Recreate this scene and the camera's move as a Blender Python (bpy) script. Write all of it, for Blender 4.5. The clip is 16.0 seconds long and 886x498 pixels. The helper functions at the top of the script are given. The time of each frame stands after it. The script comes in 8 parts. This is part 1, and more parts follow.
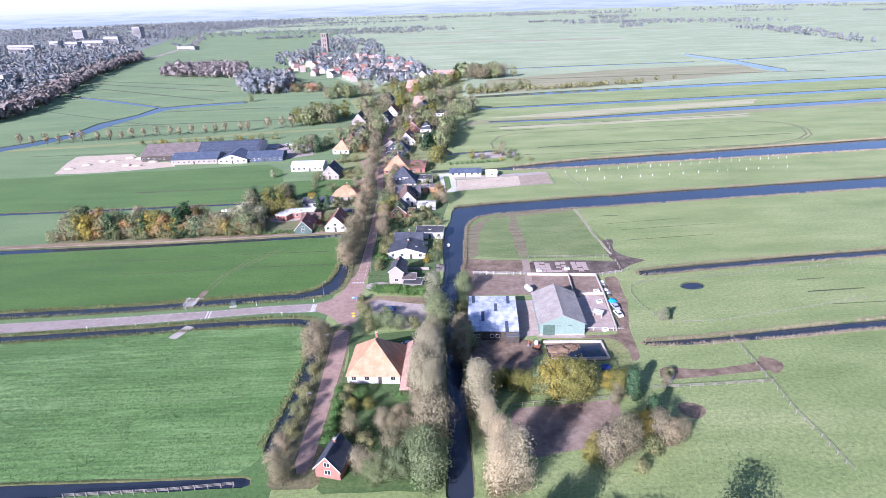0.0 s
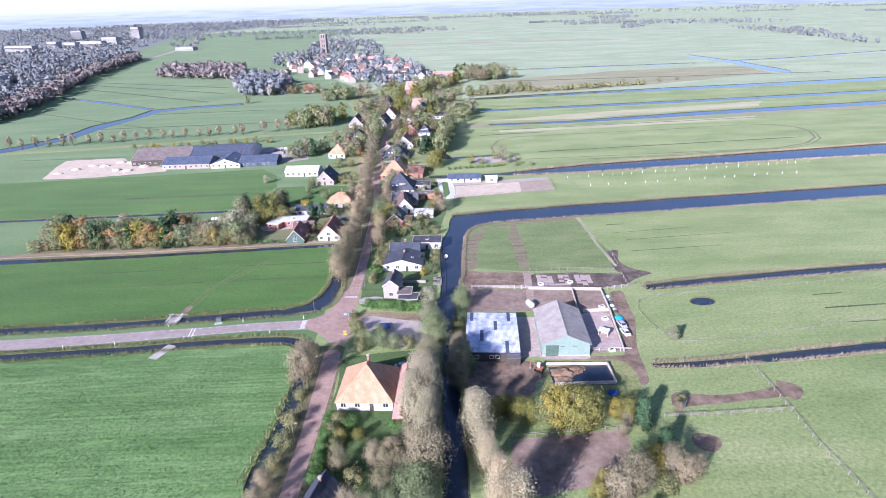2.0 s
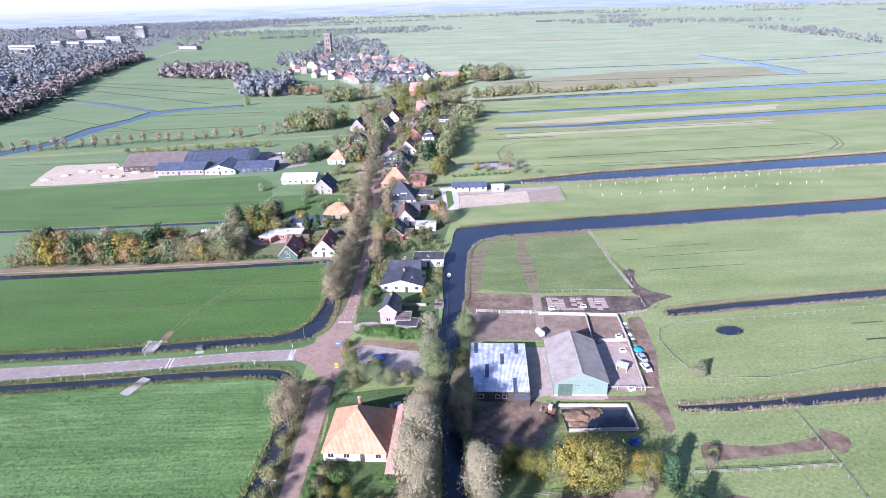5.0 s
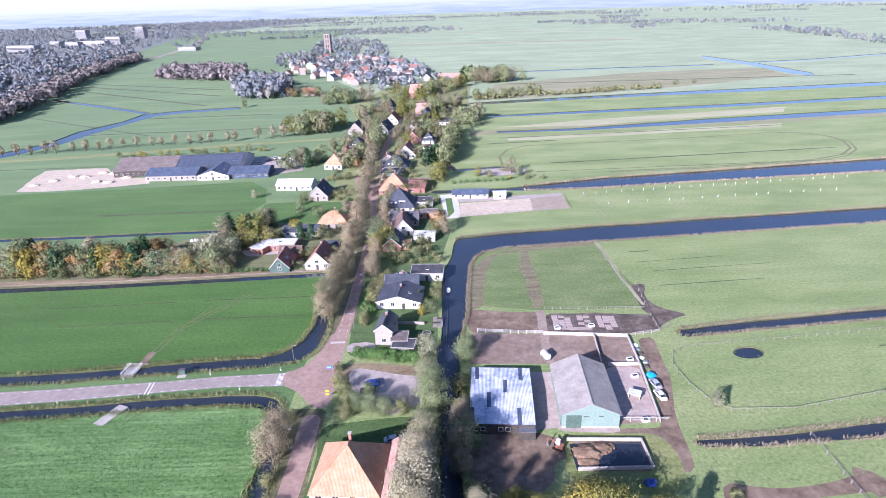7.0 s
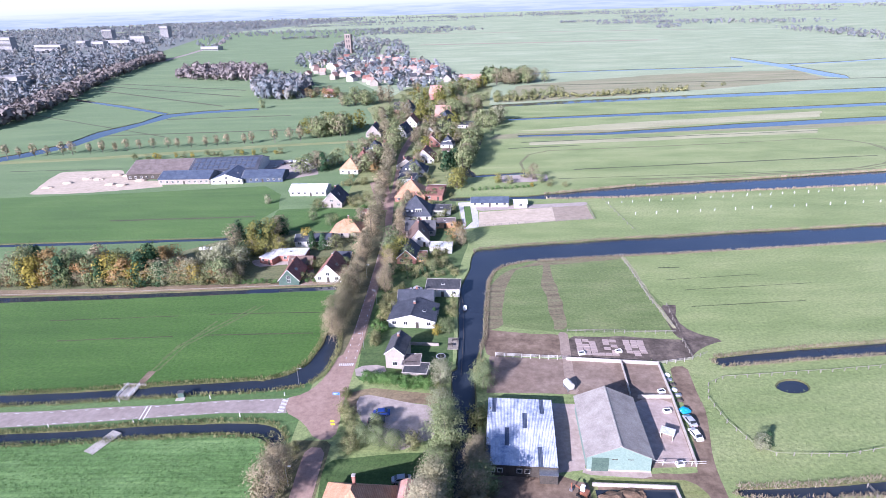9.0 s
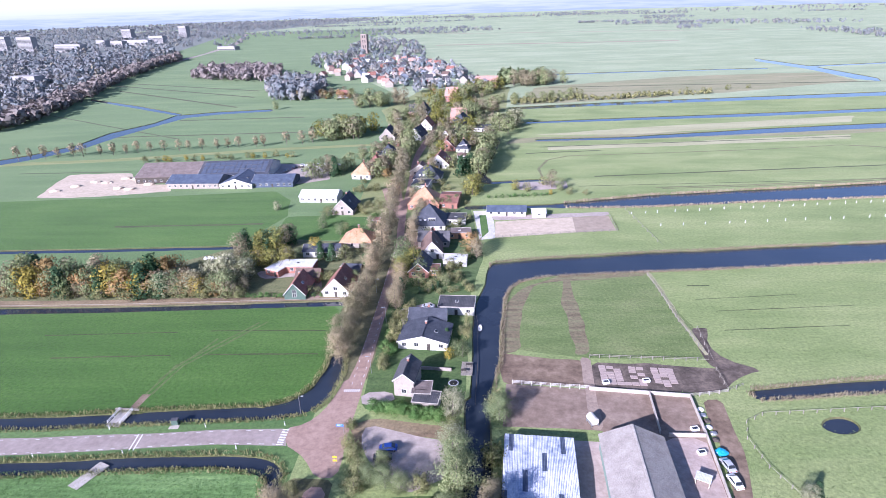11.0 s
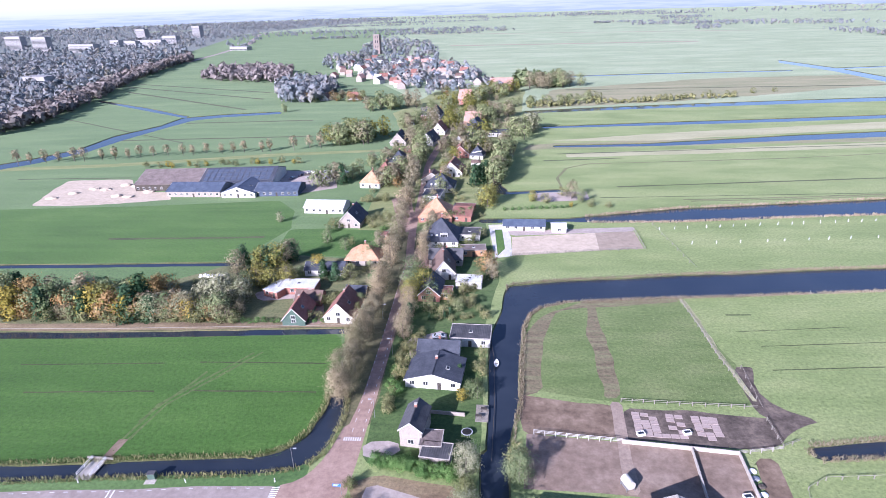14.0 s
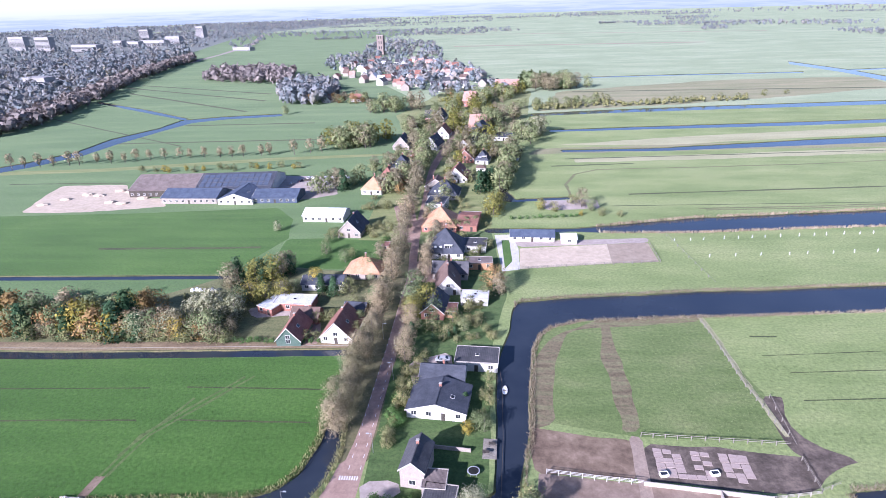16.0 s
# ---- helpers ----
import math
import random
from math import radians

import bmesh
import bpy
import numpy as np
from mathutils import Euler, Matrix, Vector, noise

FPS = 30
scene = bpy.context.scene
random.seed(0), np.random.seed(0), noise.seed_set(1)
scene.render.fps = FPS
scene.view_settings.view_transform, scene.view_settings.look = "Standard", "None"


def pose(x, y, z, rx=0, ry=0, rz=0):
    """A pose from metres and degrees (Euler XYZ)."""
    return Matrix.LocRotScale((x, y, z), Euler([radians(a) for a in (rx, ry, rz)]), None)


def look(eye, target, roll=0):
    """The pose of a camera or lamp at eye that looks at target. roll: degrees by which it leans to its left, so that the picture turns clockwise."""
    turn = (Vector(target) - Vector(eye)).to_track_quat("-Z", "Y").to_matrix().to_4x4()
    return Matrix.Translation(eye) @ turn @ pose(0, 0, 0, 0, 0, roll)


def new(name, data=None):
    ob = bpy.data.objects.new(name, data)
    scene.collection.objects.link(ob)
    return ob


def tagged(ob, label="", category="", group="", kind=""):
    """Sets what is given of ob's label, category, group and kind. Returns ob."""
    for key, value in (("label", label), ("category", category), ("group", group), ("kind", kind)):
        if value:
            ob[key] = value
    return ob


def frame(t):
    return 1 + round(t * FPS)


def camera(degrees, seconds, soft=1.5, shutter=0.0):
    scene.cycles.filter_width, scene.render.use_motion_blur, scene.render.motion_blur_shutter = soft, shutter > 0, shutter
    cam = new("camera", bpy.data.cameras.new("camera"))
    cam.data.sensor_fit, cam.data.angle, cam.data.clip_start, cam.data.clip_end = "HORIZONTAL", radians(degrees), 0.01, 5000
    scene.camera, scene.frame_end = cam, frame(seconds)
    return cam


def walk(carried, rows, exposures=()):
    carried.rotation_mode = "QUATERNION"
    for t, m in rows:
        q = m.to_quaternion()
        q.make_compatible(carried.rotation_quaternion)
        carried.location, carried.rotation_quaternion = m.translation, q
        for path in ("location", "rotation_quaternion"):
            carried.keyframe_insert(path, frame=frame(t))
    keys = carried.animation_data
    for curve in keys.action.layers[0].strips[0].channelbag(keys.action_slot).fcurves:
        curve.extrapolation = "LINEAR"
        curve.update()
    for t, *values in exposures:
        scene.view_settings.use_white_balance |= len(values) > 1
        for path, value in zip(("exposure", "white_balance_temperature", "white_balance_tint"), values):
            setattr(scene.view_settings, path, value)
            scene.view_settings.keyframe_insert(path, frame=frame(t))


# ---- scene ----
cam = camera(74.1, 16.0, soft=0.6)
PATH = [
    (0, (-2.312, -0.719, 95.569), (-2.295, 1.122, 94.789), -1.9),
    (0.5, (-2.03, 1.997, 95.469), (-2.012, 3.839, 94.689), -1.9),
    (1, (-1.725, 4.821, 95.399), (-1.707, 6.663, 94.62), -1.9),
    (1.5, (-1.31, 7.651, 95.403), (-1.293, 9.492, 94.623), -1.9),
    (2, (-0.95, 10.676, 95.428), (-0.934, 12.518, 94.649), -1.9),
    (2.5, (-0.707, 13.658, 95.412), (-0.694, 15.499, 94.631), -1.9),
    (3, (-0.441, 16.82, 95.482), (-0.435, 18.661, 94.701), -1.9),
    (3.2, (-0.332, 18.06, 95.485), (-0.331, 19.901, 94.702), -1.9),
    (5.5, (0.722, 32.136, 95.483), (0.719, 33.977, 94.702), -1.9),
    (6, (0.906, 35.305, 95.437), (0.904, 37.146, 94.656), -1.9),
    (6.5, (1.1, 38.355, 95.384), (1.099, 40.196, 94.602), -1.9),
    (7, (1.23, 41.396, 95.335), (1.224, 43.237, 94.555), -1.9),
    (7.5, (1.438, 44.545, 95.332), (1.415, 46.386, 94.551), -1.9),
    (8, (1.634, 47.83, 95.402), (1.59, 49.671, 94.622), -1.9),
    (8.5, (1.836, 50.945, 95.424), (1.777, 52.786, 94.644), -1.9),
    (9, (1.935, 54.252, 95.4), (1.865, 56.093, 94.621), -1.9),
    (11.5, (1.562, 70.548, 95.375), (1.434, 72.387, 94.597), -1.9),
    (12, (1.391, 73.9, 95.317), (1.257, 75.738, 94.539), -1.9),
    (12.5, (1.171, 77.183, 95.254), (1.029, 79.021, 94.478), -1.9),
    (13, (0.764, 80.43, 95.125), (0.615, 82.268, 94.349), -1.9),
    (13.5, (0.472, 83.707, 95.052), (0.317, 85.544, 94.276), -1.9),
    (14, (0.191, 86.926, 95.034), (0.032, 88.762, 94.258), -1.9),
    (14.5, (-0.138, 90.178, 95.042), (-0.302, 92.014, 94.267), -1.9),
    (15, (-0.467, 93.402, 95.015), (-0.632, 95.238, 94.239), -1.9),
    (15.5, (-0.707, 96.47, 94.967), (-0.875, 98.306, 94.192), -2.0),
    (16, (-1.038, 99.503, 94.882), (-1.209, 101.339, 94.107), -1.9),
]
walk(cam, [(t, look(eye, target, roll)) for t, eye, target, roll in PATH], [(0, 1.13, 5470, 31), (16, 1.13, 5470, 31)])

from mathutils import geometry

# ---- daylight ----
SUN_AZ = Vector((-0.58, -0.815, 0.0)).normalized()
SUN_EL = radians(24.5)
world = bpy.data.worlds.new("sky")
scene.world = world
world.use_nodes = True
wn = world.node_tree
sky = wn.nodes.new("ShaderNodeTexSky")
sky.sky_type = "NISHITA"
sky.sun_disc = False
sky.sun_elevation = SUN_EL
sky.sun_rotation = math.atan2(SUN_AZ.x, SUN_AZ.y)
sky.air_density, sky.dust_density, sky.ozone_density = 1.0, 0.7, 3.0
wn.links.new(sky.outputs[0], wn.nodes["Background"].inputs[0])
wn.nodes["Background"].inputs[1].default_value = 0.075
sun = new("sun", bpy.data.lights.new("sun", "SUN"))
sun.data.energy, sun.data.angle, sun.data.color = 5.0, radians(0.53), (1.0, 0.95, 0.87)
sun.matrix_world = look(SUN_AZ * 400 + Vector((0, 150, 400 * math.tan(SUN_EL))), (0, 150, 0))

# ---- materials ----
MATS = {}


def nodes_of(name, rough=0.9, spec=0.25):
    m = bpy.data.materials.new(name)
    m.use_nodes = True
    nt = m.node_tree
    b = nt.nodes["Principled BSDF"]
    b.inputs["Roughness"].default_value = rough
    b.inputs["Specular IOR Level"].default_value = spec
    MATS[name] = m
    return m, nt, b


def noise_at(nt, vec, scale, detail=4, rough=0.6):
    n = nt.nodes.new("ShaderNodeTexNoise")
    n.inputs["Scale"].default_value = scale
    n.inputs["Detail"].default_value = detail
    n.inputs["Roughness"].default_value = rough
    nt.links.new(vec, n.inputs["Vector"])
    return n.outputs[0]


def ramp(nt, fac, stops):
    r = nt.nodes.new("ShaderNodeValToRGB")
    e = r.color_ramp.elements
    while len(e) < len(stops):
        e.new(0.5)
    for el, (p, c) in zip(e, stops):
        el.position, el.color = p, (*c, 1)
    nt.links.new(fac, r.inputs[0])
    return r.outputs[0]


def mixc(nt, fac, a, b, mode="MIX"):
    n = nt.nodes.new("ShaderNodeMix")
    n.data_type, n.blend_type = "RGBA", mode
    for v, s in ((fac, 0), (a, 6), (b, 7)):
        if isinstance(v, (int, float)):
            n.inputs[s].default_value = v
        elif isinstance(v, tuple):
            n.inputs[s].default_value = (*v, 1)
        else:
            nt.links.new(v, n.inputs[s])
    return n.outputs[2]


def mapped(nt, rot=0.0, scale=(1, 1, 1), coord="Object"):
    tc = nt.nodes.new("ShaderNodeTexCoord")
    mp = nt.nodes.new("ShaderNodeMapping")
    mp.inputs["Rotation"].default_value = (0, 0, radians(rot))
    mp.inputs["Scale"].default_value = scale
    nt.links.new(tc.outputs[coord], mp.inputs[0])
    return mp.outputs[0]


def bump(nt, b, height, strength=0.4, dist=0.1):
    n = nt.nodes.new("ShaderNodeBump")
    n.inputs["Strength"].default_value = strength
    n.inputs["Distance"].default_value = dist
    nt.links.new(height, n.inputs["Height"])
    nt.links.new(n.outputs[0], b.inputs["Normal"])


def turf(name, dark, mid, light, rot=3.0, stripe=0.25, patch=0.03, rows=0.0, sheen=0.08, lanes=0.45, bare=0.0):
    """Grass with broad patches, mown lanes along one direction, and fine tufts."""
    m, nt, b = nodes_of(name, 0.95, 0.1)
    big = noise_at(nt, mapped(nt, rot, (patch, patch * 2.2, 1)), 1.0, 5, 0.6)
    lane = noise_at(nt, mapped(nt, rot, (0.012, stripe, 1)), 1.0, 3, 0.55)
    fine = noise_at(nt, mapped(nt, 0, (1, 1, 1)), 1.1, 6, 0.75)
    c = ramp(nt, big, [(0.3, dark), (0.5, mid), (0.72, light)])
    c = mixc(nt, lanes, c, ramp(nt, lane, [(0.35, dark), (0.5, mid), (0.65, light)]))
    c = mixc(nt, 0.7, c, ramp(nt, fine, [(0.3, (0.38, 0.4, 0.34)), (0.52, (1, 1, 1)), (0.72, (1.55, 1.48, 1.3))]), "MULTIPLY")
    if bare:
        spot = noise_at(nt, mapped(nt, rot, (0.16, 0.24, 1)), 1.0, 6, 0.72)
        c = mixc(nt, ramp(nt, spot, [(0.65, (0, 0, 0)), (0.76, (bare, bare, bare))]), c, (0.13, 0.115, 0.06))
    if rows:
        r = noise_at(nt, mapped(nt, rot, (0.05, rows, 1)), 1.0, 2, 0.5)
        c = mixc(nt, 0.45, c, ramp(nt, r, [(0.4, (0.62, 0.66, 0.6)), (0.55, (1.12, 1.1, 1.05))]), "MULTIPLY")
    nt.links.new(c, b.inputs["Base Color"])
    b.inputs["Sheen Weight"].default_value = sheen
    b.inputs["Sheen Roughness"].default_value = 0.5
    b.inputs["Sheen Tint"].default_value = (1.0, 1.0, 0.85, 1)
    bump(nt, b, fine, 0.6, 0.25)
    return m


def rough_mat(name, cols, scale=0.5, rough=0.9, spec=0.2, fine=4.0, stretch=(1, 1, 1), rot=0.0, coord="Object", bumps=0.3, metal=0.0):
    """A mottled surface: broad stains and fine grain between the colours given."""
    m, nt, b = nodes_of(name, rough, spec)
    v = mapped(nt, rot, stretch, coord)
    big = noise_at(nt, v, scale, 5, 0.65)
    small = noise_at(nt, v, scale * fine, 4, 0.7)
    k = len(cols)
    c = ramp(nt, big, [(0.3 + 0.4 * i / max(1, k - 1), q) for i, q in enumerate(cols)])
    c = mixc(nt, 0.5, c, ramp(nt, small, [(0.3, (0.72, 0.72, 0.72)), (0.7, (1.25, 1.25, 1.25))]), "MULTIPLY")
    nt.links.new(c, b.inputs["Base Color"])
    b.inputs["Metallic"].default_value = metal
    bump(nt, b, small, bumps, 0.05)
    return m


def roofing(name, cols, wave=3.0, axis="Y", strength=0.5, rough=0.8):
    """Roof covering with courses or corrugations and weather stains."""
    m, nt, b = nodes_of(name, rough, 0.3)
    v = mapped(nt)
    big = noise_at(nt, v, 0.35, 5, 0.7)
    small = noise_at(nt, v, 3.0, 3, 0.6)
    c = ramp(nt, big, [(0.32, cols[0]), (0.5, cols[1]), (0.68, cols[2])])
    c = mixc(nt, 0.5, c, ramp(nt, small, [(0.3, (0.7, 0.7, 0.7)), (0.7, (1.2, 1.2, 1.2))]), "MULTIPLY")
    w = nt.nodes.new("ShaderNodeTexWave")
    w.bands_direction = axis
    w.inputs["Scale"].default_value = wave
    w.inputs["Distortion"].default_value = 0.4
    nt.links.new(v, w.inputs["Vector"])
    c = mixc(nt, strength, c, ramp(nt, w.outputs[1], [(0.0, (0.7, 0.7, 0.7)), (0.6, (1.1, 1.1, 1.1))]), "MULTIPLY")
    nt.links.new(c, b.inputs["Base Color"])
    bump(nt, b, w.outputs[1], 0.5, 0.05)
    return m


def thin(nt, b, col, share=0.15):
    """Lets part of the light through a leaf."""
    t = nt.nodes.new("ShaderNodeBsdfTranslucent")
    mx = nt.nodes.new("ShaderNodeMixShader")
    mx.inputs[0].default_value = share
    nt.links.new(col, t.inputs["Color"])
    nt.links.new(b.outputs[0], mx.inputs[1])
    nt.links.new(t.outputs[0], mx.inputs[2])
    nt.links.new(mx.outputs[0], nt.nodes["Material Output"].inputs[0])


def foliage(name, a, c, d):
    """Leaves whose tint varies clump by clump and tree by tree."""
    m, nt, b = nodes_of(name, 0.9, 0.03)
    g = nt.nodes.new("ShaderNodeNewGeometry")
    o = nt.nodes.new("ShaderNodeObjectInfo")
    col = ramp(nt, g.outputs["Random Per Island"], [(0.0, a), (0.5, c), (1.0, d)])
    tint = ramp(nt, o.outputs["Random"], [(0.0, (0.75, 0.78, 0.7)), (0.5, (1, 1, 1)), (1.0, (1.25, 1.15, 1.1))])
    col = mixc(nt, 1.0, col, tint, "MULTIPLY")
    nt.links.new(col, b.inputs["Base Color"])
    thin(nt, b, col)
    return m


turf("grass_pasture", (0.162, 0.222, 0.076), (0.232, 0.292, 0.113), (0.318, 0.354, 0.16), 8, 0.12, 0.022, sheen=0.05, lanes=0.22, bare=0.45)
turf("grass_grazed", (0.095, 0.147, 0.043), (0.143, 0.197, 0.066), (0.205, 0.238, 0.097), 70, 0.2, 0.05, lanes=0.25, bare=0.65)
turf("verge", (0.085, 0.095, 0.042), (0.14, 0.132, 0.066), (0.205, 0.18, 0.1), 0, 0.3, 0.15)
turf("track_green", (0.07, 0.112, 0.033), (0.1, 0.148, 0.046), (0.135, 0.172, 0.062), 0, 0.3, 0.15)
turf("grass_rough", (0.13, 0.17, 0.05), (0.20, 0.23, 0.08), (0.30, 0.29, 0.13), 0, 0.3, 0.06)
turf("grass_lush", (0.043, 0.112, 0.018), (0.06, 0.142, 0.024), (0.088, 0.178, 0.036), 3, 0.18, 0.02, lanes=0.3, bare=0.25)
turf("grass_crop", (0.085, 0.175, 0.05), (0.13, 0.24, 0.075), (0.20, 0.315, 0.12), 4, 0.12, 0.03, rows=1.1)
turf("grass_lawn", (0.045, 0.085, 0.025), (0.075, 0.13, 0.04), (0.115, 0.165, 0.06), 0, 0.3, 0.1)
# Floor of far woods, blue-grey to match the haze painted on their leaves.
turf("floor_hazed", (0.12, 0.145, 0.14), (0.155, 0.175, 0.165), (0.19, 0.2, 0.185), 0, 0.3, 0.1)
turf("worn", (0.10, 0.08, 0.05), (0.19, 0.155, 0.095), (0.20, 0.225, 0.105), 60, 0.5, 0.22)
turf("reeds", (0.14, 0.10, 0.065), (0.22, 0.16, 0.10), (0.31, 0.25, 0.15), 0, 0.3, 0.12)
turf("bank", (0.05, 0.07, 0.025), (0.09, 0.10, 0.04), (0.17, 0.15, 0.08), 0, 0.3, 0.12)
rough_mat("asphalt", [(0.29, 0.24, 0.215), (0.35, 0.295, 0.265)], 0.15, 0.9)
rough_mat("brick_paving", [(0.29, 0.195, 0.155), (0.39, 0.275, 0.22)], 0.2, 0.9)
rough_mat("mud", [(0.11, 0.078, 0.056), (0.195, 0.141, 0.1), (0.29, 0.216, 0.16)], 0.15, 0.95)
rough_mat("earth_pen", [(0.17, 0.122, 0.092), (0.245, 0.182, 0.141), (0.32, 0.248, 0.197)], 0.12, 0.95)
rough_mat("sand", [(0.48, 0.395, 0.295), (0.57, 0.475, 0.365)], 0.1, 0.95)
rough_mat("sand_wet", [(0.31, 0.25, 0.19), (0.38, 0.31, 0.24)], 0.1, 0.95)
rough_mat("mud_dark", [(0.065, 0.053, 0.044), (0.125, 0.1, 0.082), (0.215, 0.17, 0.135)], 0.25, 0.9)
rough_mat("trodden", [(0.27, 0.205, 0.16), (0.36, 0.285, 0.23)], 0.3, 0.95)
rough_mat("concrete_pink", [(0.36, 0.285, 0.25), (0.47, 0.385, 0.345)], 0.2, 0.9)
turf("reedland", (0.17, 0.18, 0.085), (0.235, 0.23, 0.12), (0.31, 0.275, 0.16), 6, 0.08, 0.02)
rough_mat("concrete_far", [(0.27, 0.265, 0.26), (0.36, 0.35, 0.34)], 0.05, 0.9)
rough_mat("gravel", [(0.34, 0.29, 0.26), (0.45, 0.38, 0.34)], 0.2, 0.95)
rough_mat("concrete", [(0.34, 0.31, 0.27), (0.50, 0.46, 0.41)], 0.3, 0.85)
rough_mat("paving_white", [(0.48, 0.46, 0.42), (0.62, 0.60, 0.55)], 0.3, 0.85)
rough_mat("plaster_white", [(0.48, 0.465, 0.43), (0.62, 0.605, 0.57)], 0.6, 0.8)
rough_mat("brick_pale", [(0.29, 0.25, 0.215), (0.38, 0.34, 0.3)], 0.8, 0.9)
rough_mat("brick_tower", [(0.22, 0.175, 0.155), (0.28, 0.23, 0.205)], 0.2, 0.9)
rough_mat("brick_red", [(0.26, 0.12, 0.09), (0.36, 0.18, 0.14)], 0.8, 0.9)
rough_mat("wood_green", [(0.065, 0.105, 0.085), (0.1, 0.15, 0.12)], 0.8, 0.7)
rough_mat("cladding_teal", [(0.19, 0.27, 0.235), (0.24, 0.32, 0.275)], 0.5, 0.6)
rough_mat("wood_orange", [(0.38, 0.20, 0.11), (0.50, 0.28, 0.16)], 0.8, 0.7)
rough_mat("wood_dark", [(0.05, 0.045, 0.04), (0.10, 0.085, 0.07)], 0.8, 0.8)
rough_mat("wood_grey", [(0.20, 0.18, 0.15), (0.32, 0.29, 0.25)], 0.8, 0.85)
rough_mat("bark", [(0.10, 0.085, 0.07), (0.20, 0.17, 0.14)], 1.5, 0.95)
roofing("tile_orange", [(0.40, 0.21, 0.115), (0.49, 0.28, 0.165), (0.56, 0.35, 0.23)], 1.1, "X", 0.6)
roofing("tile_pink", [(0.44, 0.24, 0.19), (0.52, 0.30, 0.24), (0.58, 0.36, 0.30)], 1.6, "Y", 0.3)
roofing("tile_brown", [(0.12, 0.08, 0.065), (0.17, 0.115, 0.095), (0.22, 0.15, 0.12)], 1.6, "Y", 0.3)
roofing("tile_redbrown", [(0.20, 0.09, 0.07), (0.27, 0.13, 0.10), (0.33, 0.17, 0.13)], 1.6, "Y", 0.3)
roofing("slate", [(0.045, 0.05, 0.065), (0.065, 0.072, 0.09), (0.09, 0.098, 0.12)], 1.6, "Y", 0.2)
roofing("slate_blue", [(0.06, 0.078, 0.115), (0.08, 0.103, 0.15), (0.11, 0.135, 0.18)], 1.6, "X", 0.3)
roofing("slate_grey", [(0.06, 0.06, 0.068), (0.088, 0.088, 0.096), (0.12, 0.116, 0.12)], 1.6, "Y", 0.25)
roofing("roof_dark", [(0.05, 0.05, 0.055), (0.075, 0.075, 0.08), (0.11, 0.105, 0.11)], 0.6, "X", 0.15)
roofing("roof_brown", [(0.14, 0.11, 0.10), (0.19, 0.155, 0.14), (0.25, 0.2, 0.18)], 1.2, "X", 0.25)
roofing("roof_white", [(0.50, 0.52, 0.55), (0.62, 0.63, 0.65), (0.72, 0.72, 0.72)], 1.2, "X", 0.2)
# White sheets mottled with broad blue-grey patches.
roofing("roof_sheet", [(0.22, 0.27, 0.40), (0.52, 0.55, 0.62), (0.72, 0.73, 0.76)], 1.2, "X", 0.15, 0.5)
roofing("roof_cement", [(0.28, 0.25, 0.22), (0.36, 0.325, 0.29), (0.43, 0.39, 0.35)], 2.2, "Y", 0.12)
foliage("leaf_round", (0.109, 0.147, 0.065), (0.178, 0.225, 0.109), (0.279, 0.311, 0.163))
foliage("leaf_bare", (0.219, 0.188, 0.115), (0.281, 0.246, 0.156), (0.356, 0.315, 0.206))
foliage("leaf_rust", (0.228, 0.144, 0.060), (0.318, 0.210, 0.090), (0.396, 0.282, 0.132))
foliage("leaf_poplar", (0.293, 0.267, 0.167), (0.362, 0.330, 0.212), (0.445, 0.405, 0.267))
foliage("leaf_willow", (0.204, 0.216, 0.120), (0.288, 0.300, 0.180), (0.408, 0.408, 0.276))
foliage("leaf_autumn", (0.144, 0.150, 0.048), (0.234, 0.228, 0.066), (0.342, 0.312, 0.090))
foliage("leaf_gold", (0.240, 0.198, 0.048), (0.348, 0.282, 0.060), (0.456, 0.366, 0.090))
foliage("leaf_conifer", (0.031, 0.070, 0.035), (0.055, 0.109, 0.055), (0.094, 0.156, 0.078))
foliage("leaf_bush", (0.138, 0.156, 0.065), (0.213, 0.225, 0.100), (0.300, 0.294, 0.150))
foliage("leaf_hedge", (0.057, 0.129, 0.036), (0.094, 0.186, 0.057), (0.157, 0.257, 0.086))
m, nt, b = nodes_of("water", 0.08, 0.5)
v = mapped(nt, 0, (1, 1, 1))
nt.links.new(ramp(nt, noise_at(nt, v, 0.05, 3), [(0.3, (0.02, 0.027, 0.04)), (0.7, (0.034, 0.043, 0.056))]), b.inputs["Base Color"])
bump(nt, b, noise_at(nt, v, 1.6, 3), 0.06, 0.08)
m, nt, b = nodes_of("glass", 0.08, 0.6)
b.inputs["Base Color"].default_value = (0.03, 0.035, 0.04, 1)
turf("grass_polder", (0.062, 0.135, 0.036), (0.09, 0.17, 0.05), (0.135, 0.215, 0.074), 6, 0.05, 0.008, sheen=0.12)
# Far turf: aerial haze is painted in as a paler base colour.
turf("grass_far_hazed", (0.19, 0.262, 0.135), (0.25, 0.318, 0.178), (0.345, 0.387, 0.24), 6, 0.03, 0.005, sheen=0.1)
turf("grass_beige", (0.28, 0.28, 0.15), (0.36, 0.35, 0.20), (0.44, 0.41, 0.26), 6, 0.1, 0.02)
turf("furrow", (0.035, 0.05, 0.025), (0.06, 0.075, 0.03), (0.10, 0.11, 0.05), 0, 0.3, 0.1)
turf("track_grass", (0.10, 0.12, 0.05), (0.15, 0.16, 0.07), (0.21, 0.2, 0.1), 0, 0.3, 0.1)
turf("peat", (0.24, 0.17, 0.13), (0.29, 0.22, 0.16), (0.32, 0.29, 0.19), 6, 0.1, 0.02)
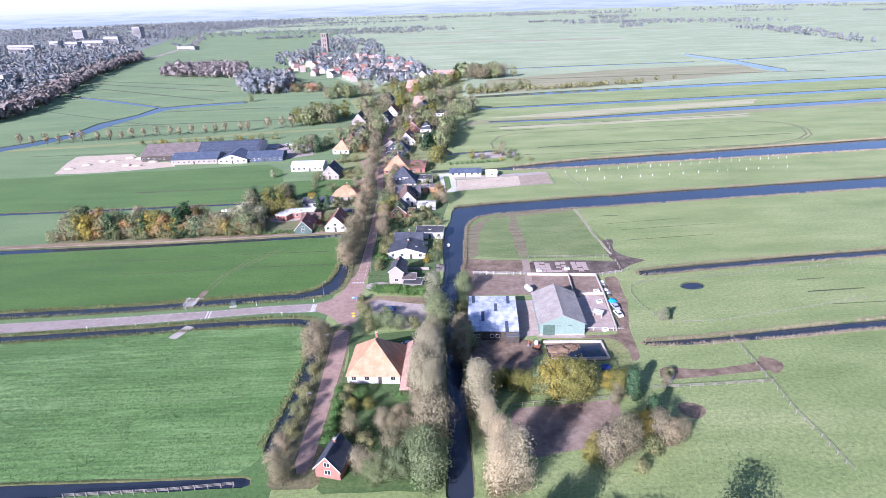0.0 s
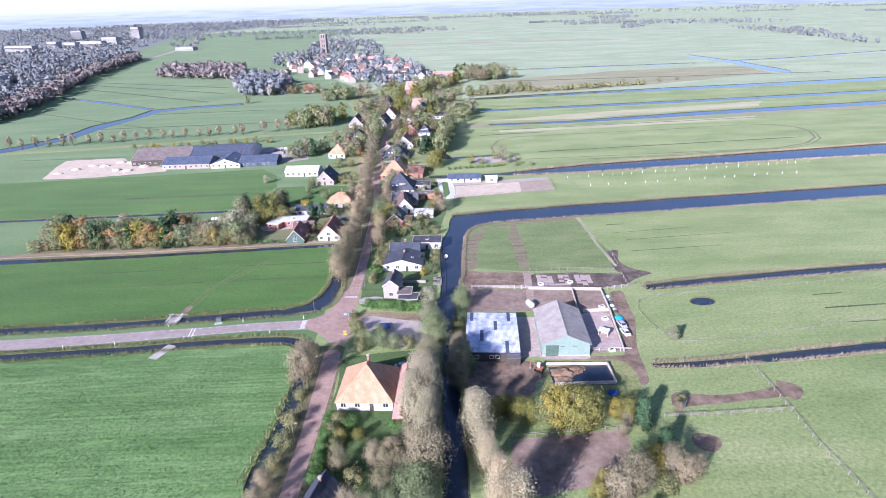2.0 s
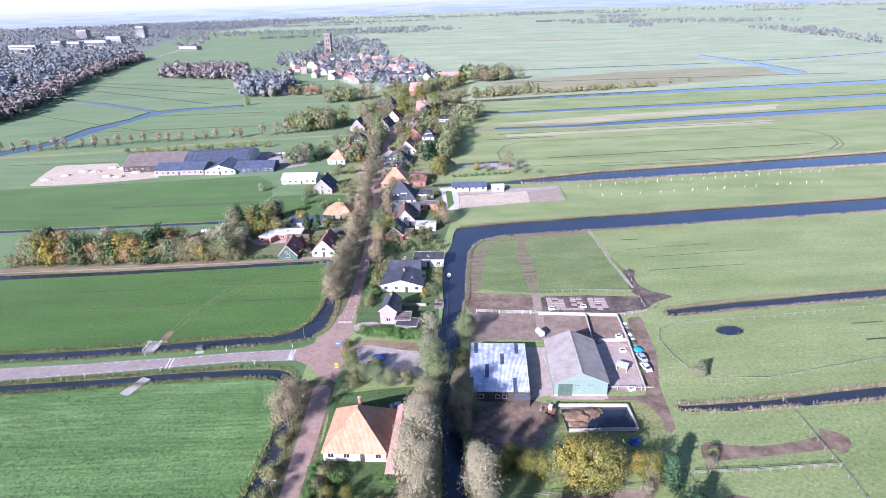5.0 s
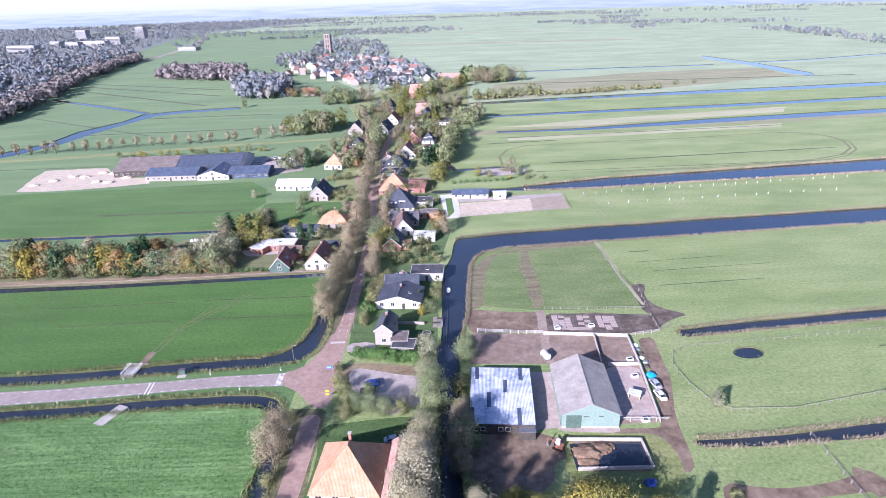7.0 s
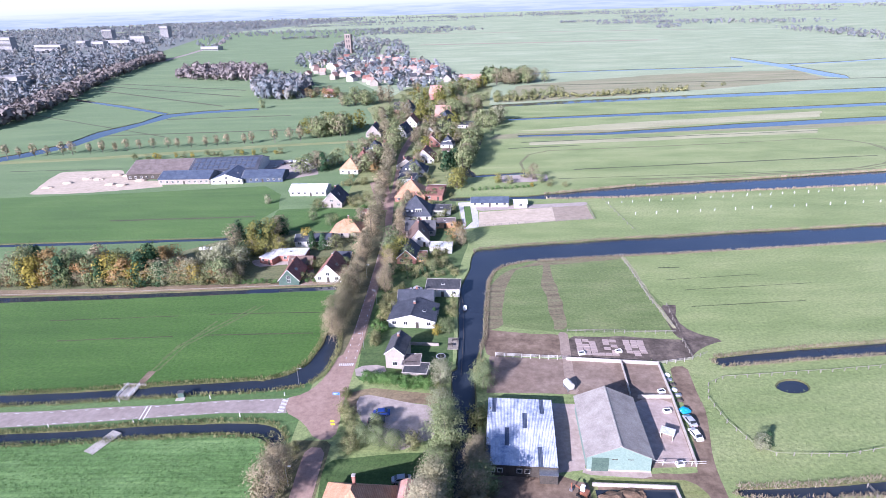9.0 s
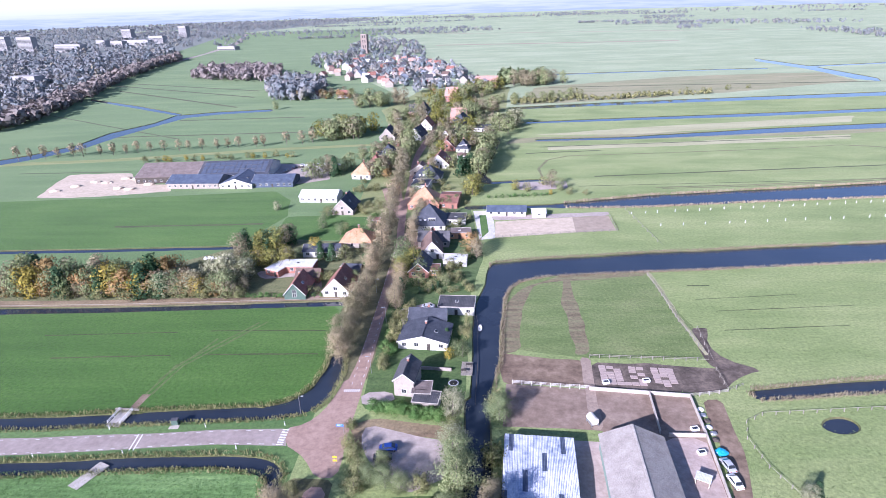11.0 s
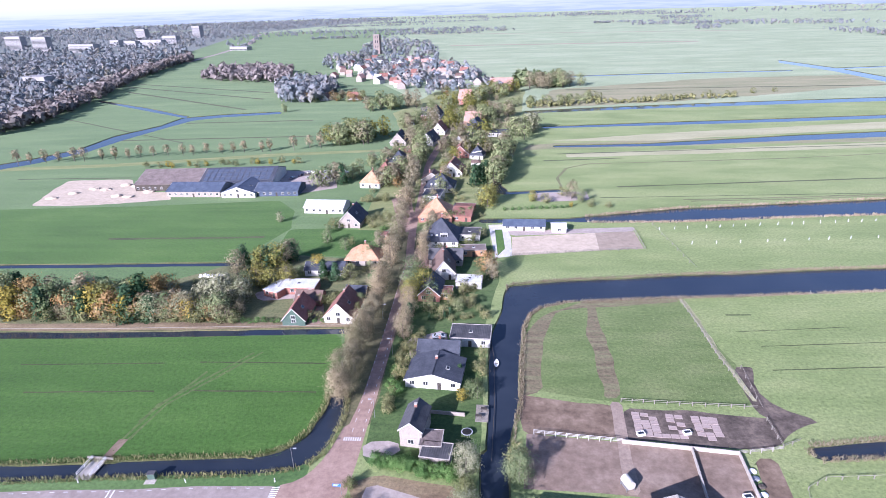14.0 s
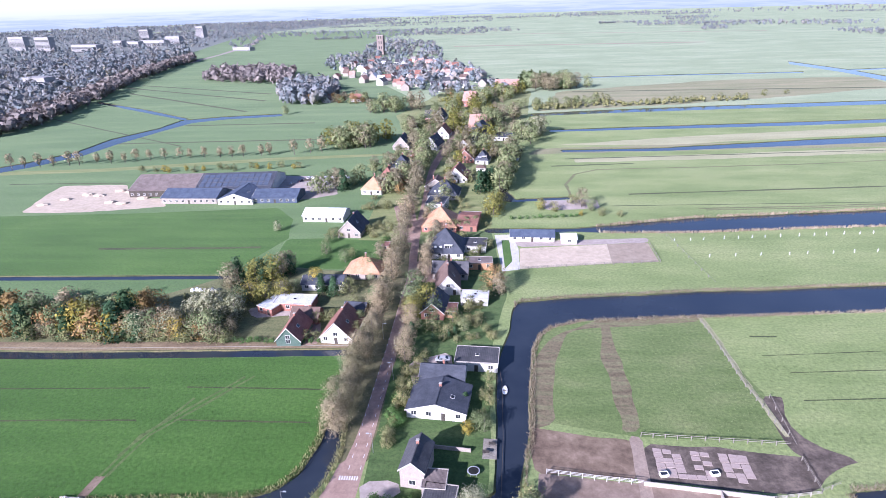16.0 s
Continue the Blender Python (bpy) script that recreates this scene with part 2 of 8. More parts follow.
# Purplish brown of bare trees, lightened to carry some distance haze.
foliage("leaf_rowbrown", (0.234, 0.199, 0.193), (0.289, 0.248, 0.234), (0.343, 0.296, 0.282))
foliage("leaf_reed", (0.20, 0.165, 0.11), (0.29, 0.245, 0.165), (0.38, 0.335, 0.245))
foliage("leaf_sward", (0.046, 0.116, 0.02), (0.064, 0.147, 0.027), (0.092, 0.182, 0.039))
foliage("leaf_crop", (0.085, 0.165, 0.05), (0.125, 0.23, 0.07), (0.19, 0.30, 0.115))
foliage("leaf_meadow", (0.16, 0.22, 0.075), (0.22, 0.285, 0.11), (0.30, 0.35, 0.155))
# Far leaves: green and tan greyed towards blue, haze painted into the colour.
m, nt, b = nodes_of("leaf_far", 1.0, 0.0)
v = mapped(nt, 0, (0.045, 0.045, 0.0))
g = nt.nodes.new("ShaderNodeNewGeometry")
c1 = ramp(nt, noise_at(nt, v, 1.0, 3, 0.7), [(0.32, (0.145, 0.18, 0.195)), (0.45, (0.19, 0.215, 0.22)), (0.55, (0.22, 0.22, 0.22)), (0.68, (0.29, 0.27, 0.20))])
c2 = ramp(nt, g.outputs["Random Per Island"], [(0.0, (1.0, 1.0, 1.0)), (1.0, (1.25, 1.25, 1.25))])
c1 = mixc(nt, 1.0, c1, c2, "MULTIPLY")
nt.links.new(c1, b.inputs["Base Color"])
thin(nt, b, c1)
for nm, col in (("paint_blue", (0.02, 0.05, 0.22)), ("paint_silver", (0.42, 0.44, 0.47)), ("paint_dark", (0.02, 0.025, 0.05)), ("paint_white", (0.75, 0.75, 0.74)), ("paint_red", (0.40, 0.07, 0.03)), ("paint_rust", (0.30, 0.125, 0.075)), ("paint_cyan", (0.02, 0.30, 0.48)), ("paint_yellow", (0.70, 0.52, 0.03)), ("sign_blue", (0.05, 0.20, 0.60))):
    m, nt, b = nodes_of(nm, 0.3, 0.5)
    v = mapped(nt)
    nt.links.new(ramp(nt, noise_at(nt, v, 1.5, 4), [(0.3, tuple(0.85 * q for q in col)), (0.7, col)]), b.inputs["Base Color"])
rough_mat("rubber", [(0.015, 0.015, 0.015), (0.03, 0.03, 0.03)], 2.0, 0.9)
rough_mat("manure", [(0.12, 0.075, 0.05), (0.21, 0.14, 0.09), (0.30, 0.21, 0.14)], 0.6, 0.95)
rough_mat("steel", [(0.35, 0.36, 0.37), (0.50, 0.51, 0.52)], 1.0, 0.45, 0.5, metal=0.8)


def part(name, bm, material, parent=None, label=""):
    me = bpy.data.meshes.new(name)
    bm.to_mesh(me)
    bm.free()
    me.materials.append(MATS[material])
    ob = new(name, me)
    ob.parent = parent
    if label:
        ob["label"] = label
    return ob


def thing(name, m, label, category, group="", kind=""):
    e = new(name)
    e.matrix_world = m
    return tagged(e, label, category, group, kind)


def box(bm, x0, y0, z0, x1, y1, z1):
    v = [bm.verts.new(p) for p in ((x0, y0, z0), (x1, y0, z0), (x1, y1, z0), (x0, y1, z0), (x0, y0, z1), (x1, y0, z1), (x1, y1, z1), (x0, y1, z1))]
    for q in ((3, 2, 1, 0), (4, 5, 6, 7), (0, 1, 5, 4), (1, 2, 6, 5), (2, 3, 7, 6), (3, 0, 4, 7)):
        bm.faces.new([v[i] for i in q])


def cyl(bm, x, y, z0, z1, r0, r1, n=10):
    a = [bm.verts.new((x + r0 * math.cos(i * math.tau / n), y + r0 * math.sin(i * math.tau / n), z0)) for i in range(n)]
    b = [bm.verts.new((x + r1 * math.cos(i * math.tau / n), y + r1 * math.sin(i * math.tau / n), z1)) for i in range(n)]
    for i in range(n):
        bm.faces.new((a[i], a[(i + 1) % n], b[(i + 1) % n], b[i]))
    bm.faces.new(a[::-1]), bm.faces.new(b)


def boxes(*dims):
    bm = bmesh.new()
    for d in dims:
        box(bm, *d)
    return bm


# ---- the plan, in metres ----
PLAN = {
    'road_main': [(-222.3, 171.5), (-107.3, 176.1), (-92.5, 177.4), (-77.4, 178.2), (-62.4, 179.8), (-47.0, 180.4), (-46.0, 180.4), (-43.8, 174.4), (-45.4, 174.4), (-60.5, 174.6), (-75.1, 173.3), (-89.5, 171.8), (-103.8, 170.5), (-217.9, 162.5)],
    'junction': [(-46.0, 180.4), (-41.2, 182.3), (-38.2, 186.8), (-36.3, 193.9), (-35.2, 201.7), (-29.6, 201.5), (-29.6, 190.8), (-30.1, 177.4), (-29.5, 171.4), (-29.7, 164.8), (-34.2, 164.2), (-38.4, 170.5), (-42.1, 173.4), (-43.8, 174.4)],
    'road_red': [(-34.4, 194.1), (-34.3, 201.0), (-33.4, 209.1), (-33.1, 219.3), (-33.0, 230.9), (-32.9, 242.3), (-32.9, 253.2), (-33.1, 263.3), (-33.2, 276.7), (-33.3, 286.6), (-33.4, 300.2), (-34.9, 315.3), (-31.7, 315.3), (-30.3, 300.2), (-30.2, 286.6), (-29.5, 274.4), (-29.5, 263.4), (-29.4, 253.3), (-29.3, 242.4), (-29.3, 231.0), (-29.4, 219.4), (-29.3, 209.2), (-29.6, 201.2), (-29.6, 194.2)],
    'road_low': [(-35.7, 162.0), (-36.0, 155.1), (-35.8, 147.4), (-35.9, 138.1), (-35.9, 122.3), (-36.3, 113.2), (-36.5, 100.4), (-32.6, 100.3), (-32.2, 111.2), (-31.7, 124.0), (-31.2, 135.7), (-30.9, 147.1), (-31.0, 154.8), (-31.1, 161.7)],
    'road_n1': [(-33.4, 300.2), (-35.7, 321.9), (-36.4, 343.6), (-37.2, 369.0), (-38.4, 399.1), (-40.6, 435.3), (-40.6, 471.4), (-34.2, 544.8), (-32.4, 633.5), (-27.1, 633.0), (-29.7, 544.5), (-36.0, 463.4), (-37.1, 435.1), (-35.2, 399.0), (-34.2, 369.0), (-33.7, 343.6), (-31.7, 315.3), (-30.3, 300.2)],
    'd1': [(-217.5, 179.3), (-111.8, 183.3), (-93.3, 184.9), (-87.3, 185.8), (-65.1, 187.4), (-52.4, 188.6), (-46.6, 191.3), (-42.9, 197.2), (-41.1, 206.8), (-41.3, 213.2), (-38.3, 213.1), (-37.2, 203.4), (-38.5, 192.5), (-42.2, 186.9), (-51.3, 184.8), (-63.8, 183.8), (-79.3, 182.6), (-90.8, 181.7), (-109.7, 179.9), (-215.3, 177.2)],
    'd2': [(-206.0, 162.6), (-94.7, 167.8), (-80.7, 169.3), (-59.1, 170.6), (-48.7, 170.3), (-44.5, 168.4), (-42.0, 164.4), (-43.9, 163.6), (-48.3, 166.7), (-58.0, 167.4), (-79.3, 166.4), (-90.3, 165.3), (-204.0, 159.1)],
    'd2s': [(-43.7, 166.0), (-40.4, 156.7), (-39.5, 146.4), (-39.2, 137.2), (-39.8, 125.2), (-41.2, 113.4), (-42.0, 108.1), (-45.0, 108.3), (-44.2, 113.5), (-42.5, 125.4), (-41.7, 137.3), (-41.6, 146.5), (-42.7, 156.8), (-45.1, 164.9)],
    'd3': [(-322.5, 238.6), (-123.4, 242.7), (-85.7, 244.7), (-43.9, 247.0), (-43.4, 244.5), (-84.5, 241.8), (-121.7, 239.9), (-319.5, 231.6)],
    'd4': [(-405.9, 291.0), (-156.3, 295.5), (-101.2, 297.5), (-100.3, 295.3), (-154.8, 293.2), (-403.4, 286.1)],
    'd5': [(-161.2, 101.0), (-76.1, 100.0), (-45.9, 99.4), (-45.4, 97.7), (-74.8, 97.4), (-159.1, 96.4)],
    'canal': [(-0.2, 189.3), (0.6, 210.2), (0.6, 231.8), (1.3, 244.8), (5.2, 259.8), (6.0, 272.6), (7.8, 277.7), (28.1, 281.7), (49.0, 283.9), (70.2, 287.0), (91.0, 288.2), (112.2, 290.9), (307.0, 308.5), (296.6, 291.0), (104.4, 273.5), (84.8, 271.5), (61.5, 269.9), (26.3, 266.4), (16.3, 262.1), (12.2, 256.8), (10.0, 248.5), (8.4, 232.0), (7.1, 210.4), (5.0, 201.3), (3.8, 189.5)],
    'canal_s': [(-1.3, 193.0), (3.4, 192.6), (3.6, 167.4), (2.9, 141.3), (3.1, 112.4), (3.0, 91.1), (-1.8, 91.3), (-0.8, 112.6), (-0.3, 141.5), (-1.4, 167.8)],
    'canal_n': [(-4.3, 348.0), (35.8, 348.4), (52.2, 352.2), (91.5, 361.6), (147.2, 368.4), (452.6, 408.2), (441.3, 373.2), (138.7, 349.5), (86.5, 344.0), (50.7, 343.6), (35.4, 345.3), (-4.2, 343.3)],
    'canal_v': [(18.3, 501.8), (14.4, 468.6), (8.8, 433.3), (5.7, 403.4), (8.7, 395.7), (9.5, 390.4), (41.1, 394.8), (40.8, 391.7), (7.2, 386.4), (1.8, 390.6), (5.4, 433.5), (10.0, 468.9), (14.7, 502.0)],
    'c3': [(45.2, 498.4), (112.2, 501.4), (215.8, 520.4), (731.9, 584.9), (722.2, 567.6), (208.5, 504.1), (110.1, 492.7), (44.7, 493.2)],
    'c4': [(42.7, 565.8), (130.1, 575.0), (244.6, 584.2), (819.7, 642.0), (811.4, 627.0), (238.2, 570.1), (127.3, 563.4), (42.2, 558.9)],
    'c5': [(33.0, 638.8), (96.8, 650.4), (203.9, 663.9), (971.2, 737.0), (959.0, 703.7), (197.8, 645.3), (94.4, 635.2), (32.4, 626.9)],
    'c6': [(428.7, 1035.3), (452.1, 913.4), (457.0, 784.8), (444.2, 755.6), (431.7, 779.0), (430.5, 885.6), (413.3, 997.0)],
    'c7': [(88.1, 898.5), (210.8, 906.2), (390.6, 907.9), (385.1, 895.7), (207.8, 893.9), (86.9, 886.3)],
    'r2b': [(58.1, 148.2), (73.6, 148.7), (104.4, 152.2), (295.1, 173.3), (292.5, 167.8), (102.5, 148.7), (72.8, 146.9), (58.5, 146.9)],
    'r1b': [(72.3, 196.6), (99.7, 200.9), (134.1, 204.4), (392.9, 228.5), (389.5, 223.0), (131.5, 199.8), (97.8, 196.5), (72.4, 193.7)],
    'l1': [(-356.2, 447.5), (-328.5, 475.8), (-311.6, 508.4), (-312.0, 553.9), (-294.9, 596.3), (-292.9, 635.3), (-259.8, 650.5), (-206.0, 660.9), (-201.6, 647.7), (-252.9, 634.5), (-276.6, 619.3), (-286.3, 580.3), (-295.8, 535.3), (-299.3, 496.7), (-315.3, 463.9), (-343.4, 432.9)],
    'l2': [(-292.9, 635.3), (-371.4, 692.3), (-454.3, 752.1), (-458.7, 761.2), (-371.1, 703.1), (-290.0, 641.1)],
    'pond': [(83.4, 183.9), (85.6, 185.7), (88.7, 186.2), (90.6, 184.8), (90.5, 182.9), (88.1, 181.4), (85.1, 181.5), (83.5, 182.6)],
    'pen': [(8.9, 199.2), (29.8, 197.2), (55.6, 194.2), (53.8, 172.7), (51.9, 155.0), (42.2, 154.8), (27.0, 155.5), (31.0, 180.8), (23.4, 181.5), (7.3, 182.0)],
    'dirt_n': [(7.8, 214.9), (18.6, 212.3), (33.6, 209.9), (30.7, 197.5), (8.1, 199.2)],
    'mudtop': [(33.6, 209.9), (54.5, 208.4), (68.1, 206.9), (78.4, 206.5), (70.7, 202.1), (65.2, 196.0), (51.3, 196.4), (30.7, 197.8)],
    'track': [(58.5, 193.2), (63.6, 193.0), (60.8, 174.9), (58.4, 163.7), (55.6, 152.2), (53.9, 138.8), (48.7, 138.9), (51.2, 152.3), (54.7, 163.8), (56.5, 177.5)],
    'yard_s': [(4.0, 152.1), (20.5, 153.3), (27.7, 149.8), (31.8, 151.4), (54.4, 154.1), (53.9, 141.5), (47.1, 131.9), (43.0, 132.1), (47.4, 146.7), (30.6, 145.1), (23.5, 143.1), (24.0, 137.4), (18.5, 133.3), (9.9, 130.7), (4.7, 135.1)],
    'yard_c': [(23.8, 177.4), (30.8, 176.9), (27.7, 154.3), (20.5, 153.3)],
    'paddock_s': [(14.8, 119.8), (28.6, 120.6), (42.1, 122.1), (41.2, 114.4), (33.1, 105.0), (17.0, 102.2), (12.9, 109.9)],
    'path_r': [(58.1, 135.7), (69.5, 133.0), (84.0, 135.5), (91.7, 137.7), (89.6, 132.0), (81.7, 131.3), (68.3, 130.3), (56.0, 128.5)],
    'parking': [(-25.5, 182.4), (-17.4, 179.6), (-6.5, 176.8), (-5.4, 165.3), (-14.1, 160.3), (-23.7, 170.1), (-27.0, 177.3)],
    'dirt_p': [(-30.1, 182.0), (-24.2, 184.5), (-6.7, 181.9), (-5.0, 176.7), (-17.3, 179.1), (-24.7, 177.3), (-26.3, 172.5)],
    'patch_n': [(12.1, 263.5), (29.3, 265.4), (63.2, 269.0), (68.0, 228.5), (66.4, 211.5), (33.0, 211.7), (18.8, 214.5), (8.8, 216.4), (9.1, 231.6)],
    'arena': [(9.8, 325.1), (46.0, 329.8), (44.7, 310.4), (9.1, 304.9)],
    'arena_b': [(46.0, 329.8), (63.0, 331.8), (62.7, 312.2), (44.7, 310.4)],
    'paving': [(-0.5, 340.2), (6.9, 340.9), (9.3, 325.1), (9.1, 304.4), (2.4, 302.6)],
    'yard_a': [(6.7, 332.8), (64.6, 336.8), (63.0, 331.8), (9.8, 326.5)],
    'farm_sand': [(-247.0, 370.8), (-256.0, 399.3), (-259.5, 419.7), (-220.3, 422.2), (-201.9, 397.9), (-183.4, 394.1), (-172.8, 381.3), (-210.4, 372.1)],
    'farm_yard': [(-137.3, 439.0), (-94.6, 437.4), (-85.7, 400.4), (-105.7, 390.1), (-112.5, 406.8), (-124.5, 407.1)],
    'lane': [(-485.0, 438.5), (-258.5, 459.9), (-147.2, 485.1), (-43.0, 496.6), (-42.5, 491.3), (-144.3, 476.6), (-253.7, 452.2), (-477.2, 426.1)],
    'green_tri': [(2.4, 334.3), (5.7, 334.3), (6.5, 312.2), (3.4, 304.9)],
    'crop': [(-362.9, 149.0), (-90.7, 166.1), (-57.9, 167.4), (-46.6, 166.3), (-43.7, 163.5), (-40.6, 144.1), (-41.1, 123.5), (-43.3, 109.0), (-47.7, 101.1), (-76.3, 100.4), (-321.3, 101.4)],
    'crop2': [(-578.8, 223.2), (-121.0, 238.9), (-46.7, 243.0), (-43.3, 233.8), (-41.5, 219.1), (-41.7, 208.8), (-43.9, 195.3), (-47.5, 189.3), (-74.4, 186.3), (-535.1, 167.2)],
    'fieldB': [(-583.5, 347.2), (-186.5, 369.7), (-111.4, 378.0), (-98.2, 361.0), (-92.0, 336.4), (-100.7, 308.9), (-101.9, 299.3), (-526.2, 282.7)],
    'padd': [(67.0, 186.3), (77.4, 188.2), (124.6, 193.9), (145.6, 193.8), (116.3, 156.4), (100.8, 158.3), (85.0, 157.5), (71.1, 158.4), (66.0, 163.2), (63.5, 172.5)],
    'rim': [(6.7, 212.1), (8.4, 228.8), (11.0, 242.1), (16.1, 255.1), (30.4, 265.8), (43.4, 269.1), (64.9, 270.4), (63.8, 266.8), (36.8, 262.5), (22.5, 259.3), (18.0, 248.2), (14.0, 229.0), (14.1, 215.1)],
    'strip_c': [(32.4, 264.1), (35.7, 264.2), (34.4, 226.1), (34.0, 213.2), (30.0, 212.6), (29.8, 224.5), (30.1, 246.0)],
    'mud_y': [(67.2, 227.7), (70.3, 229.2), (71.5, 227.7), (69.5, 218.1), (71.4, 211.4), (79.4, 205.9), (74.9, 204.0), (66.7, 206.3), (64.9, 208.9), (64.9, 215.8)],
    'beige1': [(44.6, 513.1), (119.5, 531.4), (305.9, 564.1), (291.1, 538.9), (113.9, 508.5)],
    'beige2': [(50.3, 474.6), (144.4, 482.3), (265.5, 495.1), (257.9, 482.2), (140.3, 469.9), (49.1, 463.8)],
    'mud_r': [(86.3, 139.0), (90.3, 138.0), (93.3, 134.2), (87.6, 129.8), (86.3, 132.7)],
    'mud_r2': [(57.4, 119.9), (61.7, 119.1), (63.4, 115.8), (60.3, 113.2), (56.3, 114.3), (55.5, 117.1)],
    'pit': [(29.4, 150.7), (45.6, 149.8), (45.7, 142.0), (45.4, 139.2), (29.8, 140.0), (29.1, 145.2)],
    'front_conc': [(27.7, 155.3), (41.7, 154.3), (41.5, 151.6), (26.8, 152.8)],
    'drive': [(-25.3, 240.8), (-13.5, 246.5), (-12.3, 237.0), (-22.2, 229.0)],
    'yard5': [(-29.5, 194.7), (-21.3, 195.8), (-20.1, 191.1), (-28.3, 188.9)],
    'court': [(-63.0, 263.0), (-57.3, 264.3), (-53.4, 250.2), (-58.4, 248.1)],
    'court2': [(-85.5, 271.3), (-66.9, 275.9), (-64.4, 267.5), (-80.9, 264.8)],
    'court3': [(-32.0, 311.8), (-26.1, 314.1), (-23.3, 297.3), (-18.7, 292.6), (-28.1, 292.4), (-31.2, 302.2)],
    'court4': [(-51.5, 380.2), (-41.9, 384.7), (-35.9, 351.6), (-35.1, 330.9), (-40.0, 330.8)],
    'plot': [(22.4, 389.1), (51.1, 390.4), (51.0, 375.7), (24.3, 373.4)],
    'reedland': [(41.1, 651.0), (190.6, 679.2), (421.9, 758.2), (428.7, 847.7), (258.8, 841.5), (69.4, 773.6)],
    'reedland_b': [(21.9, 486.6), (137.7, 493.4), (258.3, 497.7), (620, 545), (640, 565), (269.5, 518.9), (143.7, 512.0), (27.1, 502.2)],
    'c8': [(452, 906), (541.2, 921.0), (900, 1030), (900, 1046), (541.2, 934.0), (452, 921)],
    'pen_conc': [(44.4, 178.6), (54.0, 178.4), (51.8, 156.0), (42.4, 156.0)],
    'pen_path': [(28.4, 181.0), (31.2, 181.0), (33.4, 211.5), (30.6, 212.0)],
    'pit_grass': [(27, 152.0), (49.5, 151.4), (52.0, 146), (51.6, 137), (46.5, 131.5), (40, 132.6), (30, 135.5), (26.0, 139), (27.6, 149)],
}
STRIPS = []
STRIPS += [(-493.9, 910.9, -265.4, 799.1, 5, 'furrow'), (-518.0, 896.9, -254.1, 746.0, 5, 'furrow'), (-463.9, 830.2, -247.8, 676.5, 4.5, 'furrow'), (-276.3, 606.1, -159.0, 610.2, 4, 'furrow'), (-300.0, 534.9, -134.9, 541.8, 3.5, 'furrow'), (-296.7, 424.3, -221.6, 425.2, 1.5, 'furrow'), (-138.1, 223.8, -94.8, 225.8, 0.5, 'furrow'), (-84.5, 226.7, -46.7, 227.0, 0.6, 'furrow'), (-127.2, 210.8, -90.6, 212.5, 0.6, 'furrow'), (-81.0, 213.1, -46.1, 213.6, 0.6, 'furrow'), (75.3, 257.7, 83.2, 257.9, 0.6, 'furrow'), (76.8, 227.2, 115.3, 230.2, 0.4, 'furrow'), (78.8, 239.2, 124.0, 243.1, 0.35, 'furrow'), (74.8, 247.3, 109.6, 250.9, 0.3, 'furrow'), (-173.1, 323.2, -100.8, 325.2, 2.0, 'furrow')]
STRIPS += [(69.0, 398.3, 256.7, 414.4, 1.6, 'furrow'), (56.7, 379.4, 236.9, 385.7, 0.8, 'furrow'), (44.6, 473.3, 261.6, 488.6, 1.6, 'furrow'), (84.4, 770.0, 491.6, 754.8, 5, 'furrow'), (33.8, 455.7, 84.5, 460.6, 2, 'furrow'), (-441.0, 655.7, -237.4, 523.4, 2, 'furrow'), (123.6, 175.9, 144.4, 177.0, 0.8, 'furrow'), (125.4, 184.9, 135.6, 185.8, 0.6, 'furrow'), (125.0, 166.7, 161.0, 167.6, 0.4, 'furrow'), (-92.4, 1528.3, 446.8, 1462.8, 22, 'peat'), (-198.0, 2077.0, 718.0, 1814.0, 14, 'peat'), (-88.8, 184.3, -88.3, 193.6, 2.2, 'mud'), (-88.3, 193.6, -86.4, 207.2, 0.8, 'track_green'), (-86.7, 193.6, -84.3, 207.1, 0.8, 'track_green'), (-598.2, 1263.2, -626.6, 1486.3, 12, 'asphalt')]
STRIPS += [(-626.6, 1486.3, -686.8, 1814.3, 14, 'asphalt'), (-686.8, 1814.3, -898.2, 2472.0, 16, 'asphalt'), (38.9, 397.0, 38.9, 417.3, 1.6, 'track_grass'), (38.9, 417.3, 46.0, 437.1, 1.6, 'track_grass'), (46.0, 437.1, 61.1, 447.3, 1.6, 'track_grass'), (61.1, 447.3, 116.9, 450.4, 1.6, 'track_grass'), (116.9, 450.4, 186.6, 455.6, 1.6, 'track_grass'), (186.6, 455.6, 242.2, 464.0, 1.6, 'track_grass')]
LOOP = [(242.2, 464.0), (262, 458), (270.3, 446), (271.5, 430), (263.5, 410.9), (248.6, 396), (228.6, 387.8), (196.3, 382.3), (145.9, 377.7), (97.1, 375.3)]
for a, b in zip(LOOP, LOOP[1:]):
    STRIPS += [(*a, *b, 1.6, 'track_grass'), (a[0] + 2.6, a[1] - 2.2, b[0] + 2.6, b[1] - 2.2, 1.2, 'track_grass')]
STRIPS += [(64.8, 268.5, 65.4, 252.9, 1.5, 'grass_beige'), (65.4, 252.9, 65.6, 232.3, 1.5, 'grass_beige'), (65.6, 232.3, 66.8, 213.5, 1.4, 'grass_beige')]
STRIPS += [(-86.4, 207.2, -70.0, 232.0, 0.9, 'track_green'), (-84.3, 207.1, -67.5, 232.5, 0.9, 'track_green'), (-88.0, 200.0, -80.0, 222.0, 0.7, 'track_green')]
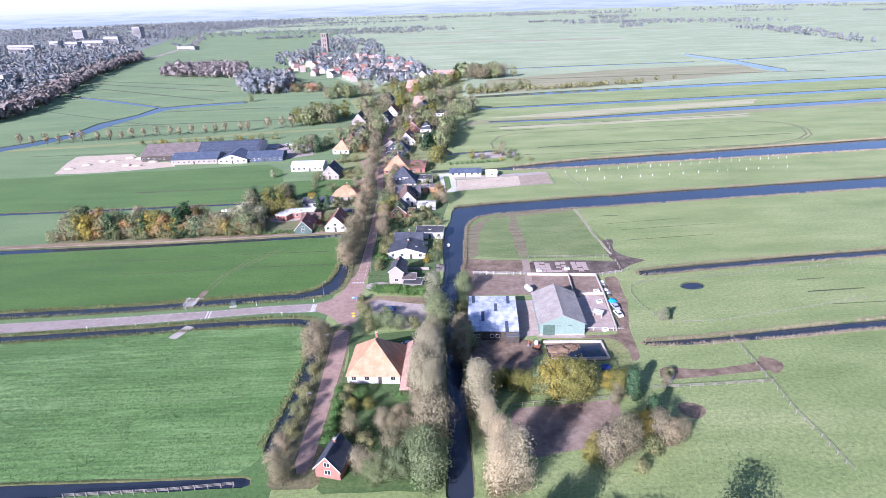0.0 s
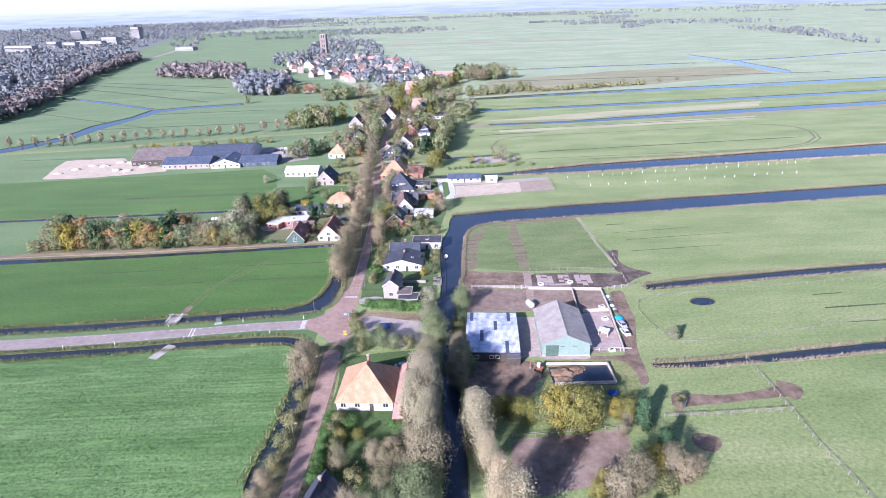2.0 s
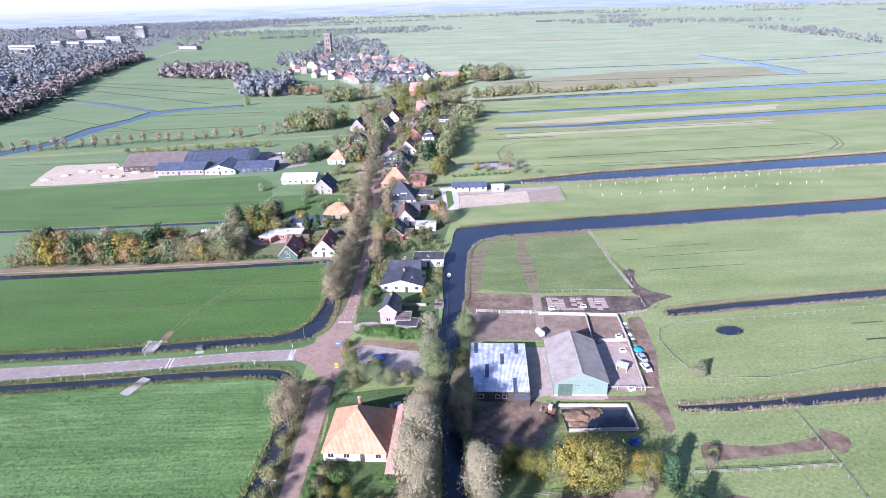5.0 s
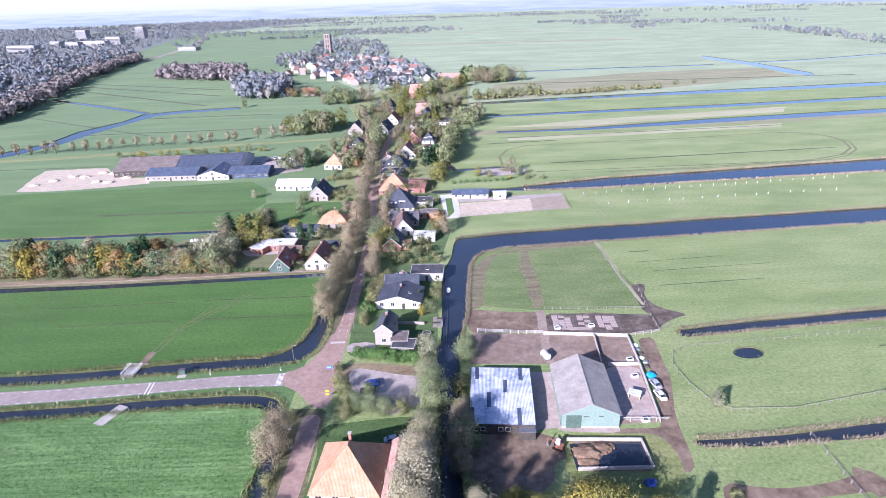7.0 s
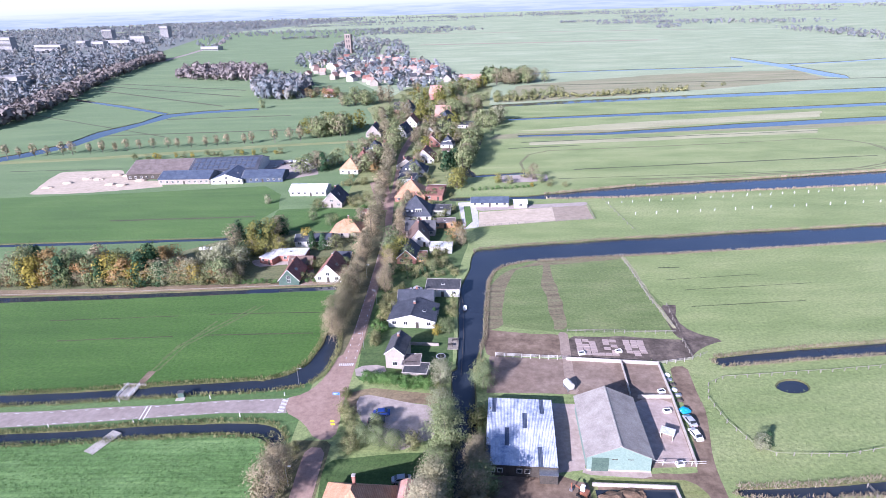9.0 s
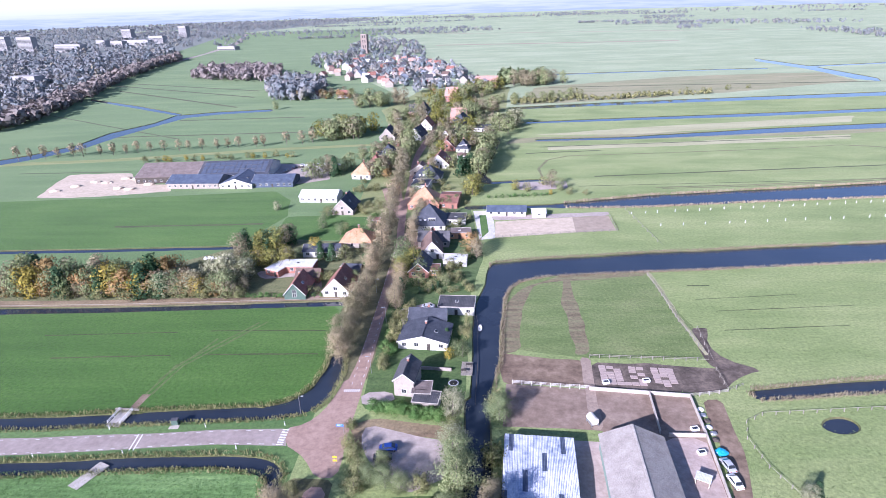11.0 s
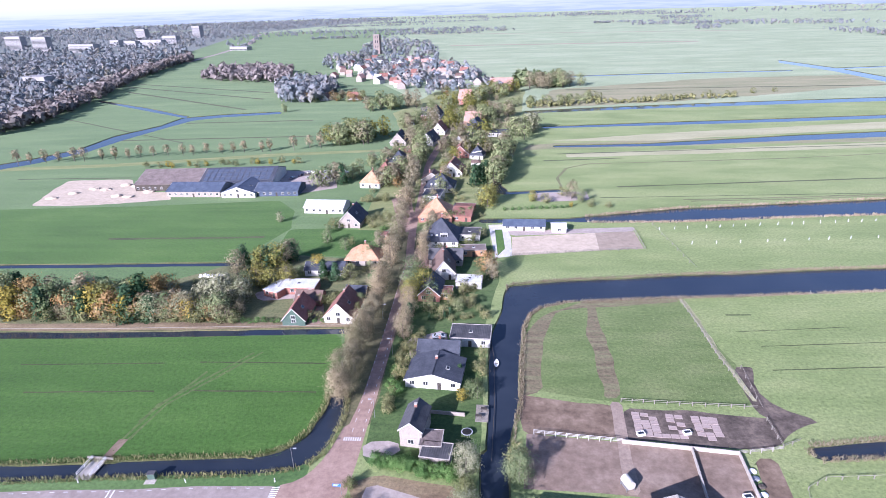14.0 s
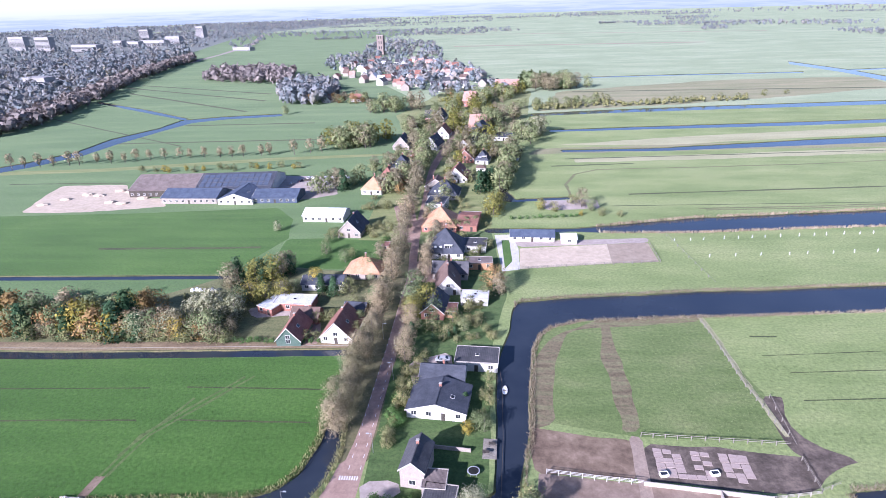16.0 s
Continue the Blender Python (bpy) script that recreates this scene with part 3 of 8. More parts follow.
WOODS = (
    ('tree_row', [(-423.4, 541.3), (-458.3, 581.2), (-461.2, 670.1), (-503.8, 806.4), (-570.2, 1002.5), (-611.8, 1201.1), (-640.0, 1360.1), (-601.8, 1299.4), (-565.2, 1114.0), (-512.4, 913.7), (-450.5, 732.4), (-420.1, 619.4)], 560, 14, 'leaf_rowbrown', 'long row of bare purplish-brown trees beside the road'),
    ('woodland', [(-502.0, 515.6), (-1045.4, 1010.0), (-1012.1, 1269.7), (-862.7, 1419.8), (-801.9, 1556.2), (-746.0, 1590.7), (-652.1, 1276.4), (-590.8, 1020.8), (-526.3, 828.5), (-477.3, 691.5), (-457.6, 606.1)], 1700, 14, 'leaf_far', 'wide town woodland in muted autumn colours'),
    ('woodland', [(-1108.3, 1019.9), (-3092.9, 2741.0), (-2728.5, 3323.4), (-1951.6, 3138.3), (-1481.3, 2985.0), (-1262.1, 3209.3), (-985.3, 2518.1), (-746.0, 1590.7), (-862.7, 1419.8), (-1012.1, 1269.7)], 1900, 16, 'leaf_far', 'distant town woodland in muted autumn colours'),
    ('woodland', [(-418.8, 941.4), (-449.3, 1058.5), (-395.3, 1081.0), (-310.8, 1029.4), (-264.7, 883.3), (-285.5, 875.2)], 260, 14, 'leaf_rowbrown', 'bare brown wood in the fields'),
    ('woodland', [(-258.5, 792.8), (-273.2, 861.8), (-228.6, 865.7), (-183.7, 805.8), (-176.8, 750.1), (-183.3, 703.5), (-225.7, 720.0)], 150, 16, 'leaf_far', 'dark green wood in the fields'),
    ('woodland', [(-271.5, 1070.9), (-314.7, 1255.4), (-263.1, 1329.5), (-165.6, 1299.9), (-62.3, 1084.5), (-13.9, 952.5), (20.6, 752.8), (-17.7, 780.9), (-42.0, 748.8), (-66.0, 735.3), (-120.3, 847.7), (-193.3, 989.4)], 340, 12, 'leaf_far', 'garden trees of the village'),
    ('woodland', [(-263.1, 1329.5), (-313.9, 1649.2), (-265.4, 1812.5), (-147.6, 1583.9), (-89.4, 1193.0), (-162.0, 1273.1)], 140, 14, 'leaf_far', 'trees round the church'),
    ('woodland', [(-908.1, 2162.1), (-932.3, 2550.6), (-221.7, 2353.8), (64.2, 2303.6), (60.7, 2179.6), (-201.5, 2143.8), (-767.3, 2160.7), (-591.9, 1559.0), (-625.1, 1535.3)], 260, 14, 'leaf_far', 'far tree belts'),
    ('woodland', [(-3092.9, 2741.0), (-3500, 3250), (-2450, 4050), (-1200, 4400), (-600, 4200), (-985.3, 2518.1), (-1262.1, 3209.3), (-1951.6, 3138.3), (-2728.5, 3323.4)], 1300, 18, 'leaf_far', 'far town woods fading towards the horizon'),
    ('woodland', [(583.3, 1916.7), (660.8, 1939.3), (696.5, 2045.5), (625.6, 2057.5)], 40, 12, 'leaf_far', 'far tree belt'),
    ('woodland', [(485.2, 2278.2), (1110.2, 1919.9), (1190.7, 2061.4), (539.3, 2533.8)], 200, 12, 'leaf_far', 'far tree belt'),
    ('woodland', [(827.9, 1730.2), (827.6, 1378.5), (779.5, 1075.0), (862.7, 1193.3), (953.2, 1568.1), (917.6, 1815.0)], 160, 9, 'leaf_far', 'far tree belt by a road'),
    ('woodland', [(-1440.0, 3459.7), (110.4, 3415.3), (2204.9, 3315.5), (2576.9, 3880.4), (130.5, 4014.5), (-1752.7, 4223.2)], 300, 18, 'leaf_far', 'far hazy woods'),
    ('woodland', [(28.4, 797.6), (80.2, 789.4), (80.6, 824.7), (33.9, 849.0)], 70, 16, 'leaf_round', 'tree group by the village edge'),
    ('shrubs', [(34.8, 670.7), (101.4, 679.9), (243.5, 701.4), (239.6, 690.8), (98.8, 663.2), (36.3, 650.8)], 120, 5, 'leaf_bush', 'waterside shrubs'),
)
VILLAGE = []
VILLAGE += [(-178.5, 943.5), (-143.3, 914.4), (-201.3, 1087.1), (-42.4, 943.2), (-102.8, 1107.8), (-75.4, 816.7), (-102.6, 860.0), (-57.2, 903.0), (-58.6, 810.9), (-126.8, 845.2), (-110.5, 802.9), (-238.4, 1105.0), (-98.4, 1030.6), (-123.9, 997.7), (-25.9, 905.0), (-79.9, 1070.3), (-41.6, 906.4), (-213.1, 1186.7), (-166.8, 1123.6), (-150.0, 859.2), (-74.2, 1011.4), (-200.5, 1004.2), (-127.4, 943.0), (-82.2, 906.0), (-99.9, 900.5), (-123.2, 870.4), (-200.4, 1053.5), (-224.2, 925.0), (-90.9, 957.0), (-64.4, 854.5), (-64.9, 788.4), (-182.5, 979.7), (-165.6, 1040.1), (-176.8, 1012.8), (-43.8, 958.7), (-148.0, 898.6), (-224.2, 1155.1), (-130.3, 1093.0), (-42.2, 820.0), (-217.6, 1068.5)]
VILLAGE += [(-45.6, 883.0), (-52.3, 1000.1), (-161.9, 992.2), (-144.1, 991.7), (-80.6, 934.2), (-182.9, 1030.6), (-24.8, 861.9), (-100.1, 1012.4), (-179.1, 1101.3), (-97.2, 835.4), (-20.1, 826.0), (-139.1, 964.1), (-219.4, 968.2), (-205.0, 944.2), (-73.0, 989.3), (-57.1, 985.8), (-143.7, 1007.8), (-145.1, 1068.5), (-101.8, 875.0), (-231.4, 1003.2), (-116.7, 819.9), (-57.2, 932.6), (-246.0, 1052.5), (-212.2, 1118.8), (-170.1, 914.9), (-115.6, 895.3), (-23.9, 923.8), (-184.3, 928.8), (-186.1, 1084.6), (-153.6, 880.7), (-111.0, 1049.6), (-211.9, 1028.0), (-118.7, 911.6), (-39.1, 973.5), (-177.8, 885.1), (-116.2, 1019.2), (-161.0, 1062.6), (-98.4, 993.2), (-121.8, 965.0), (-110.8, 937.7)]
VILLAGE += [(-64.4, 888.3), (-102.3, 919.6), (-76.9, 965.6), (-128.5, 1120.4), (-132.5, 926.7), (-58.7, 965.7), (-64.8, 1031.2), (-124.2, 1035.6), (-98.8, 1083.0), (-150.8, 1086.0), (-145.7, 1119.1), (-73.1, 1056.0), (-145.7, 1170.0), (-79.9, 1039.5), (-128.4, 1158.0), (-109.6, 955.6), (-143.4, 1037.5), (-111.7, 1093.6), (-105.2, 1124.5), (-69.6, 947.9)]
FLATS = [(-1451.0, 1849.8, 70.5, 18, -18.7, 38), (-1294.1, 1755.5, 59.5, 18, -18.2, 38), (-1120.5, 1660.5, 93.5, 18, -17.8, 20), (-1283.0, 2267.5, 50.6, 18, -24.1, 36), (-1032.1, 1982.9, 61.2, 18, -22.1, 22), (-1094.0, 2317.2, 40.5, 18, -25.6, 40), (-1138.8, 1874.9, 37.0, 18, -20.2, 18), (-1047.0, 1796.3, 45.9, 18, -19.7, 18), (-1059.4, 1892.5, 96.5, 18, -20.8, 16), (-665.8, 907.4, 37.8, 18, -9.0, 14), (-642.1, 1576.0, 53.0, 18, -18.7, 8)]
FENCES = (
    ([(33.4, 212.0), (41.5, 211.4), (66.0, 210.2)], 2, 1.2, 3.0, 'wood_grey'),
    ([(63.6, 268.9), (64.3, 252.9), (64.5, 232.3), (66.4, 212.4)], 2, 1.2, 3.0, 'wood_grey'),
    ([(84.5, 149.0), (84.4, 139.6), (84.3, 126.1), (83.7, 113.8), (84.5, 105.1), (84.7, 94.0)], 2, 1.2, 3.0, 'wood_grey'),
    ([(52.7, 125.5), (65.9, 125.6), (85.2, 126.4)], 3, 1.2, 3.0, 'wood_grey'),
    ([(138.8, 169.2), (85.6, 157.9), (70.6, 158.3), (67.3, 160.7), (64.3, 169.3), (63.4, 178.4), (65.6, 184.1), (70.5, 187.0), (100.8, 189.7), (158.2, 196.3)], 1, 1.0, 3.5, 'wood_grey'),
    ([(10.6, 199.1), (20.6, 197.8), (30.6, 196.8)], 3, 1.4, 2.5, 'plaster_white'),
    ([(66.4, 205.8), (66.0, 196.4), (71.0, 198.7)], 2, 1.2, 3.0, 'wood_grey'),
    ([(55.5, 193.9), (66.0, 195.9)], 3, 1.2, 2.5, 'concrete'),
    ([(8.6, 304.4), (45.0, 309.2), (63.0, 311.6), (63.4, 333.2)], 2, 1.2, 3.5, 'wood_grey'),
    ([(72.6, 338.9), (77.1, 292.6)], 1, 1.1, 6, 'wood_grey'),
    ([(-84.3, 95.9), (-62.1, 96.4), (-48.4, 97.4), (-48.2, 95.8)], 3, 1.2, 2.5, 'wood_grey'),
    ([(14.9, 120.3), (28.7, 121.1), (45.7, 122.2)], 2, 1.3, 3, 'wood_grey'),
    ([(68.7, 227.8), (66.9, 209.7)], 1, 1.1, 5, 'wood_grey'),
    ([(29.4, 157.1), (44.8, 155.6), (54.1, 155.3)], 2, 1.2, 3, 'plaster_white'),
)
HOUSES = (
    ('shed', -13.6, 321.0, 9.5, 9.0, -3.0, 2.8, 2.8, 'flat', 'roof_dark', 'plaster_white', 'flat-roofed garden building beside the pyramid-roofed house'),
    ('house', -23.5, 295.2, 13.0, 7.5, -3.0, 2.8, 5.8, 'gs', 'slate_grey', 'brick_pale', 'house wing with a broad grey tiled roof'),
    ('shed', -66.5, 261.5, 9.0, 6.5, -2.0, 2.4, 4.4, 'gs', 'tile_brown', 'brick_red', 'outbuilding with a dark brown tiled roof'),
    ('shed', -50.0, 266.0, 7.0, 6.0, -4.0, 2.4, 4.2, 'gs', 'slate', 'wood_dark', 'dark timber garden shed with a slate roof'),
    ('shed', -17.5, 357.0, 10.0, 7.0, -5.0, 2.8, 2.8, 'flat', 'roof_brown', 'brick_red', 'low brick outbuilding with a brownish flat roof'),
    ('shed', -47.5, 322.0, 3.0, 5.0, -4.0, 2.2, 2.2, 'flat', 'tile_redbrown', 'wood_orange', 'small red garden shed beside a hedge'),
    ('farmhouse', -28.3, 133.2, 14.4, 15.0, -4.0, 2.6, 9.5, 'hip', 'tile_orange', 'plaster_white', 'pyramid-roofed farmhouse with orange clay tiles and white walls'),
    ('outbuilding', -13.4, 126.5, 3.2, 22.0, -3.0, 2.2, 3.4, 'mono', 'tile_pink', 'brick_red', 'long narrow outbuilding with a pinkish tiled roof'),
    ('garden_house', -31.0, 99.4, 5.9, 7.5, -15.7, 2.6, 5.9, 'gf', 'slate', 'brick_red', 'small brick house with a dark slate gable roof'),
    ('house', -20.6, 193.9, 5.3, 9.0, -7.5, 4.9, 7.0, 'gf', 'slate_grey', 'brick_pale', 'two-storey pale brick house with a grey gable roof'),
    ('annex', -15.3, 187.6, 6.6, 5.0, -6.9, 2.8, 2.8, 'flat', 'roof_dark', 'brick_pale', 'flat-roofed garage annex with dark roofing'),
    ('annex', -15.7, 190.9, 4.9, 5.5, -2.3, 2.9, 2.9, 'flat', 'roof_brown', 'brick_pale', 'low flat annex with brownish roofing'),
    ('bungalow', -22.4, 216.6, 14.8, 11.5, -5.4, 2.5, 4.6, 'gf', 'slate', 'plaster_white', 'white bungalow under a shallow dark grey roof'),
    ('bungalow', -20.4, 228.6, 11.7, 7.5, -3.4, 3.0, 5.2, 'gs', 'slate', 'plaster_white', 'rear wing of a white bungalow with dark gable roof'),
    ('garage', -11.7, 237.1, 12.0, 8.0, -3.3, 3.0, 3.0, 'flat', 'roof_dark', 'plaster_white', 'flat-roofed garage with a skylight in dark roofing'),
    ('cottage', -66.7, 248.1, 7.6, 12.0, -0.8, 2.0, 6.2, 'gf', 'tile_redbrown', 'wood_green', 'cottage with red-brown roof and green gable'),
    ('house', -53.5, 250.2, 9.8, 13.0, -4.1, 2.2, 7.2, 'gf', 'tile_redbrown', 'plaster_white', 'house with red-brown tiled roof and white gable'),
    ('shed', -75.2, 270.0, 13.2, 7.0, -1.7, 2.8, 3.0, 'flat', 'roof_white', 'brick_red', 'long low shed with a white flat roof'),
    ('shed', -80.3, 268.7, 6.4, 9.0, -23.8, 2.6, 2.8, 'flat', 'roof_white', 'brick_red', 'small shed with a pale flat roof'),
    ('house', -56.7, 294.7, 13.7, 11.0, -2.9, 2.6, 7.0, 'hip', 'tile_orange', 'brick_pale', 'bungalow with an orange hipped tile roof'),
    ('shed', -70.1, 285.0, 15.0, 8.0, 1.1, 2.6, 4.2, 'gs', 'slate', 'plaster_white', 'long outbuilding with a blue-grey gable roof'),
    ('barn', -91.9, 357.4, 20.0, 12.0, -3.1, 3.0, 5.0, 'gs', 'roof_white', 'plaster_white', 'barn with a pale corrugated gable roof'),
    ('house', -69.8, 337.0, 10.4, 14.0, -4.4, 2.6, 8.0, 'gf', 'slate', 'brick_pale', 'house with steep dark gable roof and pale front'),
    ('farm_barn', -202.7, 396.8, 37.7, 32.0, 2.0, 3.8, 8.5, 'gs', 'roof_brown', 'wood_dark', 'large farm barn with a brown corrugated roof'),
    ('farm_barn', -165.0, 398.1, 41.9, 32.0, 4.5, 3.8, 8.5, 'gs', 'slate', 'plaster_white', 'large farm barn with a blue-grey roof and solar panels'),
    ('stable', -177.9, 385.5, 30.8, 17.0, -1.3, 3.2, 6.0, 'gs', 'slate_blue', 'brick_pale', 'farm stable with a dark blue-grey roof'),
    ('stable', -146.0, 383.8, 19.1, 20.0, -1.5, 2.6, 5.8, 'gf', 'slate_blue', 'plaster_white', 'farm stable with white front gables'),
    ('stable', -127.6, 385.4, 23.8, 16.0, 1.2, 3.0, 5.5, 'gs', 'slate_blue', 'slate_blue', 'long stable with a blue-grey roof'),
    ('house', -72.5, 400.0, 11.4, 12.0, -7.1, 3.0, 9.0, 'hip', 'tile_orange', 'plaster_white', 'house with an orange pyramid roof'),
    ('house', -20.9, 282.1, 8.5, 14.0, 4.7, 2.6, 7.5, 'gf', 'tile_brown', 'plaster_white', 'house with brown tiled roof and white gable'),
    ('shed', -12.0, 275.3, 9.2, 6.0, -3.7, 2.8, 2.8, 'flat', 'roof_white', 'plaster_white', 'long low white annex with a flat roof'),
    ('house', -27.9, 314.1, 14.8, 15.0, -1.5, 2.6, 10.5, 'hip', 'slate', 'plaster_white', 'farmhouse with a dark blue pyramid roof'),
    ('shed', -11.3, 303.6, 10.0, 6.0, 3.4, 2.8, 2.8, 'flat', 'roof_brown', 'wood_orange', 'flat-roofed outbuilding with orange timber front'),
    ('house', -33.1, 343.6, 15.6, 16.0, -3.3, 2.6, 9.8, 'hip', 'tile_orange', 'brick_red', 'farmhouse with a bright orange pyramid roof'),
    ('shed', -17.6, 345.0, 9.1, 18.0, -5.6, 2.8, 4.4, 'gs', 'tile_redbrown', 'brick_red', 'brown-roofed outbuilding beside the farmhouse'),
    ('shed', -34.4, 370.8, 9.6, 12.0, -6.6, 4.5, 4.8, 'flat', 'slate', 'plaster_white', 'flat building with solar panels on the roof'),
    ('house', -35.3, 390.5, 15.7, 14.0, -5.1, 2.6, 9.0, 'hip', 'slate', 'plaster_white', 'white house with a dark navy hipped roof'),
    ('house', -29.0, 422.0, 13.0, 14.0, -7.1, 2.6, 8.5, 'gf', 'tile_redbrown', 'plaster_white', 'house with red-brown roof and white gable'),
    ('house', -49.7, 502.3, 9.9, 16.0, -13.5, 3.0, 9.0, 'gf', 'slate', 'plaster_white', 'house with dark roof and white gable'),
    ('house', -19.6, 537.4, 13.6, 22.0, -13.2, 3.0, 12.0, 'hip', 'slate', 'brick_red', 'large farmhouse with dark pyramid roof'),
    ('house', -20.5, 559.3, 12.9, 22.0, -4.4, 5.0, 12.0, 'gs', 'tile_pink', 'brick_red', 'house with a pinkish tiled roof'),
    ('house', -31.1, 681.8, 11.5, 22.0, -6.5, 6.0, 13.0, 'gs', 'tile_pink', 'brick_red', 'tall house with a pink tiled roof'),
    ('shed', -2.0, 529.9, 16.5, 14.0, -10.8, 3.0, 4.5, 'gs', 'slate', 'plaster_white', 'low outbuilding with a grey roof'),
    ('shed', -24.4, 265.3, 7.5, 12.0, -3.8, 2.6, 6.0, 'gf', 'slate', 'brick_red', 'small house with steep dark roof'),
    ('shed', -17.1, 266.6, 4.1, 6.0, -2.8, 2.4, 2.6, 'flat', 'tile_redbrown', 'wood_orange', 'small red shed beside a house'),
    ('stable', 6.2, 332.8, 18.4, 8.0, -2.5, 2.3, 3.9, 'gs', 'slate_blue', 'plaster_white', 'riding stable with blue-grey roof and stall doors'),
    ('stable', 27.4, 329.9, 6.2, 7.0, -0.9, 2.2, 3.2, 'gs', 'roof_white', 'plaster_white', 'small white stable shelter'),
    ('house', -63.8, 447.1, 11.8, 14.0, -2.4, 2.6, 8.5, 'hip', 'slate', 'brick_pale', 'house with a dark hipped roof among trees'),
    ('house', -71.9, 503.7, 11.7, 16.0, -3.4, 2.6, 9.0, 'gf', 'slate', 'brick_pale', 'house with a steep dark roof'),
    ('house', -53.6, 607.1, 10.1, 18.0, -5.7, 3.0, 9.0, 'gf', 'slate', 'plaster_white', 'white-gabled house with dark roof'),
    ('house', -44.9, 539.2, 10.3, 16.0, -3.9, 3.0, 9.0, 'gf', 'tile_redbrown', 'plaster_white', 'white-gabled house with brown roof'),
    ('house', -24.9, 465.9, 11.3, 14.0, -2.5, 2.6, 8.0, 'gf', 'tile_redbrown', 'brick_red', 'brick house with brown gable roof'),
    ('house', -1.4, 778.4, 26.1, 30.0, -8.6, 5.0, 12.0, 'gs', 'tile_pink', 'brick_red', 'long house with a pink tiled roof'),
    ('house', -182.5, 722.5, 8.5, 12.0, -6.8, 2.8, 7.5, 'gf', 'tile_brown', 'plaster_white', 'white gabled house at the wood edge'),
    ('house', -154.2, 726.8, 12.5, 11.0, -7.3, 3.0, 7.5, 'gs', 'tile_redbrown', 'plaster_white', 'white house with a red-brown roof'),
    ('shed', -140.4, 262.4, 6.3, 8.0, -6.3, 2.4, 3.6, 'gs', 'roof_white', 'brick_red', 'garden shed with a pale roof among the trees'),
)
TREES = {}
TREES.setdefault('bare', []).extend([(-38.5, 208.9, 10.8, 1.0), (-38.7, 215.8, 11.9, 1.0), (-37.6, 223.1, 10.0, 1.0), (-38.4, 229.9, 12.4, 1.0), (-38.5, 237.7, 11.9, 1.0), (-38.2, 244.2, 9.3, 1.0), (-37.6, 251.7, 9.7, 1.0), (-37.7, 257.9, 9.0, 1.0), (-38.4, 268.5, 12.1, 1.0), (-38.1, 276.2, 10.6, 1.0), (-38.8, 284.2, 9.3, 1.0), (-38.3, 293.9, 11.6, 1.0), (-39.0, 301.5, 10.5, 1.0), (-38.9, 309.6, 9.7, 1.0), (-38.5, 317.8, 12.3, 1.0), (-39.3, 325.0, 10.0, 1.0), (-40.0, 339.9, 11.2, 1.0), (-41.6, 348.3, 11.3, 1.0), (-42.3, 359.4, 12.8, 1.0), (-40.0, 366.2, 11.1, 1.0), (-42.8, 377.7, 11.0, 1.0), (-43.1, 386.6, 10.8, 1.0), (-42.3, 395.4, 11.3, 1.0), (-43.1, 405.6, 13.8, 1.0)])
TREES.setdefault('bare', []).extend([(-43.2, 415.4, 11.5, 1.0), (-44.7, 423.9, 12.8, 1.0), (-26.3, 241.1, 9.0, 1.0), (-26.4, 248.7, 7.7, 1.0), (-26.5, 258.1, 9.3, 1.0), (-46.4, 465.6, 10.8, 1.0), (-51.6, 471.0, 10.2, 1.0), (-38.5, 152, 10, 1.0), (-39, 145, 12, 1.0), (-40, 107, 6, 1.0), (-40, 101, 7, 1.0), (-38, 97, 8, 1.0), (-24.5, 112, 7, 1.0), (-14, 103, 9, 1.0), (-10, 108, 8, 1.0), (-18, 98, 7, 1.0), (-8, 116, 9, 1.0), (-7.5, 108, 9, 1.0), (-4.6, 108, 14, 1.0), (36, 128, 5, 1.0), (33.5, 99, 11, 0.9)])
TREES.setdefault('bare', []).extend([(36.5, 100.5, 13, 0.85), (39.0, 102, 10, 0.8), (47, 106, 9, 1.0), (49, 104, 8, 1.0), (52, 106, 7, 1.0), (56.5, 126.5, 4, 1.0), (1, 283, 9, 1.0), (-170.5, 250.3, 8.0, 1.0), (-161.8, 261.8, 8.2, 1.0), (-152.7, 263.1, 8.6, 1.0), (-141.0, 263.9, 9.2, 1.0), (-140.6, 260.8, 8.8, 1.0), (-124.8, 264.8, 7.4, 1.0), (-105.7, 252.8, 7.0, 1.0), (-109.4, 254.5, 7.7, 1.0), (-99.1, 253.0, 7.7, 1.0), (-97.3, 254.2, 6.2, 1.0), (-93.4, 254.5, 6.5, 1.0), (-83.2, 254.5, 6.5, 1.0), (-96.3, 284.5, 11.5, 1.0), (-80.5, 295.9, 10.1, 1.0), (-79.6, 300.2, 9.5, 1.0), (-88.3, 270.5, 7.1, 1.0), (-86.4, 277.4, 6.6, 1.0)])
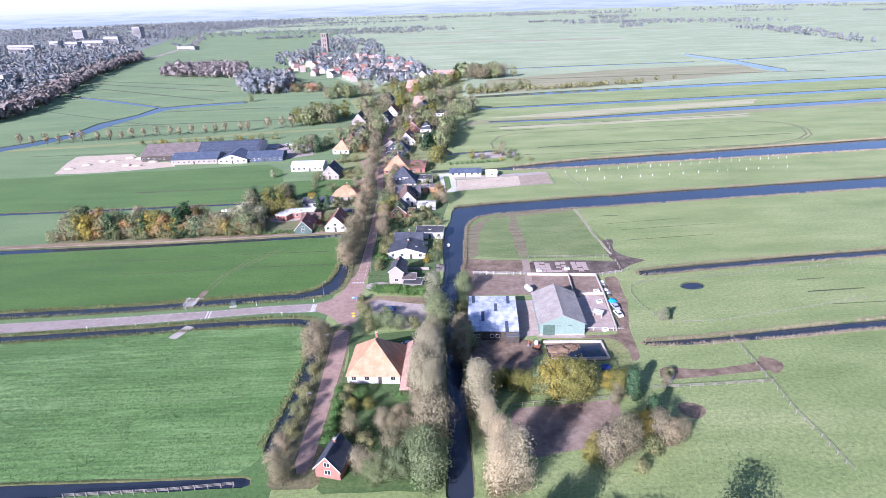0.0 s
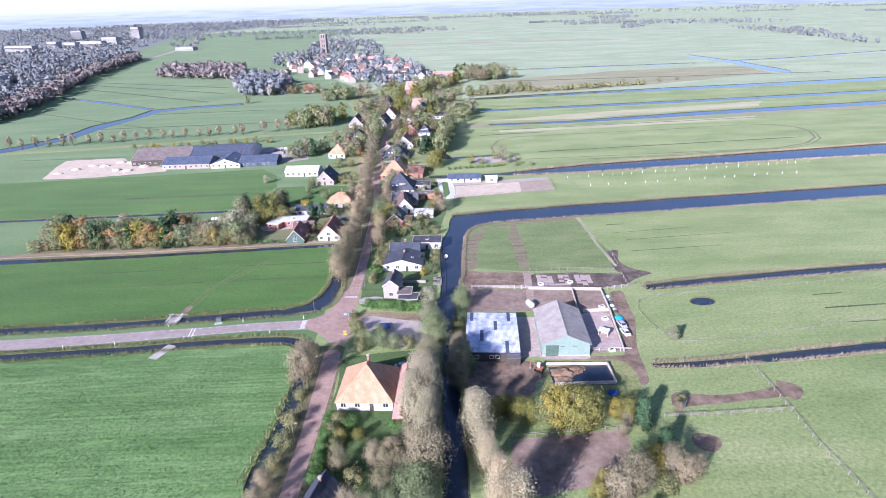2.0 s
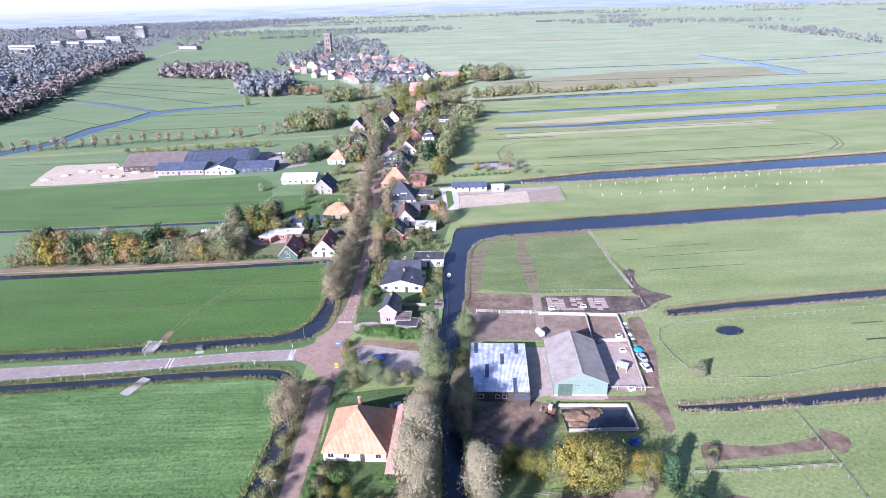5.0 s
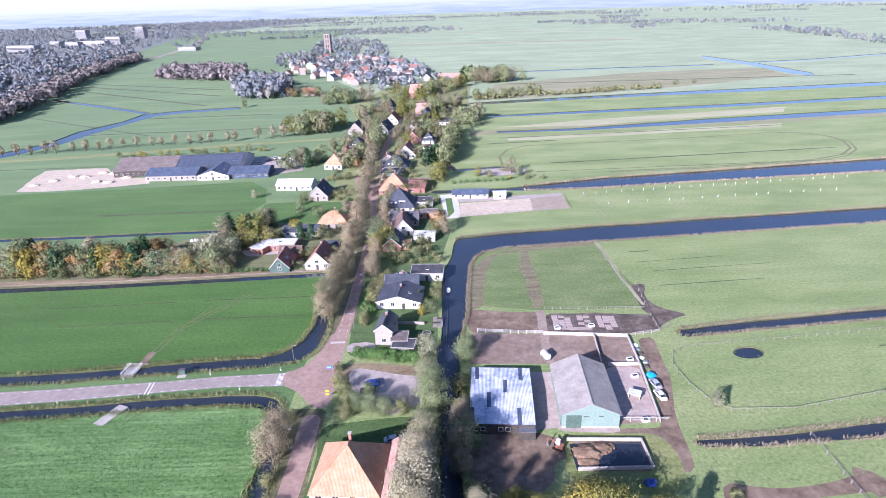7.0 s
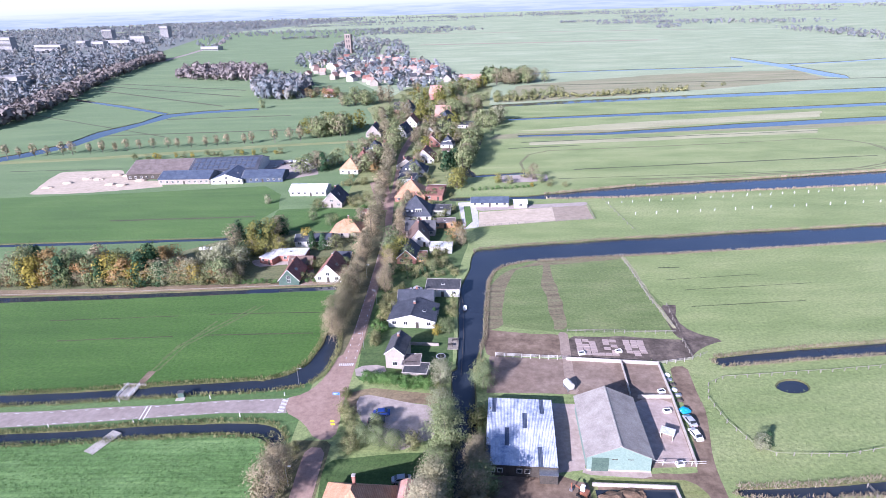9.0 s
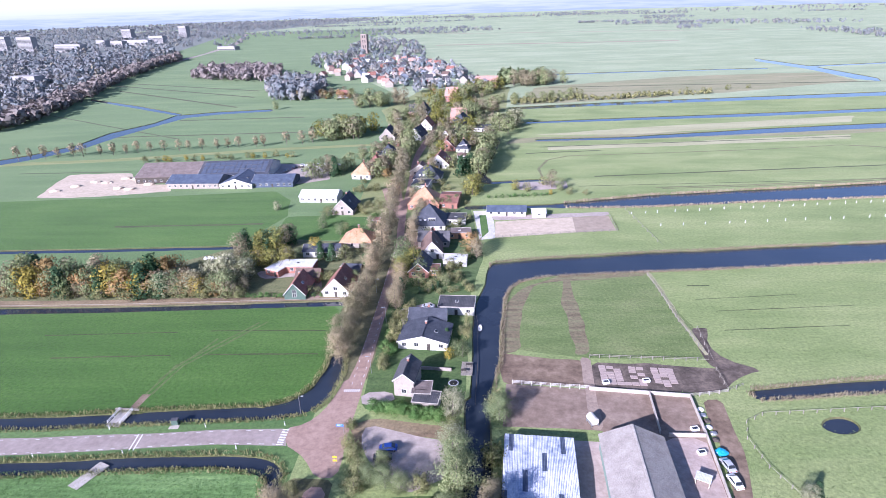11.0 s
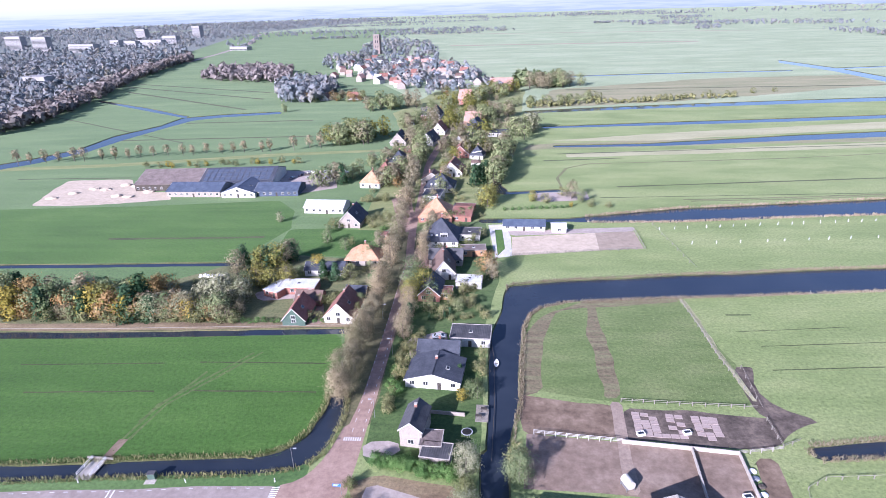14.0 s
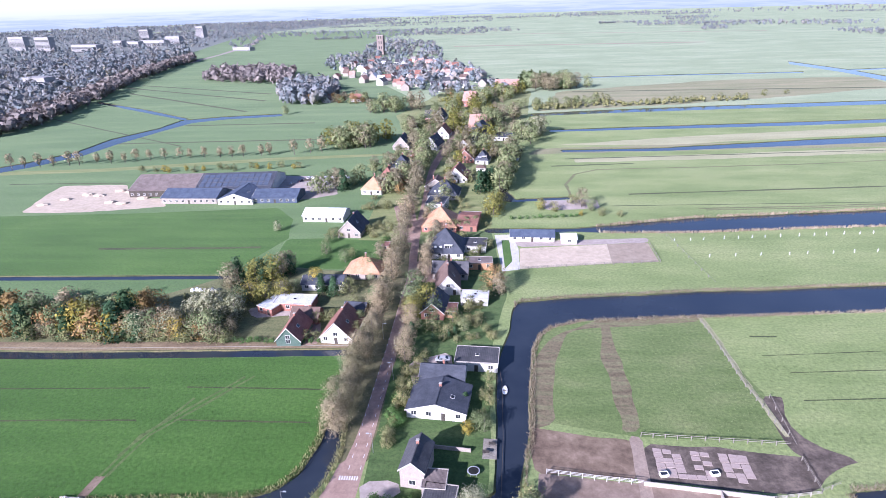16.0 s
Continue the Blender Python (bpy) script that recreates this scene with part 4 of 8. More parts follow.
TREES.setdefault('bare', []).extend([(-74.4, 278.2, 7.7, 1.0), (-46, 312, 8, 1.0), (-86.3, 409.1, 12.5, 1.0), (-89.2, 410.4, 12.2, 1.0), (-60.5, 400.7, 11.9, 1.0), (-55.0, 408.6, 12.2, 1.0), (-54.9, 414.0, 10.3, 1.0), (-52.5, 425.4, 12.0, 1.0), (-73.9, 446.1, 10.3, 1.0), (-63.3, 453.2, 9.4, 1.0), (-66.8, 456.2, 10.0, 1.0), (-61.9, 465.2, 9.2, 1.0), (-110.9, 511.0, 16.2, 1.0), (-103.6, 517.1, 13.9, 1.0), (-92.5, 509.7, 16.8, 1.0), (-56.3, 499.2, 13.5, 1.0), (-58.2, 515.0, 12.1, 1.0), (-48.7, 535.8, 10.9, 1.0), (-42.3, 544.5, 10.3, 1.0), (-42.5, 557.4, 12.8, 1.0), (-66.8, 566.1, 13.2, 1.0), (-65.5, 563.4, 11.2, 1.0), (-46.2, 590.5, 13.0, 1.0), (-49.9, 588.7, 12.7, 1.0)])
TREES.setdefault('bare', []).extend([(4.1, 415.8, 13.7, 1.0), (5.2, 421.9, 12.5, 1.0), (5.2, 456.1, 12.3, 1.0), (9.4, 471.8, 14.0, 1.0), (10.3, 484.7, 12.3, 1.0), (9.8, 489.0, 12.7, 1.0), (42, 378, 10, 1.0), (-17.1, 475.9, 12.4, 1.0), (-8.4, 488.7, 9.4, 1.0), (-2.9, 499.5, 10.7, 1.0), (-25.1, 516.3, 13.7, 1.0), (-19.7, 525.4, 12.5, 1.0), (-12.5, 531.1, 10.1, 1.0), (6.1, 538.0, 12.1, 1.0), (14.0, 540.3, 12.7, 1.0), (-15.5, 568.4, 11.2, 1.0), (16.1, 608.2, 14.8, 1.0), (7.1, 605.7, 13.4, 1.0), (19.6, 612.2, 11.9, 1.0), (-11.6, 665.8, 13.0, 1.0), (-0.3, 728.5, 11.1, 1.0), (11.5, 745.3, 11.4, 1.0), (-117.5, 654.6, 14.6, 1.0), (-105.0, 660.0, 14.4, 1.0)])
TREES.setdefault('bare', []).extend([(-94.8, 663.8, 13.7, 1.0), (-98.8, 663.5, 13.8, 1.0), (-80.6, 671.6, 17.1, 1.0), (-78.9, 667.1, 14.0, 1.0), (-71.0, 663.9, 18.3, 1.0), (45.4, 785.3, 20.3, 1.0), (54.7, 788.9, 17.8, 1.0), (56.7, 786.2, 19.5, 1.0), (60.2, 779.4, 15.7, 1.0), (63.8, 790.3, 15.1, 1.0), (66.8, 781.3, 17.9, 1.0), (76.4, 796.8, 17.9, 1.0), (84.8, 788.7, 18.6, 1.0), (92.7, 797.2, 17.3, 1.0), (-26.5, 293.4, 7.9, 1.0), (-25.1, 300.3, 6.6, 1.0), (-27.6, 307.7, 8.5, 1.0), (-27.1, 312.1, 8.2, 1.0), (-26.4, 319.9, 7.9, 1.0), (-25.3, 328.9, 8.6, 1.0), (-26.1, 335.9, 8.7, 1.0), (-26.1, 340.5, 7.4, 1.0), (-31.9, 355.2, 8.2, 1.0), (-28.6, 375.1, 8.5, 1.0)])
TREES.setdefault('bare', []).extend([(-25.7, 416.1, 9.1, 1.0), (-26.5, 443.1, 9.9, 1.0), (-52.9, 403.5, 11.1, 1.0), (-48.2, 433.6, 11.0, 1.0), (-46.0, 458.4, 11.7, 1.0), (-14.8, 470.3, 10.9, 1.0), (-8.5, 477.9, 9.3, 1.0), (-6.9, 478.2, 8.2, 1.0), (-0.9, 477.6, 9.1, 1.0), (-32.3, 478.2, 10.3, 1.0), (-30.9, 490.9, 10.1, 1.0), (-24.1, 491.8, 9.8, 1.0), (-27.2, 498.5, 8.4, 1.0), (-19.6, 503.5, 10.6, 1.0), (-28.1, 587.0, 11.9, 1.0), (-15.5, 599.5, 12.4, 1.0), (-17.5, 611.9, 10.2, 1.0), (3.9, 626.8, 11.2, 1.0), (-21.9, 692.2, 10.8, 1.0), (-12.8, 691.7, 11.9, 1.0), (-24.4, 701.8, 12.7, 1.0), (-9.2, 712.7, 10.8, 1.0), (19.8, 755.8, 11.9, 1.0), (-169.1, 255.7, 10.1, 1.0)])
TREES.setdefault('bare', []).extend([(-21.1, 99.5, 7.7, 1.0), (-16.9, 113.1, 6.8, 1.0), (-14.1, 111.5, 6.8, 1.0), (-12.6, 113.2, 7.4, 1.0), (-7.6, 113.7, 7.9, 1.0), (3.5, 139.4, 7.4, 1.0), (3.0, 143.7, 10.3, 1.0), (4.5, 150.2, 8.4, 1.0), (3.7, 152.3, 8.4, 1.0), (4.1, 156.4, 7.8, 1.0), (40.9, 119.7, 4.4, 1.0), (43.1, 122.5, 3.8, 1.0), (42.6, 123.6, 4.4, 1.0), (44.1, 126.0, 3.3, 1.0), (-114.3, 254.7, 7.5, 1.0), (-104.3, 255.9, 7.8, 1.0), (-98.4, 254.1, 5.8, 1.0), (-89.5, 255.4, 7.0, 1.0)])
TREES.setdefault('autumn', []).extend([(-27.0, 266.0, 8.6, 1.0), (-25.5, 122, 3.5, 1.0), (-21.5, 122, 3.5, 1.0), (10, 126, 6, 1.0), (17, 127, 7, 1.0), (20, 126, 7, 1.0), (29.5, 123, 12, 1.0), (33, 124, 11, 1.0), (30, 128, 9, 1.0), (43, 125, 7, 1.0), (30, 101, 5, 1.0), (32, 104, 5, 1.0), (-23, 272, 10, 1.0), (-153.6, 250.6, 7.9, 1.0), (-143.0, 255.5, 7.5, 1.0), (-128.9, 255.8, 9.5, 1.0), (-168.6, 260.9, 9.6, 1.0), (-157.4, 259.7, 10.0, 1.0), (-123.7, 265.4, 7.5, 1.0), (-125.4, 250.2, 8.3, 1.0), (-117.5, 254.9, 7.5, 1.0), (-103.4, 253.7, 6.8, 1.0), (-98.6, 255.1, 6.7, 1.0), (-90.1, 294.2, 8.5, 1.0)])
TREES.setdefault('autumn', []).extend([(-88.4, 289.6, 10.2, 1.0), (-83.8, 292.8, 10.7, 1.0), (-84.8, 274.9, 9.0, 1.0), (-79.5, 275.1, 8.7, 1.0), (-74.7, 277.5, 8.2, 1.0), (-120.5, 520.5, 14.1, 1.0), (-104.8, 527.0, 14.8, 1.0), (-101.5, 525.1, 16.5, 1.0), (-90.5, 529.0, 14.3, 1.0), (-81.7, 533.9, 16.2, 1.0), (22, 374, 6, 1.0), (-22.9, 528.5, 11.1, 1.0), (-14.9, 530.1, 12.0, 1.0), (-2.8, 531.7, 10.1, 1.0), (-5.0, 533.1, 13.3, 1.0), (-16.7, 651.9, 14.1, 1.0), (-10.3, 688.3, 11.8, 1.0), (-8.7, 697.8, 12.7, 1.0), (14.1, 737.8, 12.8, 1.0), (28.5, 759.5, 14.5, 1.0), (-26.8, 396.5, 9.3, 1.0), (-26.7, 426.4, 7.8, 1.0), (-22.4, 454.3, 10.2, 1.0), (-22.6, 467.1, 8.0, 1.0)])
TREES.setdefault('autumn', []).extend([(-15.3, 472.1, 9.3, 1.0), (-13.3, 475.3, 9.2, 1.0), (-4.2, 480.6, 9.4, 1.0), (-31.8, 570.7, 13.0, 1.0), (-32.5, 560.8, 13.5, 1.0), (-27.2, 567.8, 10.8, 1.0), (-32.9, 577.5, 12.6, 1.0), (-21.1, 579.4, 13.7, 1.0), (-34.1, 596.2, 13.3, 1.0), (-30.9, 599.9, 12.7, 1.0), (-4.5, 627.6, 12.1, 1.0), (-18.6, 637.5, 13.7, 1.0), (-38.7, 657.4, 11.0, 1.0), (-20.9, 673.8, 14.8, 1.0), (-45.4, 674.5, 13.3, 1.0), (-35.2, 661.1, 11.0, 1.0), (-35.3, 696.4, 10.8, 1.0), (-10.3, 727.6, 11.8, 1.0), (20.3, 752.0, 14.2, 1.0), (1.8, 761.3, 14.1, 1.0), (-120.7, 264.0, 8.6, 1.0), (-117.3, 266.3, 7.5, 1.0), (-111.9, 264.5, 8.5, 1.0), (11.6, 129.3, 4.7, 1.0)])
TREES.setdefault('autumn', []).extend([(12.5, 128.7, 4.5, 1.0), (14.7, 129.7, 4.6, 1.0), (14.1, 130.4, 5.3, 1.0)])
TREES.setdefault('round', []).extend([(-27.9, 272.1, 9.3, 1.0), (-27.4, 277.1, 7.5, 1.0), (-28.3, 282.6, 9.7, 1.0), (-47.0, 439.4, 9.2, 1.0), (-43.6, 452.5, 12.5, 1.0), (-47.7, 486.4, 12.0, 1.0), (-49.4, 495.9, 10.2, 1.0), (-9, 102, 9, 1.0), (-13, 98, 8, 1.0), (-6, 101, 11, 1.0), (-6, 95, 11, 1.0), (-4.6, 146, 9, 1.0), (-4.5, 152, 8, 1.0), (-3, 160, 11, 1.0), (-3, 168, 9, 1.0), (6.5, 184, 8, 1.0), (23.5, 125.5, 8, 1.0), (-22, 163, 5.5, 1.0), (-18.5, 162, 6, 1.0), (-15, 161, 5.5, 1.0), (-20, 168, 4.5, 1.0), (-5, 213, 5, 1.0), (-3, 212, 5, 1.0)])
TREES.setdefault('round', []).extend([(-10, 258, 5, 1.0), (-20, 266, 7, 1.0), (-165.7, 250.4, 8.7, 1.0), (-152.5, 251.3, 8.7, 1.0), (-148.0, 254.4, 9.2, 1.0), (-138.4, 254.2, 9.1, 1.0), (-148.8, 260.1, 8.7, 1.0), (-134.3, 263.3, 7.8, 1.0), (-132.4, 262.4, 7.9, 1.0), (-114.2, 254.1, 6.5, 1.0), (-93.3, 254.7, 6.6, 1.0), (-106.4, 253.8, 7.7, 1.0), (-89.1, 254.1, 7.6, 1.0), (-88.3, 253.0, 7.8, 1.0), (-87.3, 270.6, 8.7, 1.0), (-44, 262, 5, 1.0), (-48, 300, 8, 1.0), (-60, 310, 6, 1.0), (-70, 318, 6, 1.0), (-96.9, 400.5, 10.6, 1.0), (-93.3, 404.1, 11.7, 1.0), (-85.7, 416.3, 9.3, 1.0), (-80.2, 417.5, 9.5, 1.0), (-77.4, 424.1, 11.0, 1.0)])
TREES.setdefault('round', []).extend([(-56.9, 401.9, 11.3, 1.0), (-57.9, 409.0, 9.8, 1.0), (-50.9, 422.4, 9.3, 1.0), (-50.8, 420.1, 11.9, 1.0), (-73.7, 440.7, 8.9, 1.0), (-66.4, 445.0, 9.4, 1.0), (-55.7, 460.8, 9.4, 1.0), (-61.0, 463.6, 9.0, 1.0), (-109.2, 506.2, 15.9, 1.0), (-106.0, 508.6, 15.0, 1.0), (-107.3, 508.9, 14.8, 1.0), (-99.4, 512.1, 15.8, 1.0), (-89.5, 512.0, 15.4, 1.0), (-91.2, 517.5, 13.3, 1.0), (-107.2, 525.0, 16.5, 1.0), (-104.0, 526.7, 13.0, 1.0), (-94.1, 527.7, 16.5, 1.0), (-50.7, 513.6, 12.5, 1.0), (-56.4, 529.2, 10.0, 1.0), (-46.7, 547.5, 9.9, 1.0), (-69.7, 567.9, 13.6, 1.0), (-61.9, 579.3, 12.1, 1.0), (-57.1, 586.4, 11.1, 1.0), (-50.5, 596.5, 12.6, 1.0)])
TREES.setdefault('round', []).extend([(2.2, 401.3, 13.2, 1.0), (3.7, 405.8, 13.6, 1.0), (3.8, 410.2, 13.3, 1.0), (7.1, 425.2, 14.0, 1.0), (7.1, 433.7, 12.9, 1.0), (6.8, 438.8, 11.2, 1.0), (0.7, 422.4, 10.4, 1.0), (3.9, 427.4, 10.1, 1.0), (7.5, 445.3, 15.7, 1.0), (8.6, 450.7, 16.0, 1.0), (11.1, 466.0, 12.1, 1.0), (13.4, 478.6, 14.4, 1.0), (12.6, 497.1, 13.5, 1.0), (-4, 372, 9, 1.0), (46, 372, 7, 1.0), (25.3, 517.2, 13.3, 1.0), (19.1, 528.7, 14.9, 1.0), (26.0, 537.4, 12.3, 1.0), (27.8, 555.0, 12.4, 1.0), (31.0, 554.5, 12.2, 1.0), (33.7, 555.4, 12.2, 1.0), (-13.0, 479.2, 10.3, 1.0), (-8.8, 476.1, 11.7, 1.0), (-8.9, 480.2, 11.2, 1.0)])
TREES.setdefault('round', []).extend([(-9.9, 487.0, 9.7, 1.0), (-6.1, 498.2, 11.5, 1.0), (3.0, 532.9, 11.9, 1.0), (-22.0, 570.3, 13.0, 1.0), (-9.3, 561.2, 13.8, 1.0), (-2.5, 580.2, 13.8, 1.0), (1.2, 581.0, 11.6, 1.0), (-6.0, 588.5, 13.9, 1.0), (-3.6, 585.6, 13.9, 1.0), (1.2, 594.3, 12.5, 1.0), (16.0, 612.6, 14.2, 1.0), (21.8, 660.4, 9.8, 1.0), (28.3, 670.5, 9.0, 1.0), (39.1, 661.6, 9.2, 1.0), (39.9, 671.2, 9.6, 1.0), (57.7, 678.7, 7.9, 1.0), (52.7, 679.3, 8.8, 1.0), (66.9, 668.2, 10.3, 1.0), (77.2, 674.8, 10.0, 1.0), (75.8, 673.3, 8.3, 1.0), (88.4, 674.6, 8.2, 1.0), (85.8, 686.1, 7.9, 1.0), (96.2, 689.7, 9.8, 1.0), (96.8, 685.1, 9.5, 1.0)])
TREES.setdefault('round', []).extend([(-12.4, 658.4, 10.7, 1.0), (-13.0, 658.5, 13.3, 1.0), (-13.0, 673.2, 11.3, 1.0), (-6.5, 707.3, 11.2, 1.0), (-3.8, 718.6, 13.5, 1.0), (16.2, 727.4, 13.6, 1.0), (-112.1, 652.3, 13.7, 1.0), (-105.2, 657.1, 18.2, 1.0), (-93.9, 658.0, 15.6, 1.0), (-93.8, 656.0, 15.1, 1.0), (-87.5, 664.8, 13.4, 1.0), (79.3, 800.4, 19.9, 1.0), (82.9, 788.3, 18.2, 1.0), (104.6, 798.3, 15.5, 1.0), (-200, 655, 9, 1.0), (50.5, 75.5, 12.5, 1.0), (-26.8, 325.8, 7.2, 1.0), (-12.9, 346.6, 4.4, 1.0), (-13.0, 350.5, 4.9, 1.0), (-9.1, 351.2, 5.2, 1.0), (-30.0, 362.4, 7.9, 1.0), (-26.0, 387.7, 8.9, 1.0), (-24.7, 403.5, 7.4, 1.0), (-27.2, 436.2, 7.9, 1.0)])
TREES.setdefault('round', []).extend([(-49.1, 412.9, 9.1, 1.0), (-54.4, 427.4, 11.7, 1.0), (-45.2, 448.9, 11.3, 1.0), (-48.0, 468.5, 12.6, 1.0), (-43.5, 479.0, 12.5, 1.0), (-72.5, 329.7, 4.3, 1.0), (-63.0, 340.6, 4.2, 1.0), (-0.4, 480.3, 9.4, 1.0), (-27.0, 498.9, 10.7, 1.0), (-18.9, 505.8, 9.1, 1.0), (-12.3, 511.0, 11.0, 1.0), (-15.2, 521.6, 8.9, 1.0), (-26.4, 597.1, 12.3, 1.0), (-5.2, 616.1, 11.0, 1.0), (-9.0, 629.1, 9.9, 1.0), (-37.7, 631.0, 14.2, 1.0), (-55.5, 649.7, 10.9, 1.0), (-39.1, 657.1, 10.8, 1.0), (-10.0, 693.0, 14.9, 1.0), (-17.1, 700.3, 13.4, 1.0), (-19.0, 719.3, 14.2, 1.0), (-7.0, 738.4, 13.8, 1.0), (6.9, 751.3, 12.8, 1.0), (6.0, 758.6, 12.1, 1.0)])
TREES.setdefault('round', []).extend([(-71.9, 286.1, 4.1, 1.0), (-67.6, 287.9, 4.2, 1.0), (-63.5, 285.9, 4.1, 1.0), (-57.5, 287.7, 3.4, 1.0), (-53.2, 288.3, 3.6, 1.0), (-46.0, 291.6, 4.0, 1.0), (-126.2, 262.8, 6.9, 1.0), (-127.2, 260.7, 6.8, 1.0), (-124.9, 263.3, 7.7, 1.0), (-167.1, 258.1, 9.9, 1.0), (-168.0, 261.8, 10.2, 1.0), (20, 60, 16, 1.0), (-18.4, 96.7, 6.7, 1.0), (-16.5, 97.5, 7.2, 1.0), (4.5, 146.3, 9.2, 1.0)])
TREES.setdefault('bush', []).extend([(-38.5, 160, 3, 1.0), (-38.7, 139, 3, 1.0), (-38.8, 128, 4, 1.0), (-38.8, 121, 4, 1.0), (-39.5, 114, 3.5, 1.0), (-27, 129, 3, 1.0), (-21, 108, 4, 1.0), (6, 132, 5, 1.0), (3.8, 150, 4, 1.0), (4.2, 160, 5, 1.0), (4.6, 170, 5, 1.0), (6.5, 190, 5, 1.0), (-5, 180, 4, 1.0), (45, 103, 4, 1.0), (59, 131, 2.5, 1.0), (40, 97, 3, 1.0), (-27, 171, 4, 1.0), (-25, 166, 4, 1.0), (-11, 162, 4, 1.0), (-25, 161, 4, 1.0), (-29, 175, 3, 1.0), (-29.5, 181, 2.5, 1.0), (-3.5, 225, 3, 1.0), (-22, 228, 4, 1.0)])
TREES.setdefault('bush', []).extend([(-24, 222, 4, 1.0), (-15, 256, 4, 1.0), (-20, 258, 5, 1.0), (-6, 262, 4, 1.0), (-3, 258, 3, 1.0), (-1, 254, 3, 1.0), (-14, 264, 5, 1.0), (-4, 281, 5, 1.0), (-9, 275, 4, 1.0), (-52, 283, 6, 1.0), (-53, 262, 4, 1.0), (-44, 256, 4, 1.0), (-62, 350, 3, 1.0), (-55, 348, 3, 1.0), (-63.4, 374.3, 3.6, 1.0), (-61.9, 374.2, 4.5, 1.0), (-58.1, 376.9, 3.5, 1.0), (-54.3, 376.6, 4.2, 1.0), (-53.5, 377.1, 4.1, 1.0), (-225.2, 449.1, 4.4, 1.0), (-216.8, 450.0, 3.9, 1.0), (-190.5, 449.2, 4.5, 1.0), (-175.8, 454.2, 4.3, 1.0), (-171.7, 454.3, 3.5, 1.0)])
TREES.setdefault('bush', []).extend([(-165.7, 451.4, 4.3, 1.0), (-156.1, 457.0, 4.3, 1.0), (-137.0, 458.4, 4.5, 1.0), (-125.0, 456.7, 4.4, 1.0), (-25.9, 348.1, 3.4, 1.0), (-21.3, 360.2, 4.6, 1.0), (-22.9, 372.3, 4.0, 1.0), (-18.9, 384.5, 4.0, 1.0), (-21.8, 393.6, 4.2, 1.0), (38, 383, 5, 1.0), (50, 366, 4, 1.0), (58, 364, 3, 1.0), (28, 372, 5, 1.0), (18.0, 661.7, 8.3, 1.0), (40.1, 670.1, 8.9, 1.0), (71.6, 671.2, 8.2, 1.0), (100.8, 695.2, 10.2, 1.0), (106.4, 686.6, 8.6, 1.0), (151.8, 687.3, 5.1, 1.0), (173.5, 697.2, 4.6, 1.0), (193.5, 697.9, 5.1, 1.0), (222.3, 713.9, 4.9, 1.0), (237.5, 708.4, 5.0, 1.0), (245.7, 712.3, 4.3, 1.0)])
TREES.setdefault('bush', []).extend([(266.5, 719.8, 5.7, 1.0), (290.4, 726.8, 4.9, 1.0), (-19.5, 345.1, 5.7, 1.0), (-20.3, 348.4, 4.6, 1.0), (-16.6, 347.3, 4.8, 1.0), (-16.2, 253.0, 2.6, 1.0), (-12.3, 262.3, 2.5, 1.0), (-11.8, 263.4, 3.0, 1.0), (-9.0, 264.3, 2.9, 1.0), (-7.3, 263.8, 2.8, 1.0), (-5.5, 267.0, 2.5, 1.0), (-14.2, 304.2, 4.3, 1.0), (-12.1, 307.5, 3.9, 1.0), (-8.8, 315.0, 4.0, 1.0), (-6.3, 319.6, 4.1, 1.0), (-2.9, 325.2, 4.0, 1.0), (-71.7, 336.2, 5.1, 1.0), (-68.5, 338.4, 4.5, 1.0), (-53.8, 337.9, 4.4, 1.0), (-48.3, 345.9, 5.0, 1.0), (-58.7, 252.3, 3.1, 1.0), (-55.7, 252.9, 2.8, 1.0), (-52.2, 253.7, 2.6, 1.0), (-50.7, 253.4, 2.5, 1.0)])
TREES.setdefault('bush', []).extend([(-47.0, 254.2, 2.5, 1.0), (-11.9, 251.7, 2.7, 1.0), (-8.2, 253.6, 2.3, 1.0), (-6.1, 254.3, 2.2, 1.0), (-1.8, 254.8, 2.4, 1.0), (-9.3, 270.6, 3.1, 1.0), (-7.8, 272.6, 2.4, 1.0), (-8.6, 273.6, 2.4, 1.0), (-5.4, 273.6, 2.9, 1.0), (-4.1, 277.9, 2.5, 1.0), (-25.6, 206.2, 2.9, 1.0), (-25.8, 209.5, 2.8, 1.0), (-25.3, 214.0, 2.2, 1.0), (-25.7, 220.0, 2.1, 1.0), (-25.1, 227.4, 2.5, 1.0), (-25.7, 230.2, 2.7, 1.0), (-24.6, 234.1, 3.3, 1.0), (-22.6, 235.3, 2.8, 1.0), (-22.2, 239.5, 2.5, 1.0), (-20.7, 241.0, 2.8, 1.0), (-20.6, 244.1, 2.5, 1.0), (-3.5, 217.0, 2.8, 1.0), (-1.9, 222.6, 2.9, 1.0), (-1.9, 227.6, 2.6, 1.0)])
